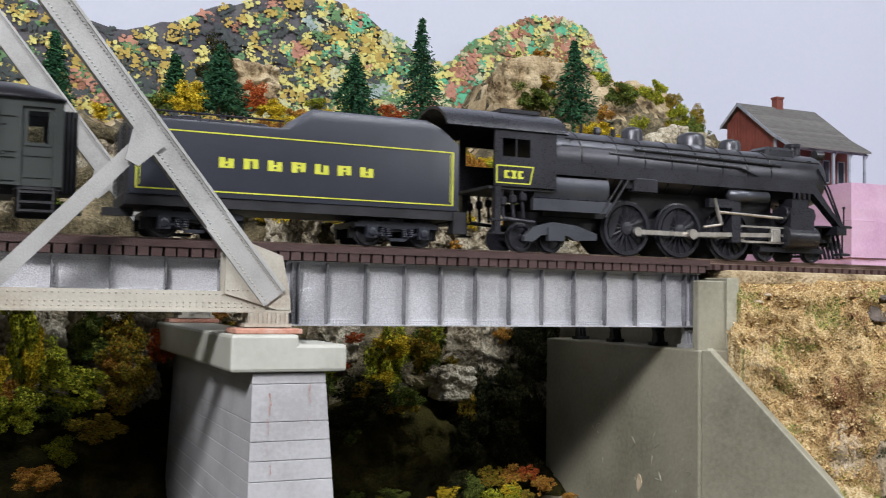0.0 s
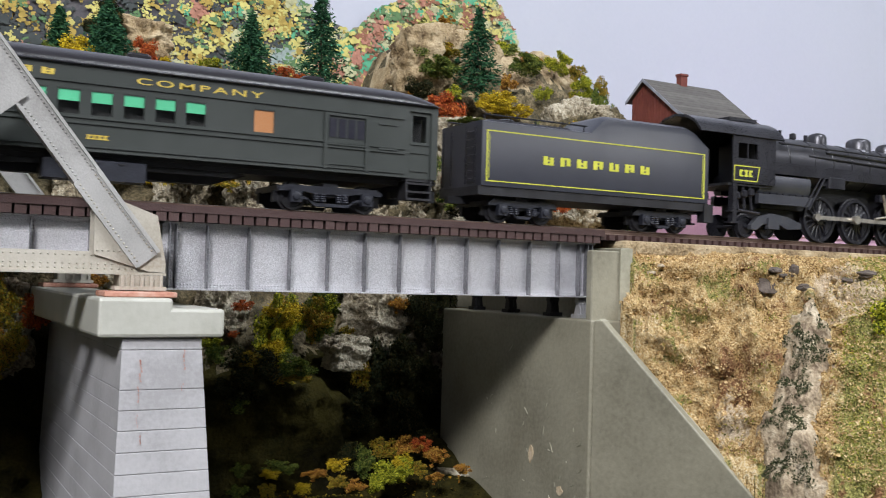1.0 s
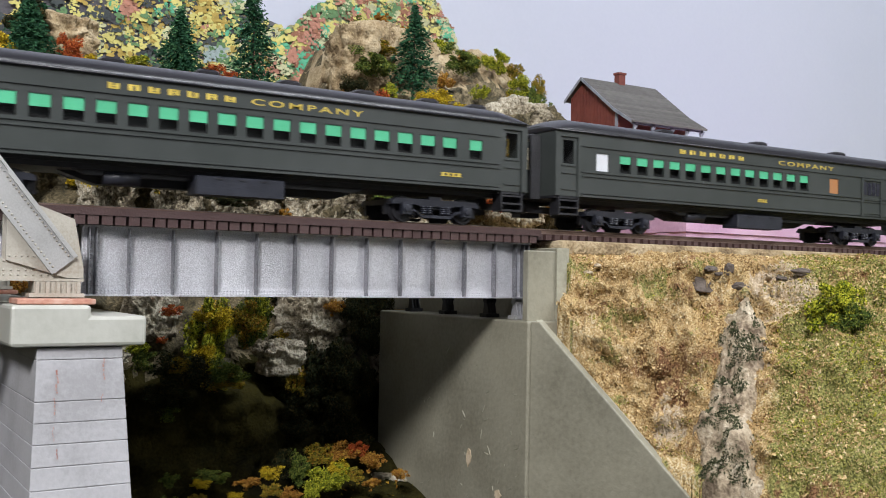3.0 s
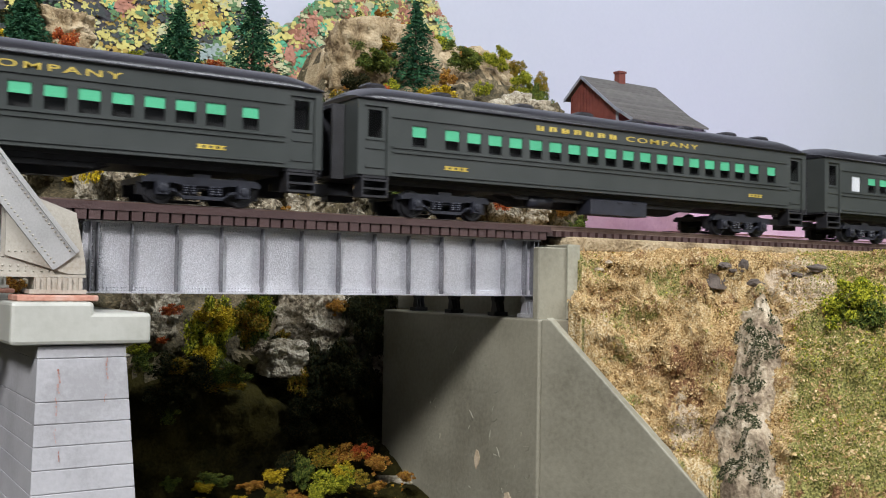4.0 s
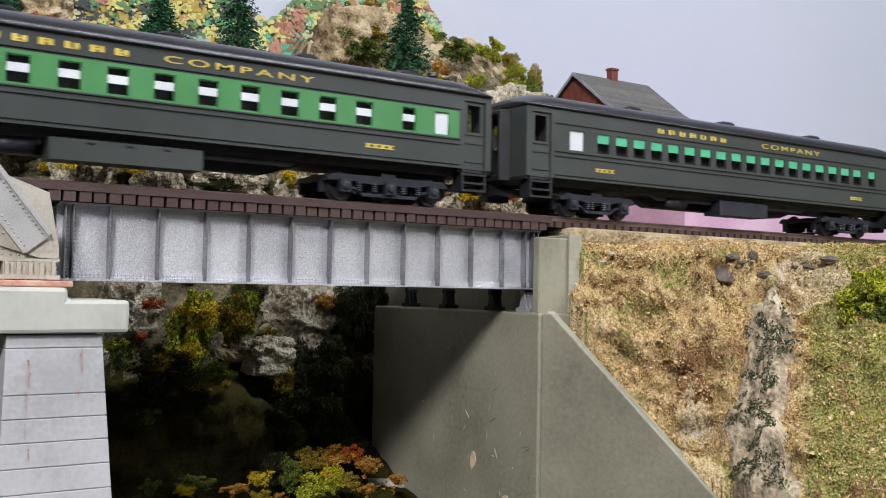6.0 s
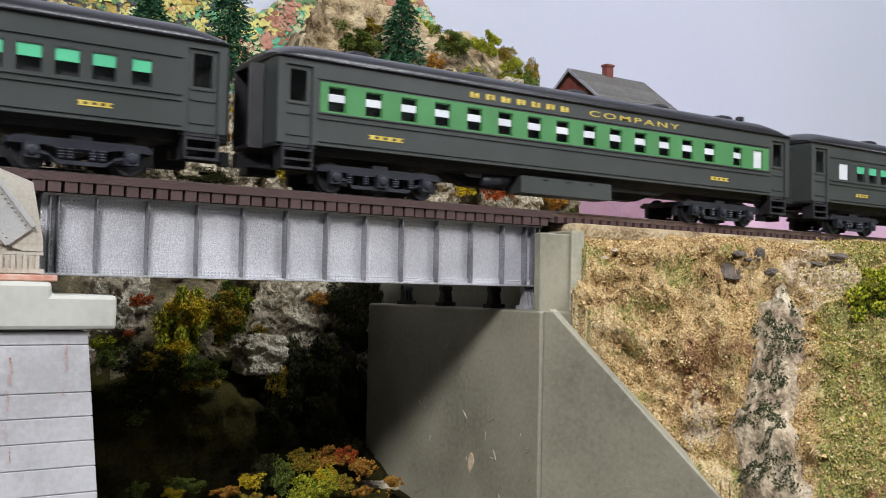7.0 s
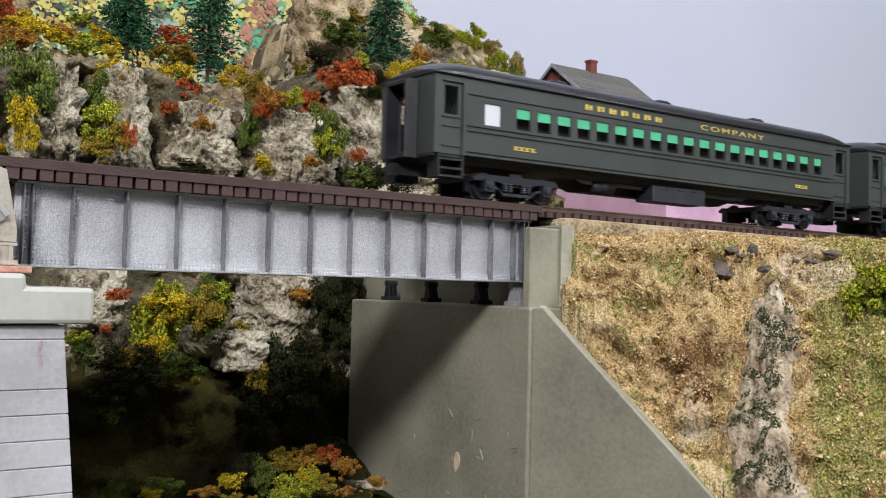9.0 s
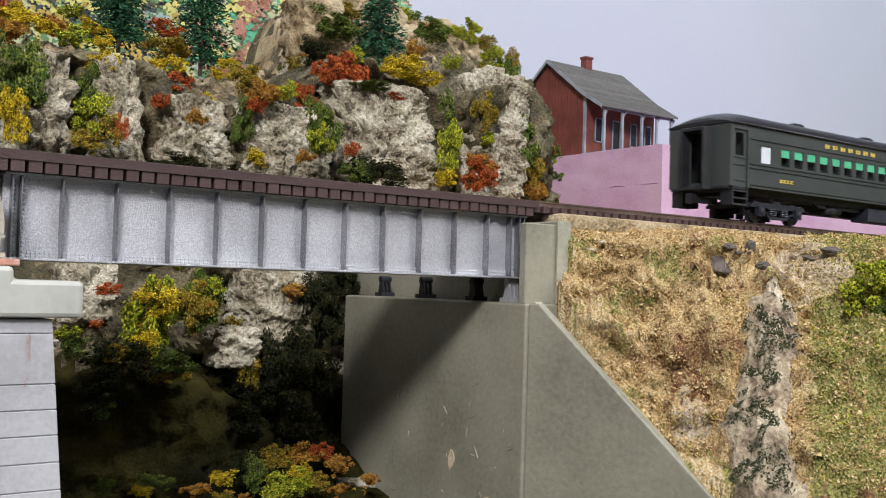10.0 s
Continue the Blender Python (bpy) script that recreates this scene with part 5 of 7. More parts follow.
coach("passenger_coach", -0.651, 0.128, BLINDS + " one white blind",
      mm([(-106, -98, "white")] + PLAIN + [(97.5, 104, "green")]),
      vents=(-0.056, 0.006, 0.072), lettering=(("slabs", -0.056, -0.012), ("word", 0.013, 0.057)), numbers=((-0.092, -0.081, 0), (0.082, 0.092, 0)))
coach("lounge_coach", -0.9273, 0.131, "dark green coach with bright green window band and six-wheel trucks",
      mm([(-113 + 14.23 * i, -106 + 14.23 * i, "half") for i in range(14)] + [(91, 97, "half"), (105, 111.5, "white")]),
      vents=(-0.093, -0.041, 0.011, 0.060, 0.103), lettering=(("slabs", -0.055, -0.007), ("word", 0.004, 0.056)), numbers=((-0.097, -0.083, 0), (0.076, 0.088, 0)),
      band=True, stove=0.113, six=True, box_at=(-0.029, 0.018), box_green=True)
coach("passenger_coach", -1.2025, 0.127, BLINDS + " last of train",
      mm([(-105, -97, "white")] + [(a + 1, b + 1, k) for a, b, k in PLAIN] + [(97, 103.5, "green")]),
      vents=(-0.056, 0.006, 0.072), lettering=(("slabs", -0.055, -0.011), ("word", 0.014, 0.058)), numbers=((-0.091, -0.080, 0), (0.082, 0.092, 0)))


# ---- tender ----
def make_tender():
    at = 0.104
    td = empty("tender", (at, TRACK, RAIL_Z), "satin black locomotive tender with yellow-green border lines", "locomotive tender", "train")
    VEHICLES.append((td, at))
    L0, L1, W = -0.0615, 0.0605, 0.0165
    bm = bmesh.new()
    sect = lambda w, z, r: [(-w, 0.0142), (-w, z - r), (-w + r * 0.3, z - r * 0.3), (-w + r, z), (w - r, z), (w - r * 0.3, z - r * 0.3), (w, z - r), (w, 0.0142)]
    rings = []
    for x, z, w, r in [(L0, 0.0405, W, 0.001), (-0.007, 0.0405, W, 0.001), (0.0005, 0.0475, W - 0.0001, 0.0045), (0.003, 0.0490, W - 0.0001, 0.005), (0.049, 0.0490, W - 0.0001, 0.005), (0.0535, 0.0470, W - 0.0001, 0.0045), (0.0595, 0.0410, W, 0.0015), (L1, 0.040, W, 0.001)]:
        rings.append([(x, y, zz) for y, zz in sect(w, z, r)])
    loft(bm, rings)
    auto_smooth(part("body", bm, TENDER_BLACK, td, smooth_shade=True), 30)
    bm = bmesh.new()
    y = -W - 0.00012
    for a, b, c, d in [(L0 + 0.0022, L1 - 0.0022, 0.0363, 0.03675), (L0 + 0.0022, L1 - 0.0022, 0.0160, 0.01645), (L0 + 0.0022, L0 + 0.0028, 0.01645, 0.0363), (L1 - 0.0028, L1 - 0.0022, 0.01645, 0.0363), (L0 + 0.0034, L0 + 0.0036, 0.0172, 0.0356), (L1 - 0.0036, L1 - 0.0034, 0.0172, 0.0356)]:
        box(bm, a, b, y, y + 0.0002, c, d)
    part("border_line", bm, LIME, td, "yellow-green painted border line")
    bm = bmesh.new()
    slab_word(bm, 7, -0.0315, 0.0255, 0.0247, 0.0037, -W - 0.00002, 0.4)
    part("emblem_lettering", bm, LIME, td, "yellow-green slab shapes along the side")
    bm = bmesh.new()
    box(bm, L0 - 0.001, L1 + 0.001, -W + 0.0005, W - 0.0005, 0.0105, 0.0141)
    box(bm, L1 - 0.001, L1 + 0.006, -0.011, 0.011, 0.010, 0.0135)
    box(bm, L1 - 0.002, L1 + 0.0035, -W, -W + 0.0045, 0.0055, 0.0138), box(bm, L1 - 0.002, L1 + 0.0035, W - 0.0045, W, 0.0055, 0.0138)
    part("underframe", bm, CHASSIS, td)
    bm = bmesh.new()
    for s in (-1, 1):
        rod(bm, (L0 + 0.002, s * 0.0145, 0.0432), (-0.008, s * 0.0145, 0.0432), 0.00035, n=6)
        for i in range(5):
            x = L0 + 0.002 + i * 0.0125
            rod(bm, (x, s * 0.0145, 0.0404), (x, s * 0.0145, 0.0432), 0.0003, n=6)
    part("handrail", bm, BLACK, td)
    bm = bmesh.new()
    chamfer_box(bm, -0.055, -0.012, -0.010, 0.010, 0.0404, 0.0425, 0.001)
    lathe(bm, (-0.04, 0, 0.0424), (0, 0, 1), [(0, 0.004), (0.0015, 0.004), (0.002, 0.003)], 16)
    part("water_hatch", bm, BLACK, td)
    bm = bmesh.new()
    for yy in (-0.013, -0.006, 0.006, 0.013):
        rod(bm, (L0 - 0.0012, yy, 0.015), (L0 - 0.0012, yy, 0.038), 0.0003, n=6)
    for i in range(7):
        rod(bm, (L0 - 0.0012, -0.013, 0.017 + i * 0.0032), (L0 - 0.0012, -0.006, 0.017 + i * 0.0032), 0.00025, n=6)
    part("ladder", bm, BLACK, td)
    bm = bmesh.new()
    box(bm, L0 - 0.0065, L0 + 0.004, -0.0014, 0.0014, 0.0075, 0.0102)
    part("coupler", bm, CHASSIS, td)
    truck(td, 0.037, (-0.0105, 0.0105), 0.0052)
    truck(td, -0.0385, (-0.0105, 0.0105), 0.0052)
    return td


make_tender()


# ---- locomotive ----
ENG = 0.270
RODS = []


def spoked_wheel(parent, x, r, y, sgn, rim=STEEL):
    bm = bmesh.new()
    lathe(bm, (0, 0, 0), (0, sgn, 0), [(0, r * 1.06), (0.0005, r * 1.06), (0.0006, r), (0.0022, r * 0.985), (0.0022, r * 0.86), (0.0008, r * 0.84), (0.0006, r * 0.84)], 40)
    tyre = part("driver_wheel", bm, BLACK, parent, "black spoked driving wheel", smooth_shade=True)
    auto_smooth(tyre, 35)
    tyre.location = (x, y, r)
    bm = bmesh.new()
    for i in range(16):
        a = 2 * math.pi * i / 16
        d = Vector((math.cos(a), 0, math.sin(a)))
        rod(bm, d * r * 0.2 + Vector((0, sgn * 0.0012, 0)), d * r * 0.88 + Vector((0, sgn * 0.0012, 0)), 0.0007, 0.0004, 6)
    lathe(bm, (0, 0, 0), (0, sgn, 0), [(0.0004, r * 0.26), (0.0024, r * 0.24), (0.0026, r * 0.1)], 16)
    extrude_poly(bm, [(r * 0.8 * math.cos(a), r * 0.8 * math.sin(a)) for a in [math.pi * (0.72 + 0.56 * k / 8) for k in range(9)]] + [(-r * 0.45, -r * 0.3), (-r * 0.45, r * 0.3)], sgn * 0.0008, sgn * 0.002)
    part("spokes", bm, BLACK, tyre)
    SPIN.append((tyre, (x, y, r), r))
    return tyre


def make_locomotive():
    lo = empty("steam_locomotive", (ENG, TRACK, RAIL_Z), "black steam locomotive with six spoked driving wheels and steel rods", "steam locomotive", "train")
    VEHICLES.append((lo, ENG))
    X = lambda v: (v - 270) / 1000
    # boiler with its bands
    bm = bmesh.new()
    lathe(bm, (X(206), 0, 0.0392), (1, 0, 0), [(0, 0.0128), (0.034, 0.0128), (0.046, 0.0124), (0.100, 0.0119), (0.118, 0.0118), (0.1181, 0.0121), (0.150, 0.0121), (0.1515, 0.0116), (0.1525, 0.0095), (0.1535, 0.009), (0.1545, 0.004), (0.155, 0.002)], 48)
    auto_smooth(part("boiler", bm, BOILER, lo, smooth_shade=True), 35)
    for i, x in enumerate((222, 240, 254, 268, 282, 296, 310, 324, 340)):
        bm = bmesh.new()
        rr = 0.01295 if x < 242 else 0.0126 - (x - 242) * 0.0000068
        lathe(bm, (X(x), 0, 0.0392), (1, 0, 0), [(0, rr - 0.0004), (0.0001, rr + 0.0001), (0.0008, rr + 0.0001), (0.0009, rr - 0.0004)], 40)
        part("boiler_band", bm, BLACK, lo, smooth_shade=True)
    # firebox jacket, grey
    for s in (-1, 1):
        bm = bmesh.new()
        y = s * 0.0152
        rings = []
        for x in (X(199), X(234)):
            rings.append([(x, s * 0.0125, 0.0318), (x, s * 0.0150, 0.0305), (x, s * 0.0157, 0.0275), (x, s * 0.0152, 0.0240), (x, s * 0.0140, 0.0218), (x, s * 0.0100, 0.0218), (x, s * 0.0100, 0.0318)])
        loft(bm, rings)
        auto_smooth(part("firebox_jacket", bm, FIREBOX, lo, "graphite grey firebox side", smooth_shade=True))
        bm = bmesh.new()
        extrude_poly(bm, [(X(198), 0.0166), (X(234), 0.0166), (X(236), 0.0205), (X(236), 0.0214), (X(198), 0.0214)], *sorted((s * 0.0135, s * 0.0158)))
        part("ash_pan", bm, FIREBOX, lo, "graphite grey ash pan panel")
        bm = bmesh.new()
        for i in range(8):
            lathe(bm, (X(201 + i * 4.5), s * 0.0155, 0.0218), (0, s, 0), [(0, 0.0005), (0.0006, 0.0004)], 6)
        part("rivets", bm, BLACK, lo)
        bm = bmesh.new()
        ya, yb = sorted((s * 0.0112, s * 0.0164))
        box(bm, X(207), X(345), ya, yb, 0.0362, 0.0370)
        box(bm, X(207), X(345), *sorted((s * 0.0158, s * 0.0164)), 0.0314, 0.0362)
        extrude_poly(bm, [(X(345), 0.0370), (X(345), 0.0314), (X(362), 0.0165), (X(369), 0.0165), (X(369), 0.0175), (X(362.5), 0.0178)], *sorted((s * 0.0120, s * 0.0162)))
        part("running_board", bm, BLACK, lo)
        bm = bmesh.new()
        rod(bm, (X(214), s * 0.0133, 0.0470), (X(352), s * 0.0128, 0.0462), 0.0004, n=6)
        for i in range(9):
            xx = X(218 + i * 16)
            rod(bm, (xx, s * 0.0108, 0.0468), (xx, s * 0.0136, 0.0468), 0.00035, n=6)
        part("handrail", bm, BLACK, lo)
        bm = bmesh.new()
        rod(bm, (X(250), s * 0.0112, 0.0452), (X(330), s * 0.0118, 0.0437), 0.0006, n=8)
        rod(bm, (X(236), s * 0.0125, 0.0425), (X(305), s * 0.0126, 0.0412), 0.0005, n=8)
        rod(bm, (X(305), s * 0.0126, 0.0412), (X(318), s * 0.0128, 0.0372), 0.0005, n=8)
        part("pipe", bm, BLACK, lo)
        bm = bmesh.new()
        rod(bm, (X(297), s * 0.0142, 0.0284), (X(319), s * 0.0142, 0.0284), 0.0026, n=16)
        part("air_tank", bm, FIREBOX, lo, "graphite grey air tank", smooth_shade=True)
        bm = bmesh.new()
        chamfer_box(bm, X(246), X(258), *sorted((s * 0.0118, s * 0.0168)), 0.0268, 0.0326, 0.0006)
        box(bm, X(243), X(246), *sorted((s * 0.0125, s * 0.015)), 0.028, 0.033)
        part("air_pump", bm, BLACK, lo)
        # cylinder, valve chest and steam pipe
        bm = bmesh.new()
        rod(bm, (X(329), s * 0.0140, 0.0112), (X(346.5), s * 0.0140, 0.0112), 0.0050, n=24)
        rod(bm, (X(328.5), s * 0.0132, 0.0212), (X(345.5), s * 0.0132, 0.0212), 0.0040, n=20)
        box(bm, X(330), X(344), *sorted((s * 0.006, s * 0.0178)), 0.0095, 0.0240)
        box(bm, X(332), X(342), *sorted((s * 0.008, s * 0.0165)), 0.0240, 0.0285)
        for i in range(4):
            rod(bm, (X(332.5 + i * 3), s * 0.0172, 0.0285), (X(332.5 + i * 3), s * 0.0172, 0.0312), 0.0006, n=8)
        rod(bm, (X(338), s * 0.0125, 0.020), (X(341), s * 0.0095, 0.034), 0.0022, n=12)
        lathe(bm, (X(346.5), s * 0.014, 0.0112), (1, 0, 0), [(0, 0.0042), (0.0008, 0.0038), (0.0011, 0.0012)], 18)
        auto_smooth(part("cylinder", bm, BLACK, lo, smooth_shade=True))
        # guides, valve gear hangers and links
        bm = bmesh.new()
        box(bm, X(303), X(330), *sorted((s * 0.0128, s * 0.0146)), 0.0146, 0.0154)
        box(bm, X(303), X(330), *sorted((s * 0.0128, s * 0.0146)), 0.0078, 0.0086)
        part("crosshead_guide", bm, STEEL, lo, "dull steel crosshead guide")
        bm = bmesh.new()
        rod(bm, (X(291), s * 0.0148, 0.0205), (X(329), s * 0.0140, 0.0195), 0.0007, n=8)
        rod(bm, (X(289), s * 0.0150, 0.0262), (X(293), s * 0.0150, 0.0150), 0.0009, n=8)
        rod(bm, (X(293), s * 0.0150, 0.0150), (X(283), s * 0.0152, 0.0135), 0.0006, n=8)
        part("valve_gear", bm, STEEL, lo, "thin steel valve gear rods")
        bm = bmesh.new()
        box(bm, X(286), X(300), *sorted((s * 0.0125, s * 0.0152)), 0.0225, 0.0262)
        box(bm, X(299), X(304), *sorted((s * 0.010, s * 0.0148)), 0.0075, 0.0265)
        part("gear_hanger", bm, BLACK, lo)
        # pipes and injectors under the cab
        bm = bmesh.new()
        for i, (x, z) in enumerate(((184, 0.024), (188.5, 0.0235), (193, 0.0235))):
            rod(bm, (X(x), s * 0.0145, 0.0255), (X(x + 1), s * 0.0150, 0.013), 0.0007, n=8)
            lathe(bm, (X(x + 0.6), s * 0.0150, 0.0175 + 0.001 * i), (0, 0, 1), [(0, 0.0009), (0.0006, 0.0016), (0.003, 0.0016), (0.0036, 0.0009)], 10)
        rod(bm, (X(185), s * 0.015, 0.0125), (X(199), s * 0.015, 0.0115), 0.0008, n=8)
        box(bm, X(180.5), X(183), *sorted((s * 0.0135, s * 0.0165)), 0.0065, 0.0250)
        box(bm, X(179), X(184.5), *sorted((s * 0.0125, s * 0.0168)), 0.0062, 0.0070), box(bm, X(179), X(184.5), *sorted((s * 0.0130, s * 0.0168)), 0.0115, 0.0122)
        part("injector", bm, BLACK, lo)
        bm = bmesh.new()
        rod(bm, (X(243), s * 0.0162, 0.0312), (X(232), s * 0.0160, 0.0150), 0.0006, n=8)
        rod(bm, (X(240), s * 0.0162, 0.0312), (X(229.5), s * 0.0160, 0.0160), 0.0004, n=8)
        rod(bm, (X(354), s * 0.0140, 0.0360), (X(363), s * 0.0150, 0.0180), 0.0005, n=8)
        part("stay_rod", bm, BLACK, lo)
    # cab
    bm = bmesh.new()
    W = 0.0166
    for s in (-1, 1):
        ya, yb = sorted((s * W, s * (W - 0.0009)))
        box(bm, X(180), X(208), ya, yb, 0.0252, 0.0366), box(bm, X(180), X(208), ya, yb, 0.0446, 0.0478)
        box(bm, X(180), X(183), ya, yb, 0.0366, 0.0446), box(bm, X(196.5), X(208), ya, yb, 0.0366, 0.0446)
    box(bm, X(207.2), X(208), -W + 0.0009, W - 0.0009, 0.0252, 0.0478)
    part("cab_side", bm, BLACK, lo)
    bm = bmesh.new()
    arch = [(-1.06, 0.0), (-1.0, 0.16), (-0.9, 0.38), (-0.72, 0.64), (-0.45, 0.87), (0, 1.0), (0.45, 0.87), (0.72, 0.64), (0.9, 0.38), (1.0, 0.16), (1.06, 0.0)]
    ring = []
    for x in (X(159), X(213)):
        ring.append([(x, a * W, 0.0476 + b * 0.0096) for a, b in arch] + [(x, a * (W - 0.0008), 0.0472 + b * 0.0088) for a, b in arch[::-1]])
    loft(bm, ring)
    auto_smooth(part("cab_roof", bm, BLACK, lo, smooth_shade=True), 45)
    bm = bmesh.new()
    extrude_poly(bm, [(a * W * 0.97, 0.0476 + b * 0.0090) for a, b in arch], X(207.1), X(207.9), "x")
    part("cab_front", bm, BLACK, lo)
    bm = bmesh.new()
    box(bm, X(188), X(206), -0.006, 0.006, 0.0566, 0.0582)
    part("roof_hatch", bm, BLACK, lo)
    bm = bmesh.new()
    box(bm, X(178), X(207), -W + 0.001, W - 0.001, 0.0240, 0.0252)
    box(bm, X(199), X(207), -0.012, 0.012, 0.0252, 0.0460)
    part("cab_floor", bm, CHASSIS, lo)
    bm = bmesh.new()
    for r in ((183, 196.5, 0.0366, 0.0370), (183, 196.5, 0.0442, 0.0446), (183, 183.5, 0.0370, 0.0442), (196, 196.5, 0.0370, 0.0442), (189.5, 190, 0.0370, 0.0442)):
        box(bm, X(r[0]), X(r[1]), -W + 0.0001, -W + 0.0007, r[2], r[3])
    wdw = part("cab_window", bm, BLACK, lo)
    bm = bmesh.new()
    y = -W - 0.0001
    out = [(X(180.6), 0.0335), (X(197.6), 0.0335), (X(196), 0.0262), (X(180.6), 0.0262)]
    inn = [(X(181.2), 0.0330), (X(196.9), 0.0330), (X(195.5), 0.0267), (X(181.2), 0.0267)]
    vo, vi = [bm.verts.new((a, y, b)) for a, b in out], [bm.verts.new((a, y, b)) for a, b in inn]
    for i in range(4):
        bm.faces.new((vo[i], vo[(i + 1) % 4], vi[(i + 1) % 4], vi[i]))
    part("border_line", bm, LIME, lo, "yellow-green painted border line")
    bm = bmesh.new()
    for i in range(3):
        a = X(184.2) + i * 0.0031
        box(bm, a, a + 0.0024, y, -W - 0.00002, 0.0283, 0.0291), box(bm, a, a + 0.0024, y, -W - 0.00002, 0.0307, 0.0315)
        box(bm, a + 0.0007 * (i % 2), a + 0.0007 * (i % 2) + 0.0013, y, -W - 0.00002, 0.0291, 0.0307)
    part("number_panel", bm, LIME, lo, "yellow-green number bars")
    # domes, stack, bell and whistle
    for nm, x, r, top in (("sand_dome", 256, 0.0048, 0.0570), ("steam_dome", 288, 0.0064, 0.0572), ("sand_dome", 310, 0.0050, 0.0560)):
        bm = bmesh.new()
        base = 0.0485
        lathe(bm, (X(x), 0, base), (0, 0, 1), [(0, r * 1.25), (0.0015, r * 1.05), (0.003, r), (top - base - 0.0022, r * 0.98), (top - base - 0.0008, r * 0.8), (top - base, r * 0.35)], 28)
        auto_smooth(part(nm, bm, BOILER, lo, smooth_shade=True), 60)
    bm = bmesh.new()
    lathe(bm, (X(348), 0, 0.0490), (0, 0, 1), [(0, 0.0046), (0.001, 0.0036), (0.0055, 0.0033), (0.0057, 0.0039), (0.0075, 0.0039), (0.0076, 0.003), (0.006, 0.0028)], 24)
    auto_smooth(part("smoke_stack", bm, BLACK, lo, smooth_shade=True))
    bm = bmesh.new()
    chamfer_box(bm, X(326), X(343), -0.0070, 0.0070, 0.0480, 0.0535, 0.0014)
    part("feedwater_heater", bm, BLACK, lo)
    bm = bmesh.new()
    lathe(bm, (X(238), 0, 0.0515), (0, 0, 1), [(0, 0.0012), (0.0015, 0.0018), (0.0035, 0.0016), (0.004, 0.0006)], 12)
    rod(bm, (X(231), 0.002, 0.051), (X(231), 0.002, 0.0565), 0.0008, n=8)
    rod(bm, (X(244), -0.003, 0.051), (X(244), -0.003, 0.0545), 0.0011, n=8)
    part("whistle_and_valves", bm, BLACK, lo)
    bm = bmesh.new()
    rod(bm, (X(361.5), 0, 0.0525), (X(366), 0, 0.0525), 0.0024, n=16)
    box(bm, X(358), X(365), -0.001, 0.001, 0.0480, 0.0505)
    part("headlight", bm, BLACK, lo)
    # pilot: a buffer beam, a slatted apron, two footboards
    bm = bmesh.new()
    box(bm, X(360), X(366), -0.0160, 0.0160, 0.0132, 0.0172)
    box(bm, X(352), X(366), -0.0125, 0.0125, 0.0165, 0.0175)
    part("pilot", bm, BLACK, lo, bevel=0.0004)
    for i in range(9):
        bm = bmesh.new()
        y = -0.011 + i * 0.00275
        rod(bm, (X(365), y, 0.0134), (X(369 - abs(y) * 120), y, 0.0026), 0.0008, n=6)
        part("pilot_slat", bm, BLACK, lo)
    for s in (-1, 1):
        bm = bmesh.new()
        chamfer_box(bm, X(362), X(368), *sorted((s * 0.0115, s * 0.0162)), 0.0036, 0.0048, 0.0003)
        rod(bm, (X(364), s * 0.0150, 0.0134), (X(364), s * 0.0150, 0.0046), 0.0005, n=6)
        part("footboard", bm, BLACK, lo)
        bm = bmesh.new()
        rod(bm, (X(365), s * 0.0150, 0.0172), (X(365), s * 0.0150, 0.0255), 0.0004, n=6)
        lathe(bm, (X(365), s * 0.0150, 0.0255), (0, 0, 1), [(0, 0.0004), (0.0004, 0.0008), (0.0009, 0.0007), (0.0012, 0.0002)], 8)
        part("stanchion", bm, BLACK, lo)
        bm = bmesh.new()
        rod(bm, (X(352), s * 0.0120, 0.0440), (X(357), s * 0.0140, 0.0345), 0.0005, n=6)
        rod(bm, (X(357), s * 0.0140, 0.0345), (X(364), s * 0.0150, 0.0180), 0.0005, n=6)
        part("front_handrail", bm, BLACK, lo)
    bm = bmesh.new()
    box(bm, X(365), X(372), -0.0013, 0.0013, 0.0085, 0.0108), box(bm, X(371), X(374.5), -0.0022, 0.001, 0.0070, 0.0116)
    part("coupler", bm, CHASSIS, lo)
    # frame
    bm = bmesh.new()
    box(bm, X(196), X(368), -0.0062, 0.0062, 0.0100, 0.0165)
    box(bm, X(236), X(330), -0.0050, 0.0050, 0.0165, 0.0300)
    box(bm, X(206), X(236), -0.0095, 0.0095, 0.0150, 0.0300)
    part("frame", bm, CHASSIS, lo)
    # driving wheels, coupling and main rods
    R = 0.0116
    for s in (-1, 1):
        for x in (246.5, 274, 301.5):
            spoked_wheel(lo, X(x), R, s * 0.0084, s)
        bm = bmesh.new()
        beam(bm, (X(246.5) - X(274), 0, 0), (X(301.5) - X(274), 0, 0), 0.0019, 0.0009)
        for x in (246.5, 274, 301.5):
            rod(bm, (X(x) - X(274), -0.0009, 0), (X(x) - X(274), 0.0009, 0), 0.0019, n=14)
        RODS.append(("side", part("side_rod", bm, STEEL, lo, "dull steel side rod"), s))
        bm = bmesh.new()
        beam(bm, (0, 0, 0), (0.0465, 0, 0), 0.0019, 0.0009)
        for x, rr in ((0, 0.0022), (0.0465, 0.0016)):
            rod(bm, (x, -0.0008, 0), (x, 0.0008, 0), rr, n=14)
        RODS.append(("main", part("main_rod", bm, STEEL, lo, "dull steel main rod"), s))
        bm = bmesh.new()
        chamfer_box(bm, -0.0028, 0.0028, -0.0013, 0.0013, -0.0030, 0.0030, 0.0005)
        beam(bm, (0, 0, 0), (0.020, 0, 0), 0.0012, 0.0010)
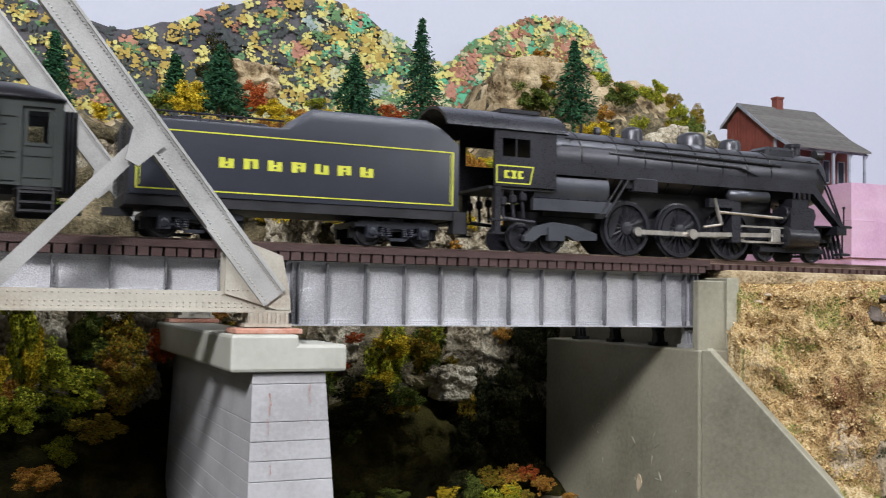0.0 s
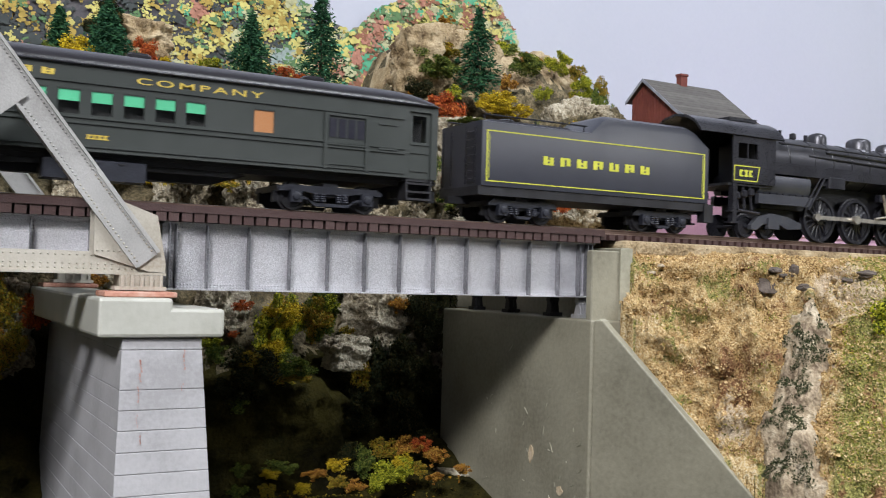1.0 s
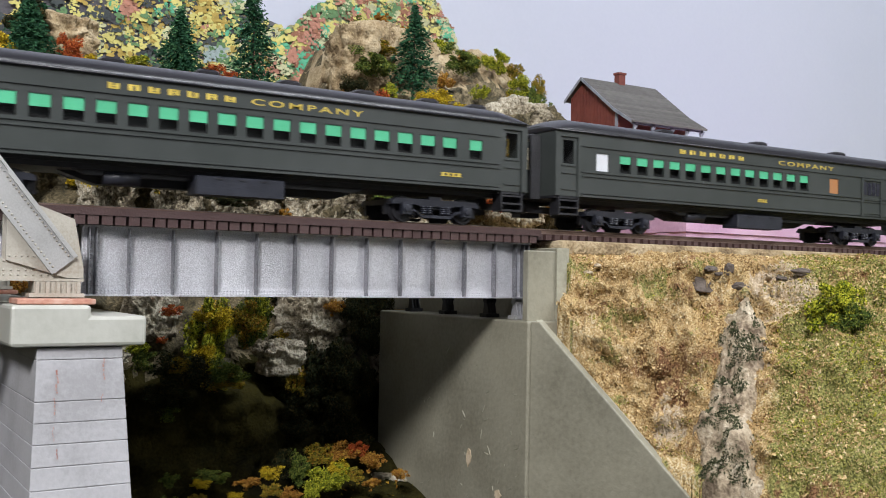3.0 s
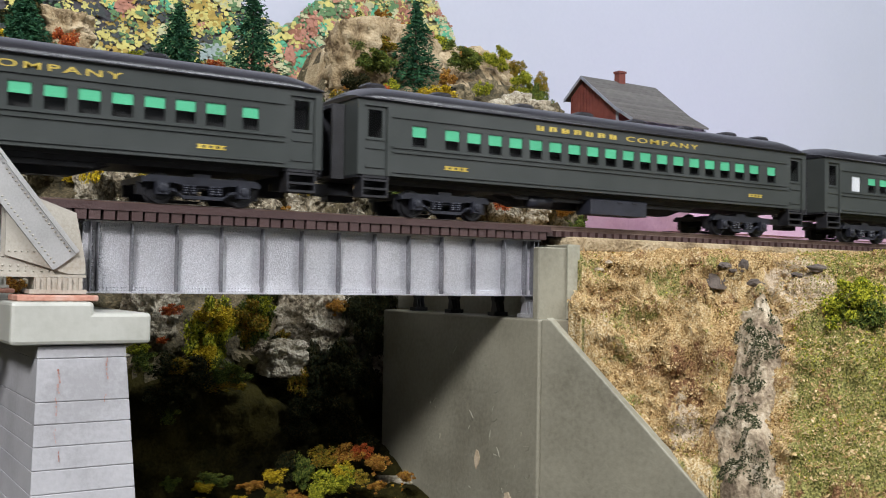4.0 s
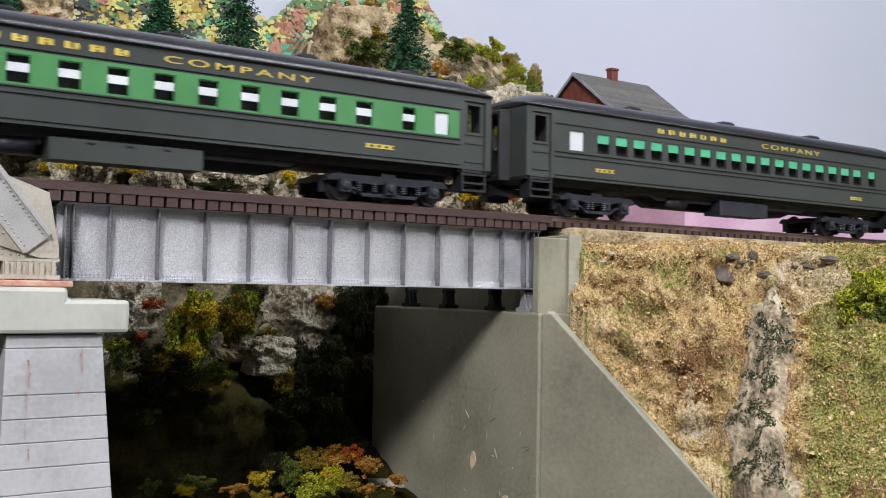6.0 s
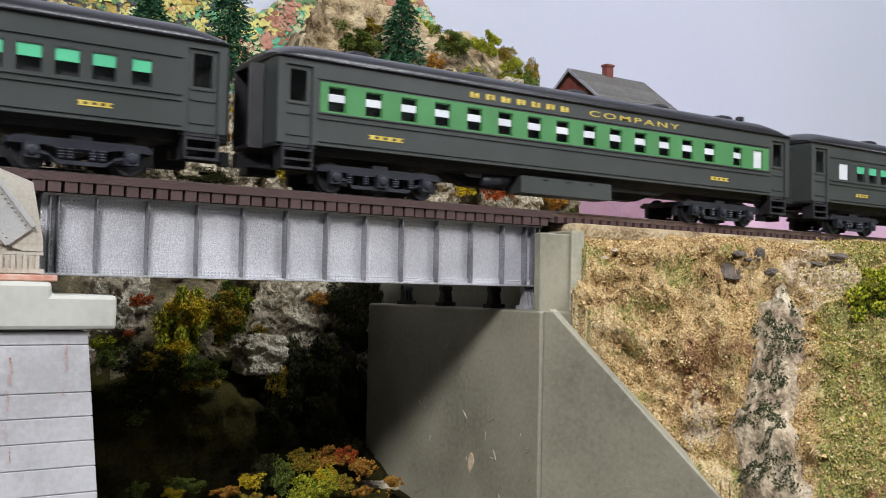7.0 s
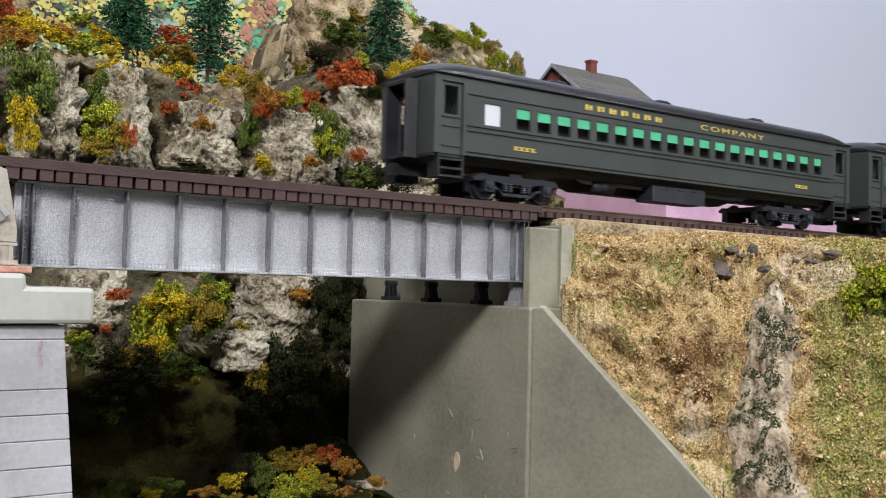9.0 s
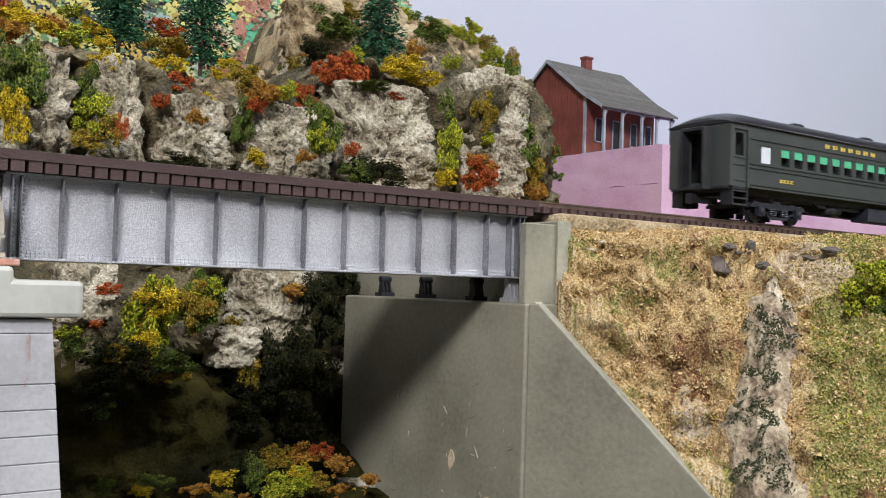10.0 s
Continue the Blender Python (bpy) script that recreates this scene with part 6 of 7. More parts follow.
        RODS.append(("crosshead", part("crosshead", bm, STEEL, lo, "dull steel crosshead"), s))
    # leading and trailing trucks
    for x, r in ((322, 0.0053), (350, 0.0053)):
        wheelset(lo, X(x), r, r, mat=BLACK)
    bm = bmesh.new()
    for s in (-1, 1):
        box(bm, X(317), X(355), *sorted((s * 0.0112, s * 0.0125)), 0.0042, 0.0064)
    part("leading_truck_frame", bm, BLACK, lo)
    bm = bmesh.new()
    for s in (-1, 1):
        extrude_poly(bm, [(X(195), 0.0060), (X(199), 0.0100), (X(208), 0.0122), (X(219), 0.0112), (X(229), 0.0082), (X(229), 0.0055), (X(219), 0.0050), (X(215), 0.0068), (X(203), 0.0068), (X(199), 0.0040), (X(195), 0.0040)], *sorted((s * 0.0118, s * 0.0142)))
        box(bm, X(205.5), X(213), *sorted((s * 0.0130, s * 0.0152)), 0.0046, 0.0098)
    part("trailing_truck_frame", bm, FIREBOX, lo, "graphite grey cast trailing truck frame")
    for x in (195.5, 209.5):
        wheelset(lo, X(x), 0.0056, 0.0056, mat=BLACK)
    return lo


make_locomotive()
# how far the train has run, in metres, by the second
TIMES = (0, 0.5, 1, 1.5, 2, 2.5, 4, 4.5, 5, 5.5, 7, 7.5, 8, 8.5, 9, 9.5, 10)
RUN = (0, 0.0935, 0.180, 0.264, 0.3515, 0.4432, 0.7022, 0.7862, 0.876, 0.9631, 1.2265, 1.308, 1.3925, 1.4795, 1.5635, 1.647, 1.7266)
PHASE = 0.35   # crank angle at the start


def travel(t):
    return float(np.interp(t, TIMES, RUN))


def motions():
    """The train runs along the track; its wheels roll and its rods swing."""
    every = [i / FPS for i in range(int(10 * FPS) + 1)]
    for ob, x in VEHICLES:
        walk(ob, [(t, pose(x + travel(t), TRACK, RAIL_Z)) for t in [0.25 * i for i in range(41)]])
    for ob, (x, y, z), r in SPIN:
        walk(ob, [(t, pose(x, y, z, 0, math.degrees(PHASE + travel(t) / r), 0)) for t in every])
    R, crank, long = 0.0116, 0.0042, 0.0465
    mid = (274 - 270) / 1000
    for kind, ob, s in RODS:
        rows = []
        for t in every:
            a = PHASE + travel(t) / R + (math.pi / 2 if s > 0 else 0)
            px, pz = mid + crank * math.cos(a), R - crank * math.sin(a)
            drop = math.asin((pz - R) / long)
            if kind == "side":
                m = pose(px, s * 0.0124, pz)
            elif kind == "main":
                m = pose(px, s * 0.0143, pz, 0, math.degrees(drop), 0)
            else:
                m = pose(px + long * math.cos(drop), s * 0.0137, R)
            rows.append((t, m))
        walk(ob, rows)


# ---- foliage ----
def leaves(centres, sizes, rng):
    """Small bent leaves of two faces each."""
    n = len(centres)
    u = rng.normal(size=(n, 3))
    u /= np.linalg.norm(u, axis=1, keepdims=True)
    w = np.cross(u, rng.normal(size=(n, 3)))
    w /= np.linalg.norm(w, axis=1, keepdims=True)
    k = np.cross(u, w)
    q = sizes[:, None]
    v = np.stack([centres - u * q, centres + w * q * 0.75 + k * q * 0.3, centres + u * q, centres - w * q * 0.75 + k * q * 0.3], 1).reshape(-1, 3)
    base = np.arange(n)[:, None] * 4
    return v, np.concatenate([base + np.array((0, 1, 2)), base + np.array((0, 2, 3))])


def clump_mesh(kind, seed, count, fine):
    """A clump of ground foam of radius 1 cm: many small leaves in uneven lumps, with gaps between them."""
    rng = np.random.default_rng(seed)
    lumps = rng.normal(size=(26, 3))
    lumps /= np.linalg.norm(lumps, axis=1, keepdims=True)
    lumps *= rng.uniform(0.3, 0.9, (26, 1))
    size = rng.uniform(0.14, 0.36, 26)
    pick = rng.integers(0, 26, count)
    d = rng.normal(size=(count, 3))
    d /= np.linalg.norm(d, axis=1, keepdims=True)
    c = lumps[pick] + d * (size[pick] * rng.uniform(0.35, 1.08, count))[:, None]
    v, f = leaves(c * 0.01, rng.uniform(0.0004, 0.0010, count) * fine, rng)
    me = bpy.data.meshes.new(kind + "_clump")
    me.from_pydata(v.tolist(), [], f.tolist())
    me.materials.append(LEAF[kind])
    return me


KINDS = ("yellow", "lime", "green", "dark", "red", "orange", "mixed")
CLUMPS = {k: [clump_mesh(k, 10 * i + j, 2400, 0.85) for j in range(3)] for i, k in enumerate(KINDS)}
WIDE = {k: [clump_mesh(k, 300 + 10 * i + j, 6500, 0.62) for j in range(2)] for i, k in enumerate(KINDS)}
LOOK = {"yellow": "bright yellow", "lime": "yellow-green", "green": "olive green", "dark": "dark green", "red": "rust-red", "orange": "orange-brown", "mixed": "mixed autumn"}
BUSH_RNG = random.Random(21)


def bush(kind, x, y, z, rx, rz):
    """A clump at a place; half width and half height in millimetres."""
    ob = new("bush", BUSH_RNG.choice(WIDE[kind] if rx + rz > 17 else CLUMPS[kind]))
    r = (rx + rz) / 2
    ob.matrix_basis = pose(x, y, z, BUSH_RNG.uniform(-12, 12), BUSH_RNG.uniform(-12, 12), BUSH_RNG.uniform(-40, 40)) @ Matrix.Diagonal((rx / 10, min(rx, r, 9) / 10, rz / 10, 1))
    return tagged(ob, LOOK[kind] + " foam foliage bush on the rocks", "bush", "bushes")


def conifer(x, y, z, height, width, seed, light=False):
    tree = empty("pine_tree", (x, y, z), "dark green model conifer on the hillside", "tree", "conifers")
    rng = np.random.default_rng(seed)
    bm = bmesh.new()
    rod(bm, (0, 0, -0.004), (0, 0, height * 0.95), 0.0011, 0.0003, 8)
    part("trunk", bm, BARK, tree)
    cs, ds = [], []
    levels = 24
    for k in range(levels):
        u = k / (levels - 1)
        h = height * (0.08 + 0.88 * u)
        reach = width * (1 - u) ** 0.9 * (0.8 if k % 3 == 1 else 1.08) * rng.uniform(0.8, 1.12) + 0.0009
        for b in range(int(26 - 14 * u)):
            a = rng.uniform(0, 2 * math.pi)
            length = reach * rng.uniform(0.7, 1.1)
            for s in np.linspace(0.15, 1, 11):
                cs.append((math.cos(a) * length * s + rng.normal(0, 0.0006), math.sin(a) * length * s + rng.normal(0, 0.0006), h - 0.35 * length * s * s + rng.normal(0, 0.0007)))
                ds.append((math.cos(a + rng.normal(0, 0.7)), math.sin(a + rng.normal(0, 0.7)), rng.uniform(-0.5, 0.2)))
    v, f = flakes(np.array(cs), rng.uniform(0.0011, 0.0021, len(cs)), rng, np.array(ds) * 0.75)
    crown = from_arrays("crown", v.tolist(), f.tolist(), LEAF["conifer"])
    crown.parent = tree
    return tree


for i, (x, y, z, h, w) in enumerate([(0.2345, 0.55, 0.198, 0.077, 0.0195), (0.1925, 0.55, 0.203, 0.044, 0.0215), (0.3365, 0.542, 0.206, 0.066, 0.0265), (0.118, 0.57, 0.210, 0.038, 0.019), (0.094, 0.575, 0.212, 0.028, 0.009), (0.13, 0.60, 0.215, 0.036, 0.013), (0.03, 0.57, 0.2, 0.045, 0.013), (-0.06, 0.56, 0.2, 0.05, 0.014)]):
    conifer(x, y, z, h, w, 40 + i)

bush("green", 0.132, 0.485, 0.170, 12.1, 18.7)
bush("yellow", 0.128, 0.475, 0.154, 6.7, 9.0)
bush("yellow", 0.130, 0.473, 0.145, 5.0, 9.0)
bush("orange", 0.131, 0.498, 0.190, 10.7, 6.4)
bush("yellow", 0.142, 0.503, 0.194, 10.9, 4.9)
bush("lime", 0.159, 0.508, 0.194, 9.3, 6.0)
bush("yellow", 0.174, 0.513, 0.194, 5.7, 5.1)
bush("green", 0.162, 0.490, 0.170, 7.8, 12.8)
bush("lime", 0.160, 0.477, 0.155, 8.6, 10.8)
bush("mixed", 0.165, 0.475, 0.150, 6.2, 9.2)
bush("red", 0.169, 0.474, 0.152, 4.1, 7.7)
bush("mixed", 0.156, 0.474, 0.144, 8.5, 5.5)
bush("mixed", 0.202, 0.508, 0.195, 13.4, 5.5)
bush("yellow", 0.200, 0.501, 0.185, 9.4, 6.1)
bush("red", 0.200, 0.493, 0.177, 8.1, 5.3)
bush("red", 0.189, 0.482, 0.166, 5.0, 3.5)
bush("yellow", 0.221, 0.496, 0.184, 5.3, 3.4)
bush("yellow", 0.234, 0.513, 0.193, 5.9, 4.3)
bush("dark", 0.195, 0.472, 0.139, 13.9, 4.4)
bush("mixed", 0.236, 0.496, 0.184, 9.5, 7.6)
bush("orange", 0.237, 0.480, 0.176, 10.4, 7.3)
bush("red", 0.231, 0.478, 0.170, 5.5, 4.9)
bush("lime", 0.246, 0.475, 0.178, 4.8, 5.7)
bush("green", 0.227, 0.482, 0.162, 5.5, 13.2)
bush("orange", 0.198, 0.463, 0.158, 5.5, 4.9)
bush("green", 0.259, 0.467, 0.162, 9.5, 15.9)
bush("lime", 0.255, 0.463, 0.157, 5.4, 8.5)
bush("lime", 0.262, 0.463, 0.152, 3.3, 4.3)
bush("orange", 0.250, 0.464, 0.147, 5.8, 4.2)
bush("red", 0.274, 0.498, 0.196, 5.2, 5.7)
bush("red", 0.290, 0.495, 0.197, 16.9, 12.3)
bush("red", 0.278, 0.493, 0.192, 7.1, 6.4)
bush("yellow", 0.323, 0.493, 0.202, 13.7, 7.5)
bush("yellow", 0.316, 0.498, 0.203, 6.2, 5.3)
bush("yellow", 0.336, 0.493, 0.198, 9.3, 5.7)
bush("green", 0.294, 0.480, 0.187, 18.9, 3.2)
bush("red", 0.271, 0.459, 0.152, 4.7, 4.3)
bush("dark", 0.282, 0.460, 0.142, 15.5, 8.7)
bush("green", 0.273, 0.460, 0.142, 9.1, 5.9)
bush("red", 0.296, 0.462, 0.180, 6.1, 1.7)
bush("green", 0.337, 0.477, 0.182, 5.3, 10.3)
bush("lime", 0.338, 0.475, 0.160, 7.3, 17.6)
bush("yellow", 0.336, 0.474, 0.145, 6.0, 6.5)
bush("red", 0.360, 0.477, 0.149, 13.3, 10.5)
bush("orange", 0.362, 0.479, 0.156, 10.1, 7.6)
bush("mixed", 0.371, 0.487, 0.185, 7.8, 12.5)
bush("green", 0.400, 0.508, 0.207, 11.1, 17.5)
bush("lime", 0.400, 0.518, 0.223, 8.5, 9.3)
bush("mixed", 0.422, 0.528, 0.226, 7.8, 9.7)
bush("green", 0.401, 0.490, 0.173, 9.8, 18.1)
bush("mixed", 0.412, 0.493, 0.161, 9.1, 14.7)
bush("red", 0.431, 0.500, 0.172, 3.7, 4.2)
bush("orange", 0.414, 0.493, 0.147, 10.0, 9.0)
bush("lime", 0.397, 0.538, 0.243, 9.7, 8.7)
bush("mixed", 0.411, 0.538, 0.237, 7.8, 7.1)
bush("green", 0.368, 0.538, 0.240, 14.1, 9.3)
bush("orange", 0.348, 0.523, 0.222, 6.7, 7.3)
bush("lime", 0.368, 0.515, 0.216, 5.9, 6.5)
bush("green", 0.299, 0.528, 0.228, 18.2, 8.6)
bush("dark", 0.282, 0.515, 0.208, 11.6, 8.2)
bush("mixed", 0.313, 0.548, 0.243, 17.3, 5.7)
bush("lime", 0.182, 0.461, 0.075, 18.3, 18.6)
bush("yellow", 0.182, 0.459, 0.083, 13.9, 8.4)
bush("yellow", 0.176, 0.457, 0.066, 10.5, 8.3)
bush("green", 0.203, 0.463, 0.082, 12.2, 15.3)
bush("mixed", 0.200, 0.459, 0.080, 9.4, 12.1)
bush("lime", 0.203, 0.457, 0.087, 7.4, 5.4)
bush("red", 0.160, 0.453, 0.086, 6.4, 3.5)
bush("red", 0.156, 0.451, 0.073, 2.9, 2.0)
bush("green", 0.148, 0.452, 0.064, 7.0, 5.7)
bush("lime", 0.146, 0.451, 0.069, 5.7, 3.4)
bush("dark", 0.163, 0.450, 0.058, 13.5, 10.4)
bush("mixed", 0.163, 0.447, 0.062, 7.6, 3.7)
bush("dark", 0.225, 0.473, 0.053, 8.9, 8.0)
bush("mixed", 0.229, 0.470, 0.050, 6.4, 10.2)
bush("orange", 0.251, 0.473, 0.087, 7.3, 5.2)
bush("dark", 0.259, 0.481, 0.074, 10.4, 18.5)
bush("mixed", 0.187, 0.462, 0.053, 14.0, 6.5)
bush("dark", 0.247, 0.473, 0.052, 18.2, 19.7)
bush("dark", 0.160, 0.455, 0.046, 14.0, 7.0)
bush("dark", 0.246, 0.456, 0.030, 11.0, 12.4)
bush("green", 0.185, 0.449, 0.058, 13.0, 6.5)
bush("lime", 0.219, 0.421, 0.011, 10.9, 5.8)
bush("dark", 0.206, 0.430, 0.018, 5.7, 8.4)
bush("lime", 0.228, 0.419, 0.013, 7.0, 6.0)
bush("orange", 0.237, 0.431, 0.021, 10.7, 5.4)
bush("mixed", 0.225, 0.433, 0.019, 8.6, 6.6)
bush("orange", 0.186, 0.421, 0.013, 7.5, 3.4)
bush("yellow", 0.165, 0.421, 0.014, 5.5, 2.7)
bush("orange", 0.242, 0.413, 0.009, 5.9, 3.5)
bush("green", 0.172, 0.427, 0.016, 8.7, 3.6)
bush("green", 0.153, 0.425, 0.016, 4.6, 3.6)
bush("dark", 0.250, 0.440, 0.022, 6.9, 5.6)
bush("yellow", 0.198, 0.425, 0.015, 6.3, 4.0)
for k, x, y, z, a, b in (("lime", 0.222, 0.416, 0.010, 8, 6), ("yellow", 0.229, 0.420, 0.015, 6, 5), ("lime", 0.213, 0.415, 0.008, 6, 5), ("orange", 0.203, 0.414, 0.008, 6, 4), ("mixed", 0.195, 0.418, 0.009, 6, 4), ("yellow", 0.178, 0.415, 0.008, 5, 3.5),
                         ("orange", 0.248, 0.424, 0.017, 7, 6), ("red", 0.243, 0.430, 0.022, 6, 5), ("green", 0.212, 0.428, 0.016, 6, 9), ("mixed", 0.162, 0.416, 0.008, 5, 4), ("green", 0.150, 0.418, 0.008, 5, 4), ("orange", 0.256, 0.412, 0.012, 5, 4), ("mixed", 0.236, 0.418, 0.012, 5, 4)):
    bush(k, x, y, z, a, b)
bush("lime", 0.015, 0.463, 0.085, 10.3, 23.1)
bush("yellow", 0.020, 0.460, 0.076, 7.3, 16.4)
bush("green", 0.044, 0.465, 0.087, 11.8, 13.3)
bush("mixed", 0.056, 0.461, 0.084, 13.2, 14.9)
bush("orange", 0.053, 0.459, 0.073, 11.0, 8.2)
bush("red", 0.073, 0.463, 0.082, 7.4, 9.4)
bush("orange", 0.010, 0.457, 0.062, 10.9, 8.2)
bush("lime", 0.034, 0.455, 0.064, 18.1, 11.4)
bush("mixed", 0.055, 0.456, 0.063, 14.8, 11.3)
bush("lime", 0.014, 0.450, 0.056, 12.0, 10.0)
bush("mixed", 0.047, 0.450, 0.048, 13.0, 7.0)
bush("yellow", 0.004, 0.452, 0.070, 9.0, 10.0)
bush("lime", 0.028, 0.452, 0.078, 8.0, 9.0)
bush("mixed", 0.062, 0.452, 0.070, 9.0, 10.0)
bush("orange", 0.021, 0.430, 0.032, 12.1, 5.6)
bush("yellow", 0.100, 0.563, 0.213, 15.6, 10.8)
bush("red", 0.138, 0.568, 0.219, 8.5, 10.2)
bush("yellow", 0.147, 0.563, 0.212, 13.1, 7.6)
bush("lime", 0.173, 0.563, 0.218, 7.6, 4.3)
bush("dark", 0.121, 0.593, 0.240, 13.7, 17.7)
bush("orange", 0.162, 0.553, 0.208, 11.6, 5.8)
bush("red", 0.212, 0.543, 0.213, 10.3, 5.1)
bush("yellow", 0.178, 0.543, 0.207, 9.2, 4.1)
bush("green", 0.086, 0.563, 0.211, 9.2, 8.3)
bush("yellow", 0.054, 0.563, 0.202, 7.3, 5.7)

# scrub on the flank of the upper hill
for k, x, y, z, a, b in (("mixed", 0.30, 0.57, 0.232, 9, 9), ("green", 0.298, 0.55, 0.218, 9, 8), ("dark", 0.31, 0.56, 0.218, 9, 9), ("orange", 0.288, 0.54, 0.208, 8, 6), ("lime", 0.318, 0.585, 0.252, 8, 8), ("green", 0.33, 0.60, 0.268, 9, 7), ("orange", 0.345, 0.60, 0.275, 8, 6), ("green", 0.312, 0.575, 0.245, 8, 9)):
    bush(k, x, y, z, a, b)
# near-black scrub added to stand in for shade in the cleft beside the abutment
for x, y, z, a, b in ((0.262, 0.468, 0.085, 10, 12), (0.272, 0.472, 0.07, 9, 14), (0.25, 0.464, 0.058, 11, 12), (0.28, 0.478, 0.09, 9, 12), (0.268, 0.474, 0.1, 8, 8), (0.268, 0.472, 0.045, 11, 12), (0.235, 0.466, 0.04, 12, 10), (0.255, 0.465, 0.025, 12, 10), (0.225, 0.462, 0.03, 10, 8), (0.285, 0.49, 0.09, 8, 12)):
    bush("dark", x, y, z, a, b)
# clumps spread over the rest of the hill
sites = [v.co for v in hillside.data.vertices]
for band, kinds, count, lo, hi in ((lambda p: 0.29 < p.x < 0.475 and p.z > 0.205, ("orange", "lime", "green", "mixed", "yellow", "green", "lime"), 62, 5.0, 10.5),
                                   (lambda p: p.x > 0.37 and 0.11 < p.z <= 0.205, ("mixed", "green", "lime", "orange", "green"), 22, 4.5, 9.0),
                                   (lambda p: -0.25 < p.x < 0.29 and p.z > 0.17, ("orange", "yellow", "green", "mixed", "red", "dark"), 36, 5.0, 9.5),
                                   (lambda p: -0.25 < p.x < 0.12 and 0.03 < p.z <= 0.17, ("green", "lime", "mixed", "dark", "orange"), 24, 6.0, 11.0),
                                   (lambda p: 0.1 < p.x < 0.30 and 0.035 < p.z <= 0.07, ("dark", "dark", "green", "mixed"), 16, 4.0, 7.0),
                                   (lambda p: 0.1 < p.x < 0.37 and 0.085 < p.z <= 0.16, ("mixed", "green", "green", "lime", "orange", "yellow", "dark"), 46, 3.5, 6.5)):
    ok = [p for p in sites if band(p)]
    for p in BUSH_RNG.sample(ok, min(count, len(ok))):
        r = BUSH_RNG.uniform(lo, hi)
        bush(BUSH_RNG.choice(kinds), p.x, p.y - 0.003, p.z + 0.001, r, r * BUSH_RNG.uniform(0.65, 1.05))


# ---- ground cover ----
def cover(name, label, count, mat, lo, hi, keep, seed, stretch=False, area=(0.274, 0.43, 0.19, 0.3425)):
    rng = np.random.default_rng(seed)
    cs, out = [], 0
    while len(cs) < count and out < count * 8:
        out += 1
        x, y = rng.uniform(area[0], area[1]), rng.uniform(area[2], area[3])
        if not keep(x, y, rng.uniform()):
            continue
        px, py, z = ground_point(x, y)
        if area[0] > 0.2 and z < 0.014 and x > 0.27:
            continue
        cs.append((px - rng.uniform(0, 0.0004), py - rng.uniform(0, 0.0004), z + rng.uniform(-0.0002, 0.0005)))
    n = len(cs)
    v, f = flakes(np.array(cs), rng.uniform(lo, hi, n), rng, rng.normal(size=(n, 3)) * 0.9 if stretch else None)
    return tagged(from_arrays(name, v.tolist(), f.tolist(), mat), label, "ground cover", kind="stuff")


def off_wall(x, y):
    return x > 0.272 + 0.014 * (0.336 - y) / 0.048 + 0.0065 and (y < 0.336 or x > 0.294)


def grassy(x, y):
    w = strip_side(x, y)
    return max(0.85 * smooth(-0.008, -0.02, w), 0.5 * smooth(0.12, 0.4, fnoise(x, y, 1.3 * ground_height(x, y) + 2, 75, 4)) * smooth(0.002, 0.01, w))


cover("soil_crumbs", "ochre and brown soil crumbs on the embankment", 62000, CRUMB, 0.0002, 0.0006, lambda x, y, r: off_wall(x, y) and not (abs(strip_side(x, y)) < 0.008 and r < 0.9) and not (strip_side(x, y) < -0.016 and r < 0.35), 61)
cover("soil_clods", "ochre clods of soil on the embankment", 5200, CRUMB, 0.0005, 0.0011, lambda x, y, r: off_wall(x, y) and abs(strip_side(x, y)) > 0.007 and fnoise(x, y, 5, 55, 2) > -0.05, 70)
cover("soil_fibres", "short straw fibres in the soil", 900, CRUMB, 0.0006, 0.0013, lambda x, y, r: off_wall(x, y) and r < smooth(0.32, 0.295, x), 62, True)
cover("grass_flock", "olive green grass flock on the embankment", 30000, LEAF["grass"], 0.00025, 0.00065, lambda x, y, r: off_wall(x, y) and r < grassy(x, y), 63)
cover("green_flock", "green moss flock in patches on the soil", 9000, LEAF["lime"], 0.00022, 0.0006, lambda x, y, r: off_wall(x, y) and r < grassy(x, y) * smooth(-0.1, 0.25, fnoise(x, y, 9, 45, 2)), 64)
# near-black leaves put the bridge's shade into the floor's colour
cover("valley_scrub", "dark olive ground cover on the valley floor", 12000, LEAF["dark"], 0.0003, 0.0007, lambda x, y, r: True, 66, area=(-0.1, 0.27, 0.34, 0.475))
cover("valley_litter", "ochre leaf litter on the valley floor", 1500, LEAF["mixed"], 0.0005, 0.0011, lambda x, y, r: y > 0.42, 67, area=(-0.05, 0.29, 0.40, 0.46))
cover("roadbed_gravel", "pale gravel along the track shoulder", 3500, CRUMB, 0.0003, 0.0008, lambda x, y, r: y > 0.328, 68, area=(0.294, 0.5, 0.328, 0.346))


def chip(at, size, seed, mat, label, turn=0, tip=0):
    r = random.Random(seed)
    bm = bmesh.new()
    bmesh.ops.create_icosphere(bm, subdivisions=3, radius=1)
    for q in bm.verts:
        k = 1 + 0.35 * noise.noise(q.co * 1.7 + Vector((seed, 0, 0))) + 0.15 * noise.noise(q.co * 5 + Vector((0, seed, 0)))
        q.co = Vector((q.co.x * size[0], q.co.y * size[1], q.co.z * size[2])) * k
    ob = finish("stone", bm, mat)
    ob.matrix_world = pose(*at, tip, 0, turn)
    return tagged(ob, label, "stone", "stones on the embankment")


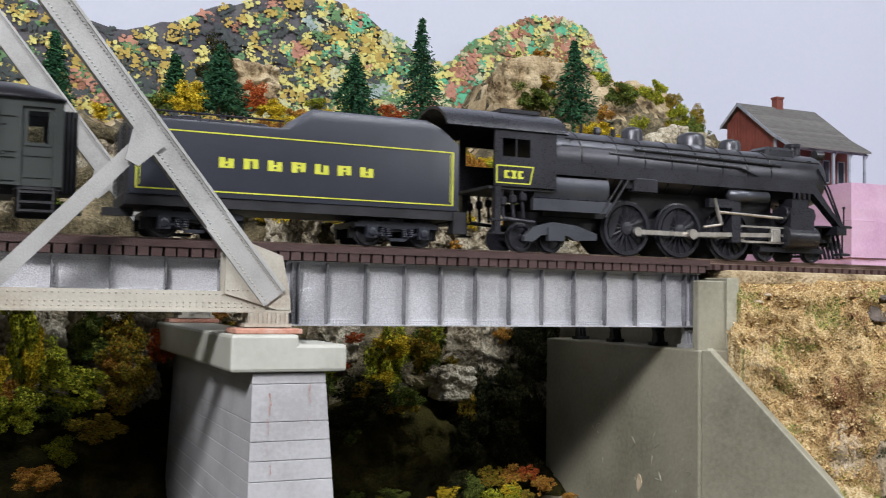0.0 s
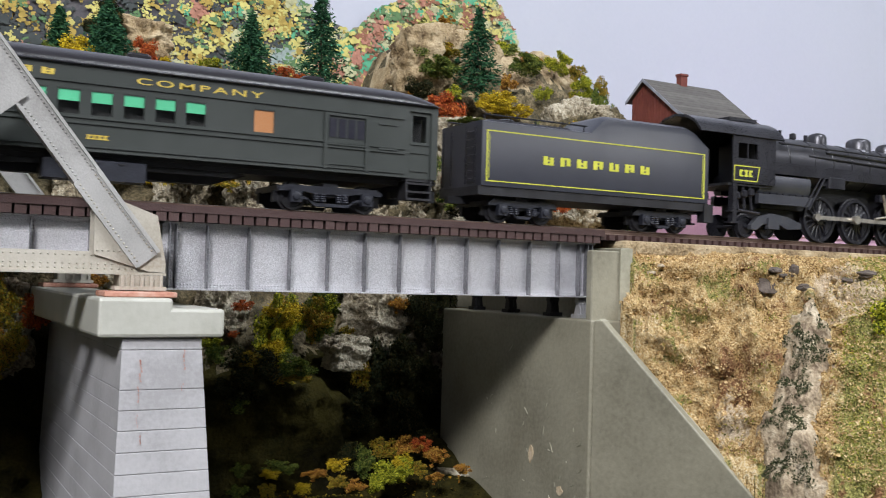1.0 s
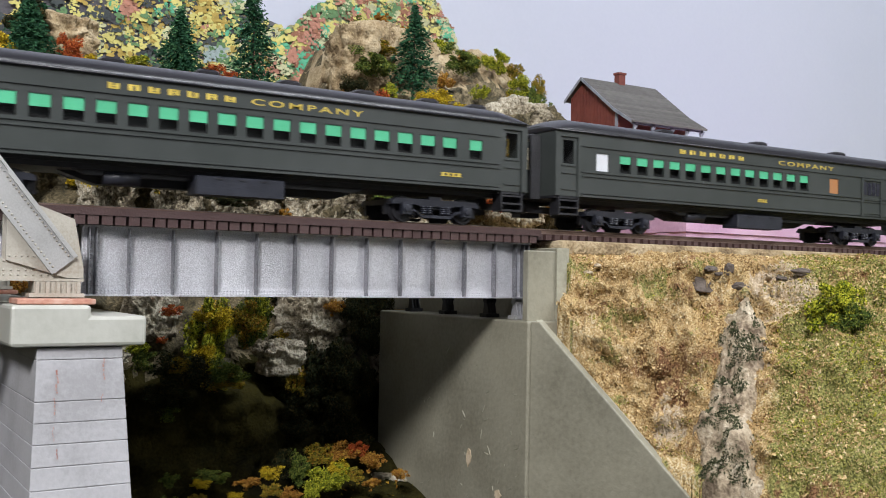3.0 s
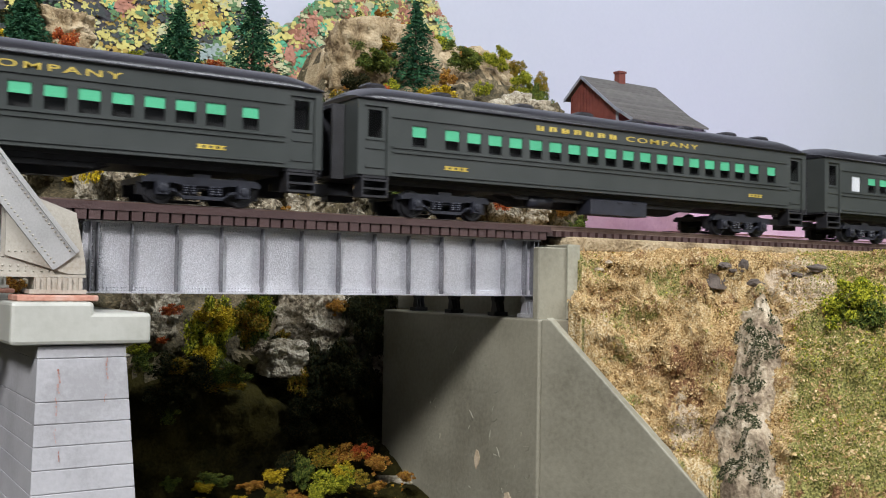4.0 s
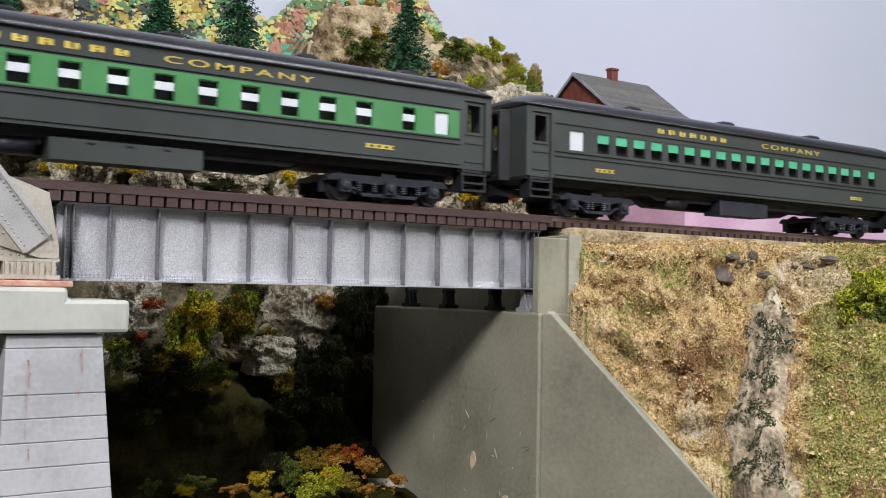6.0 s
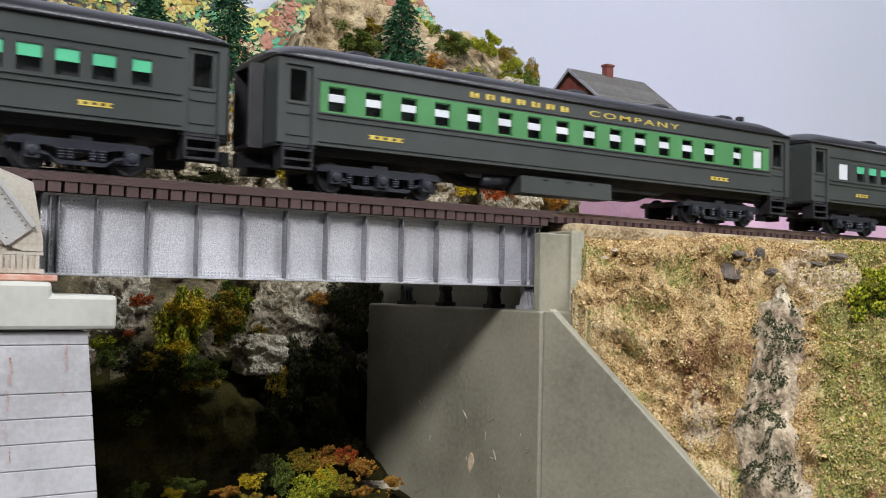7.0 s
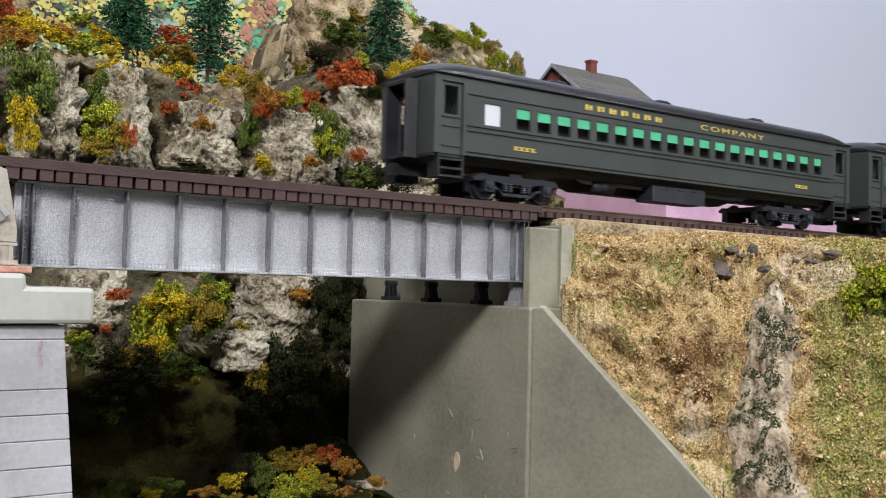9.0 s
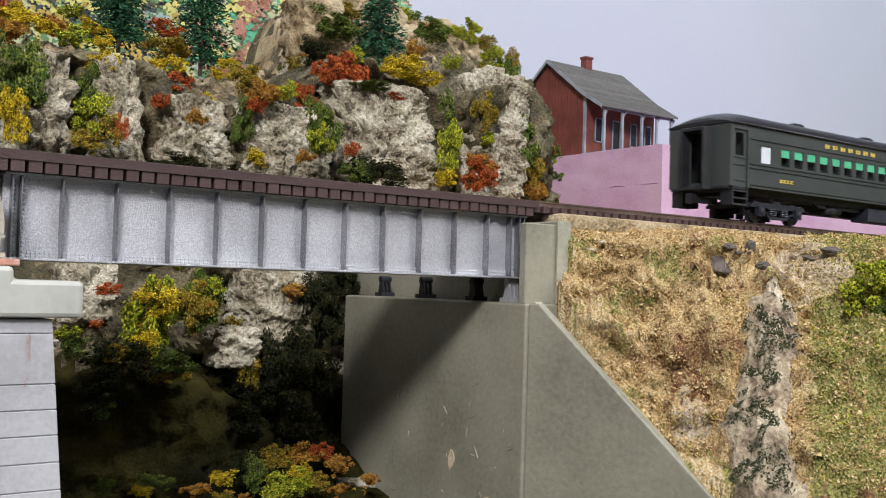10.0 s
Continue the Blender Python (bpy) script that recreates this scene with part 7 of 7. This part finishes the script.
def rock_strip():
    """A craggy band of pale rock that runs down the embankment."""
    a, b = Vector((0.3362, 0.2832)), Vector((0.2895, 0.2506))
    d = (b - a).normalized()
    side = Vector((-d.y, d.x))
    nu, nv, v = 170, 40, []
    for i in range(nu):
        u = i / (nu - 1)
        c = a.lerp(b, u) + side * 0.0026 * math.sin(u * 9) + side * 0.0012 * math.sin(u * 31)
        half = 0.0098 * (0.66 + 0.34 * math.sin(min(1, u * 3.2) * 1.57)) + 0.0016 * noise.noise(Vector((u * 22, 0, 0)))
        for j in range(nv):
            q = 2 * j / (nv - 1) - 1
            half2 = half + 0.0009 * noise.noise(Vector((u * 70, q, 3)))
            p = c + side * q * half2
            g = ground_height(p.x, p.y)
            lift = (0.0052 + 0.002 * smooth(0.3, 0.0, u)) * (1 - abs(q) ** 3) - 0.0012 + 0.0026 * fnoise(p.x, p.y, 1, 150, 3) + 0.0016 * abs(fnoise(p.x, p.y, 2, 420, 2))
            v.append((p.x - 0.5 * lift, p.y - 0.45 * lift, g + 0.6 * lift - (0.004 if abs(q) == 1 or i in (0, nu - 1) else 0)))
    f = [(i * nv + j, i * nv + j + 1, (i + 1) * nv + j + 1, (i + 1) * nv + j) for i in range(nu - 1) for j in range(nv - 1)]
    rng = np.random.default_rng(71)
    spots = np.array([q for k, q in enumerate(v) if noise.noise(Vector(q) * 300) + 0.6 * noise.noise(Vector(q) * 110) > -0.02 + 0.4 * smooth(0.3, 0.9, abs((k % nv) / nv * 2 - 0.85))])
    spots = spots[rng.integers(0, len(spots), 9000)] + rng.normal(0, 0.00035, (9000, 3))
    lv, lf = flakes(spots, rng.uniform(0.00025, 0.0006, len(spots)), rng)
    tagged(from_arrays("lichen", lv.tolist(), lf.tolist(), LEAF["lichen"]), "dark green lichen flecks on the pale rock", "lichen", kind="stuff")
    return tagged(from_arrays("rock_outcrop", v, f, ROCK_WHITE, True), "pale grey-white rock rib in the embankment", "rock")


rock_strip()
for i, (x, y, a, b, c, tip) in enumerate(((0.3325, 0.3002, 4.4, 1.2, 3.4, -30), (0.3635, 0.276, 5.2, 1.6, 1.4, 12), (0.3575, 0.281, 4.4, 1.4, 0.9, 25), (0.3405, 0.2985, 5.6, 1.4, 0.9, 8), (0.3425, 0.2892, 3.6, 1.4, 1.5, 30), (0.3445, 0.2965, 2.4, 1.2, 2.6, 20),
                                          (0.338, 0.3005, 4.0, 2.0, 1.2, 15), (0.355, 0.285, 1.8, 1.2, 1.0, 18), (0.3, 0.334, 2.0, 1.2, 0.9, 0), (0.305, 0.333, 1.6, 1.1, 0.8, 0))):
    px, py, pz = ground_point(x, y)
    chip((px - 0.0008, py - 0.0006, pz + 0.0006), (a / 1000, b / 1000, c / 1000), i + 30, SLATE if i < 7 else ROCK_WHITE, "flat dark slate chip lying on the soil" if i < 7 else "small pale stone lying on the soil", -25 + 17 * (i % 4), tip)
bush("lime", 0.3535, 0.2530, 0.0925, 14.0, 12.0)
bush("green", 0.3570, 0.2490, 0.0865, 13.0, 11.5)
bush("lime", 0.3600, 0.2560, 0.0960, 10.0, 9.0)
bush("green", 0.3570, 0.2440, 0.0860, 8.0, 6.5)
bush("lime", 0.3500, 0.2455, 0.0800, 6.0, 4.0)

# ---- pink foam blocks and the house on them ----
def foam_block(x0, x1, y0, y1, z0, z1, seed):
    bm = bmesh.new()
    n, r = 26, random.Random(seed)
    ring = []
    for zz in np.linspace(z0, z1, 9):
        pts = []
        for k in range(4 * n):
            e, u = divmod(k, n)
            u /= n
            x, y = ((x0 + (x1 - x0) * u, y0), (x1, y0 + (y1 - y0) * u), (x1 - (x1 - x0) * u, y1), (x0, y1 - (y1 - y0) * u))[e]
            d = 0.0011 * fnoise(x + seed, y, zz, 90, 3)
            pts.append((x + d, y + d, zz + 0.0006 * fnoise(x, y, seed, 60, 2)))
        ring.append(pts)
    loft(bm, ring)
    ob = finish("foam_block", bm, PINK, True, 0.0)
    auto_smooth(ob, 40)
    return tagged(ob, "pink foam board block with rough cut edges", "foam board", "pink foam blocks")


foam_block(0.568, 1.0, 0.536, 0.70, 0.1138, 0.1395, 1)
foam_block(0.5665, 1.0, 0.5345, 0.70, 0.1397, 0.1665, 2)
foam_block(0.5672, 1.0, 0.5352, 0.70, 0.1667, 0.1940, 3)


def house():
    h = empty("house", (0, 0, 0), "red-brown model house with grey roof, porch and chimney", "house")
    x0, x1, yb, yf, z0 = 0.5725, 0.650, 0.675, 0.6175, 0.1940
    ze_b, ze_f, zr, yr = 0.2575, 0.238, 0.2715, 0.6575
    bm = bmesh.new()
    gable = [(yf, z0), (yf, ze_f), (yr, zr - 0.001), (yb, ze_b), (yb, z0)]
    extrude_poly(bm, gable, x0, x0 + 0.0015, "x"), extrude_poly(bm, gable, x1 - 0.0015, x1, "x")
    box(bm, x0 + 0.0015, x1 - 0.0015, yf, yf + 0.0015, z0, ze_f), box(bm, x0 + 0.0015, x1 - 0.0015, yb - 0.0015, yb, z0, ze_b)
    part("wall", bm, BRICK_RED, h)
    for i in range(16):
        bm = bmesh.new()
        y = yf + (yb - yf) * (i + 0.5) / 16
        top = ze_f + (zr - ze_f) * (y - yf) / (yr - yf) if y < yr else zr + (ze_b - zr) * (y - yr) / (yb - yr)
        box(bm, x0 - 0.0005, x0 - 0.00004, y - 0.00045, y + 0.00045, z0, top - 0.0015)
        part("batten", bm, BRICK_RED, h)
    # two roof slopes; the front one runs out over the porch
    yp, zp = 0.599, 0.2295
    for rows in (((yr, zr), (0.6165, 0.2405), (yp - 0.003, zp - 0.001)), ((yr, zr), (yb + 0.004, ze_b - 0.003))):
        bm = bmesh.new()
        a, b = x0 - 0.004, x1 + 0.004
        for (ya, za), (y2, z2) in zip(rows, rows[1:]):
            quads(bm, [(a, ya, za), (b, ya, za), (b, y2, z2), (a, y2, z2), (a, ya, za + 0.0014), (b, ya, za + 0.0014), (b, y2, z2 + 0.0014), (a, y2, z2 + 0.0014)], BOX_FACES)
        slope = part("roof", bm, HOUSE_ROOF, h, "weathered grey shingle roof")
        (ya, za), (y2, z2) = rows[0], rows[-1]
        for k in range(11):
            u0, u1 = k / 11, (k + 1) / 11
            for q, (p, pz), (e, ez) in [(0, rows[0], rows[1])] + ([(1, rows[1], rows[2])] if len(rows) > 2 else []):
                bm = bmesh.new()
                yA, yB, zA, zB = p + (e - p) * u0, p + (e - p) * u1, pz + (ez - pz) * u0, pz + (ez - pz) * u1
                quads(bm, [(a, yA, zA + 0.0015), (b, yA, zA + 0.0015), (b, yB, zB + 0.0018), (a, yB, zB + 0.0018), (b, yB, zB + 0.0014), (a, yB, zB + 0.0014)], ((0, 1, 2, 3), (3, 2, 4, 5)))
                part("roof_strip", bm, HOUSE_ROOF, slope)
    bm = bmesh.new()
    for (ya, za), (y2, z2) in (((yr, zr), (0.6165, 0.2405)), ((0.6165, 0.2405), (yp - 0.003, zp - 0.001)), ((yr, zr), (yb + 0.004, ze_b - 0.003))):
        quads(bm, [(x0 - 0.0046, ya, za - 0.0012), (x0 - 0.0041, ya, za - 0.0012), (x0 - 0.0041, y2, z2 - 0.0012), (x0 - 0.0046, y2, z2 - 0.0012), (x0 - 0.0046, ya, za + 0.0016), (x0 - 0.0041, ya, za + 0.0016), (x0 - 0.0041, y2, z2 + 0.0016), (x0 - 0.0046, y2, z2 + 0.0016)], BOX_FACES)
    part("bargeboard", bm, HOUSE_TRIM, h, "blue-grey bargeboard")
    bm = bmesh.new()
    box(bm, 0.6085, 0.6155, 0.6545, 0.6605, 0.262, 0.2815), box(bm, 0.6078, 0.6162, 0.6538, 0.6612, 0.2800, 0.2818)
    part("chimney", bm, BRICK_RED, h, "red-brown brick chimney")
    for x in (0.5745, 0.594, 0.6155, 0.6325, 0.6495):
        bm = bmesh.new()
        box(bm, x, x + 0.0018, yp, yp + 0.0018, z0, zp + 0.0005)
        beam(bm, (x + 0.0009, yp + 0.0009, zp - 0.007), (x + 0.005, yp + 0.0009, zp - 0.0012), 0.0009, 0.001)
        part("porch_post", bm, HOUSE_TRIM, h, "blue-grey porch post with bracket")
    bm = bmesh.new()
    box(bm, x0, x1 + 0.002, yp, yp + 0.0016, zp - 0.0022, zp - 0.0002)
    part("porch_beam", bm, HOUSE_TRIM, h)
    bm = bmesh.new()
    box(bm, x0 - 0.001, x1 + 0.002, yp - 0.001, yf, z0 - 0.0002, z0 + 0.0012)
    part("porch_floor", bm, HOUSE_TRIM, h)
    bm = bmesh.new()
    box(bm, x0 - 0.0006, x0 + 0.001, yf - 0.0008, yf + 0.0014, z0, ze_f)
    part("corner_board", bm, HOUSE_TRIM, h)
    for side, a, b, c, d in (("x", 0.6545, 0.6645, 0.209, 0.226), ("y", 0.583, 0.591, 0.205, 0.224), ("y", 0.602, 0.611, 0.196, 0.224), ("y", 0.622, 0.630, 0.205, 0.224), ("y", 0.6385, 0.6465, 0.205, 0.224)):
        bm = bmesh.new()
        if side == "x":
            for r in ((a, b, c, c + 0.0012), (a, b, d - 0.0012, d), (a, a + 0.0012, c, d), (b - 0.0012, b, c, d)):
                box(bm, x0 - 0.0009, x0 - 0.0005, *r)
        else:
            for r in ((a, b, c, c + 0.001), (a, b, d - 0.001, d), (a, a + 0.001, c, d), (b - 0.001, b, c, d)):
                box(bm, r[0], r[1], yf - 0.0007, yf - 0.0001, r[2], r[3])
        w = part("window", bm, HOUSE_TRIM, h, "blue-grey window frame")
        bm = bmesh.new()
        box(bm, x0 - 0.0006, x0 - 0.0003, a + 0.001, b - 0.001, c + 0.001, d - 0.001) if side == "x" else box(bm, a + 0.001, b - 0.001, yf - 0.0004, yf - 0.00005, c + 0.001, d - 0.001)
        part("pane", bm, DARK_GLASS, w)
    return h


house()
motions()
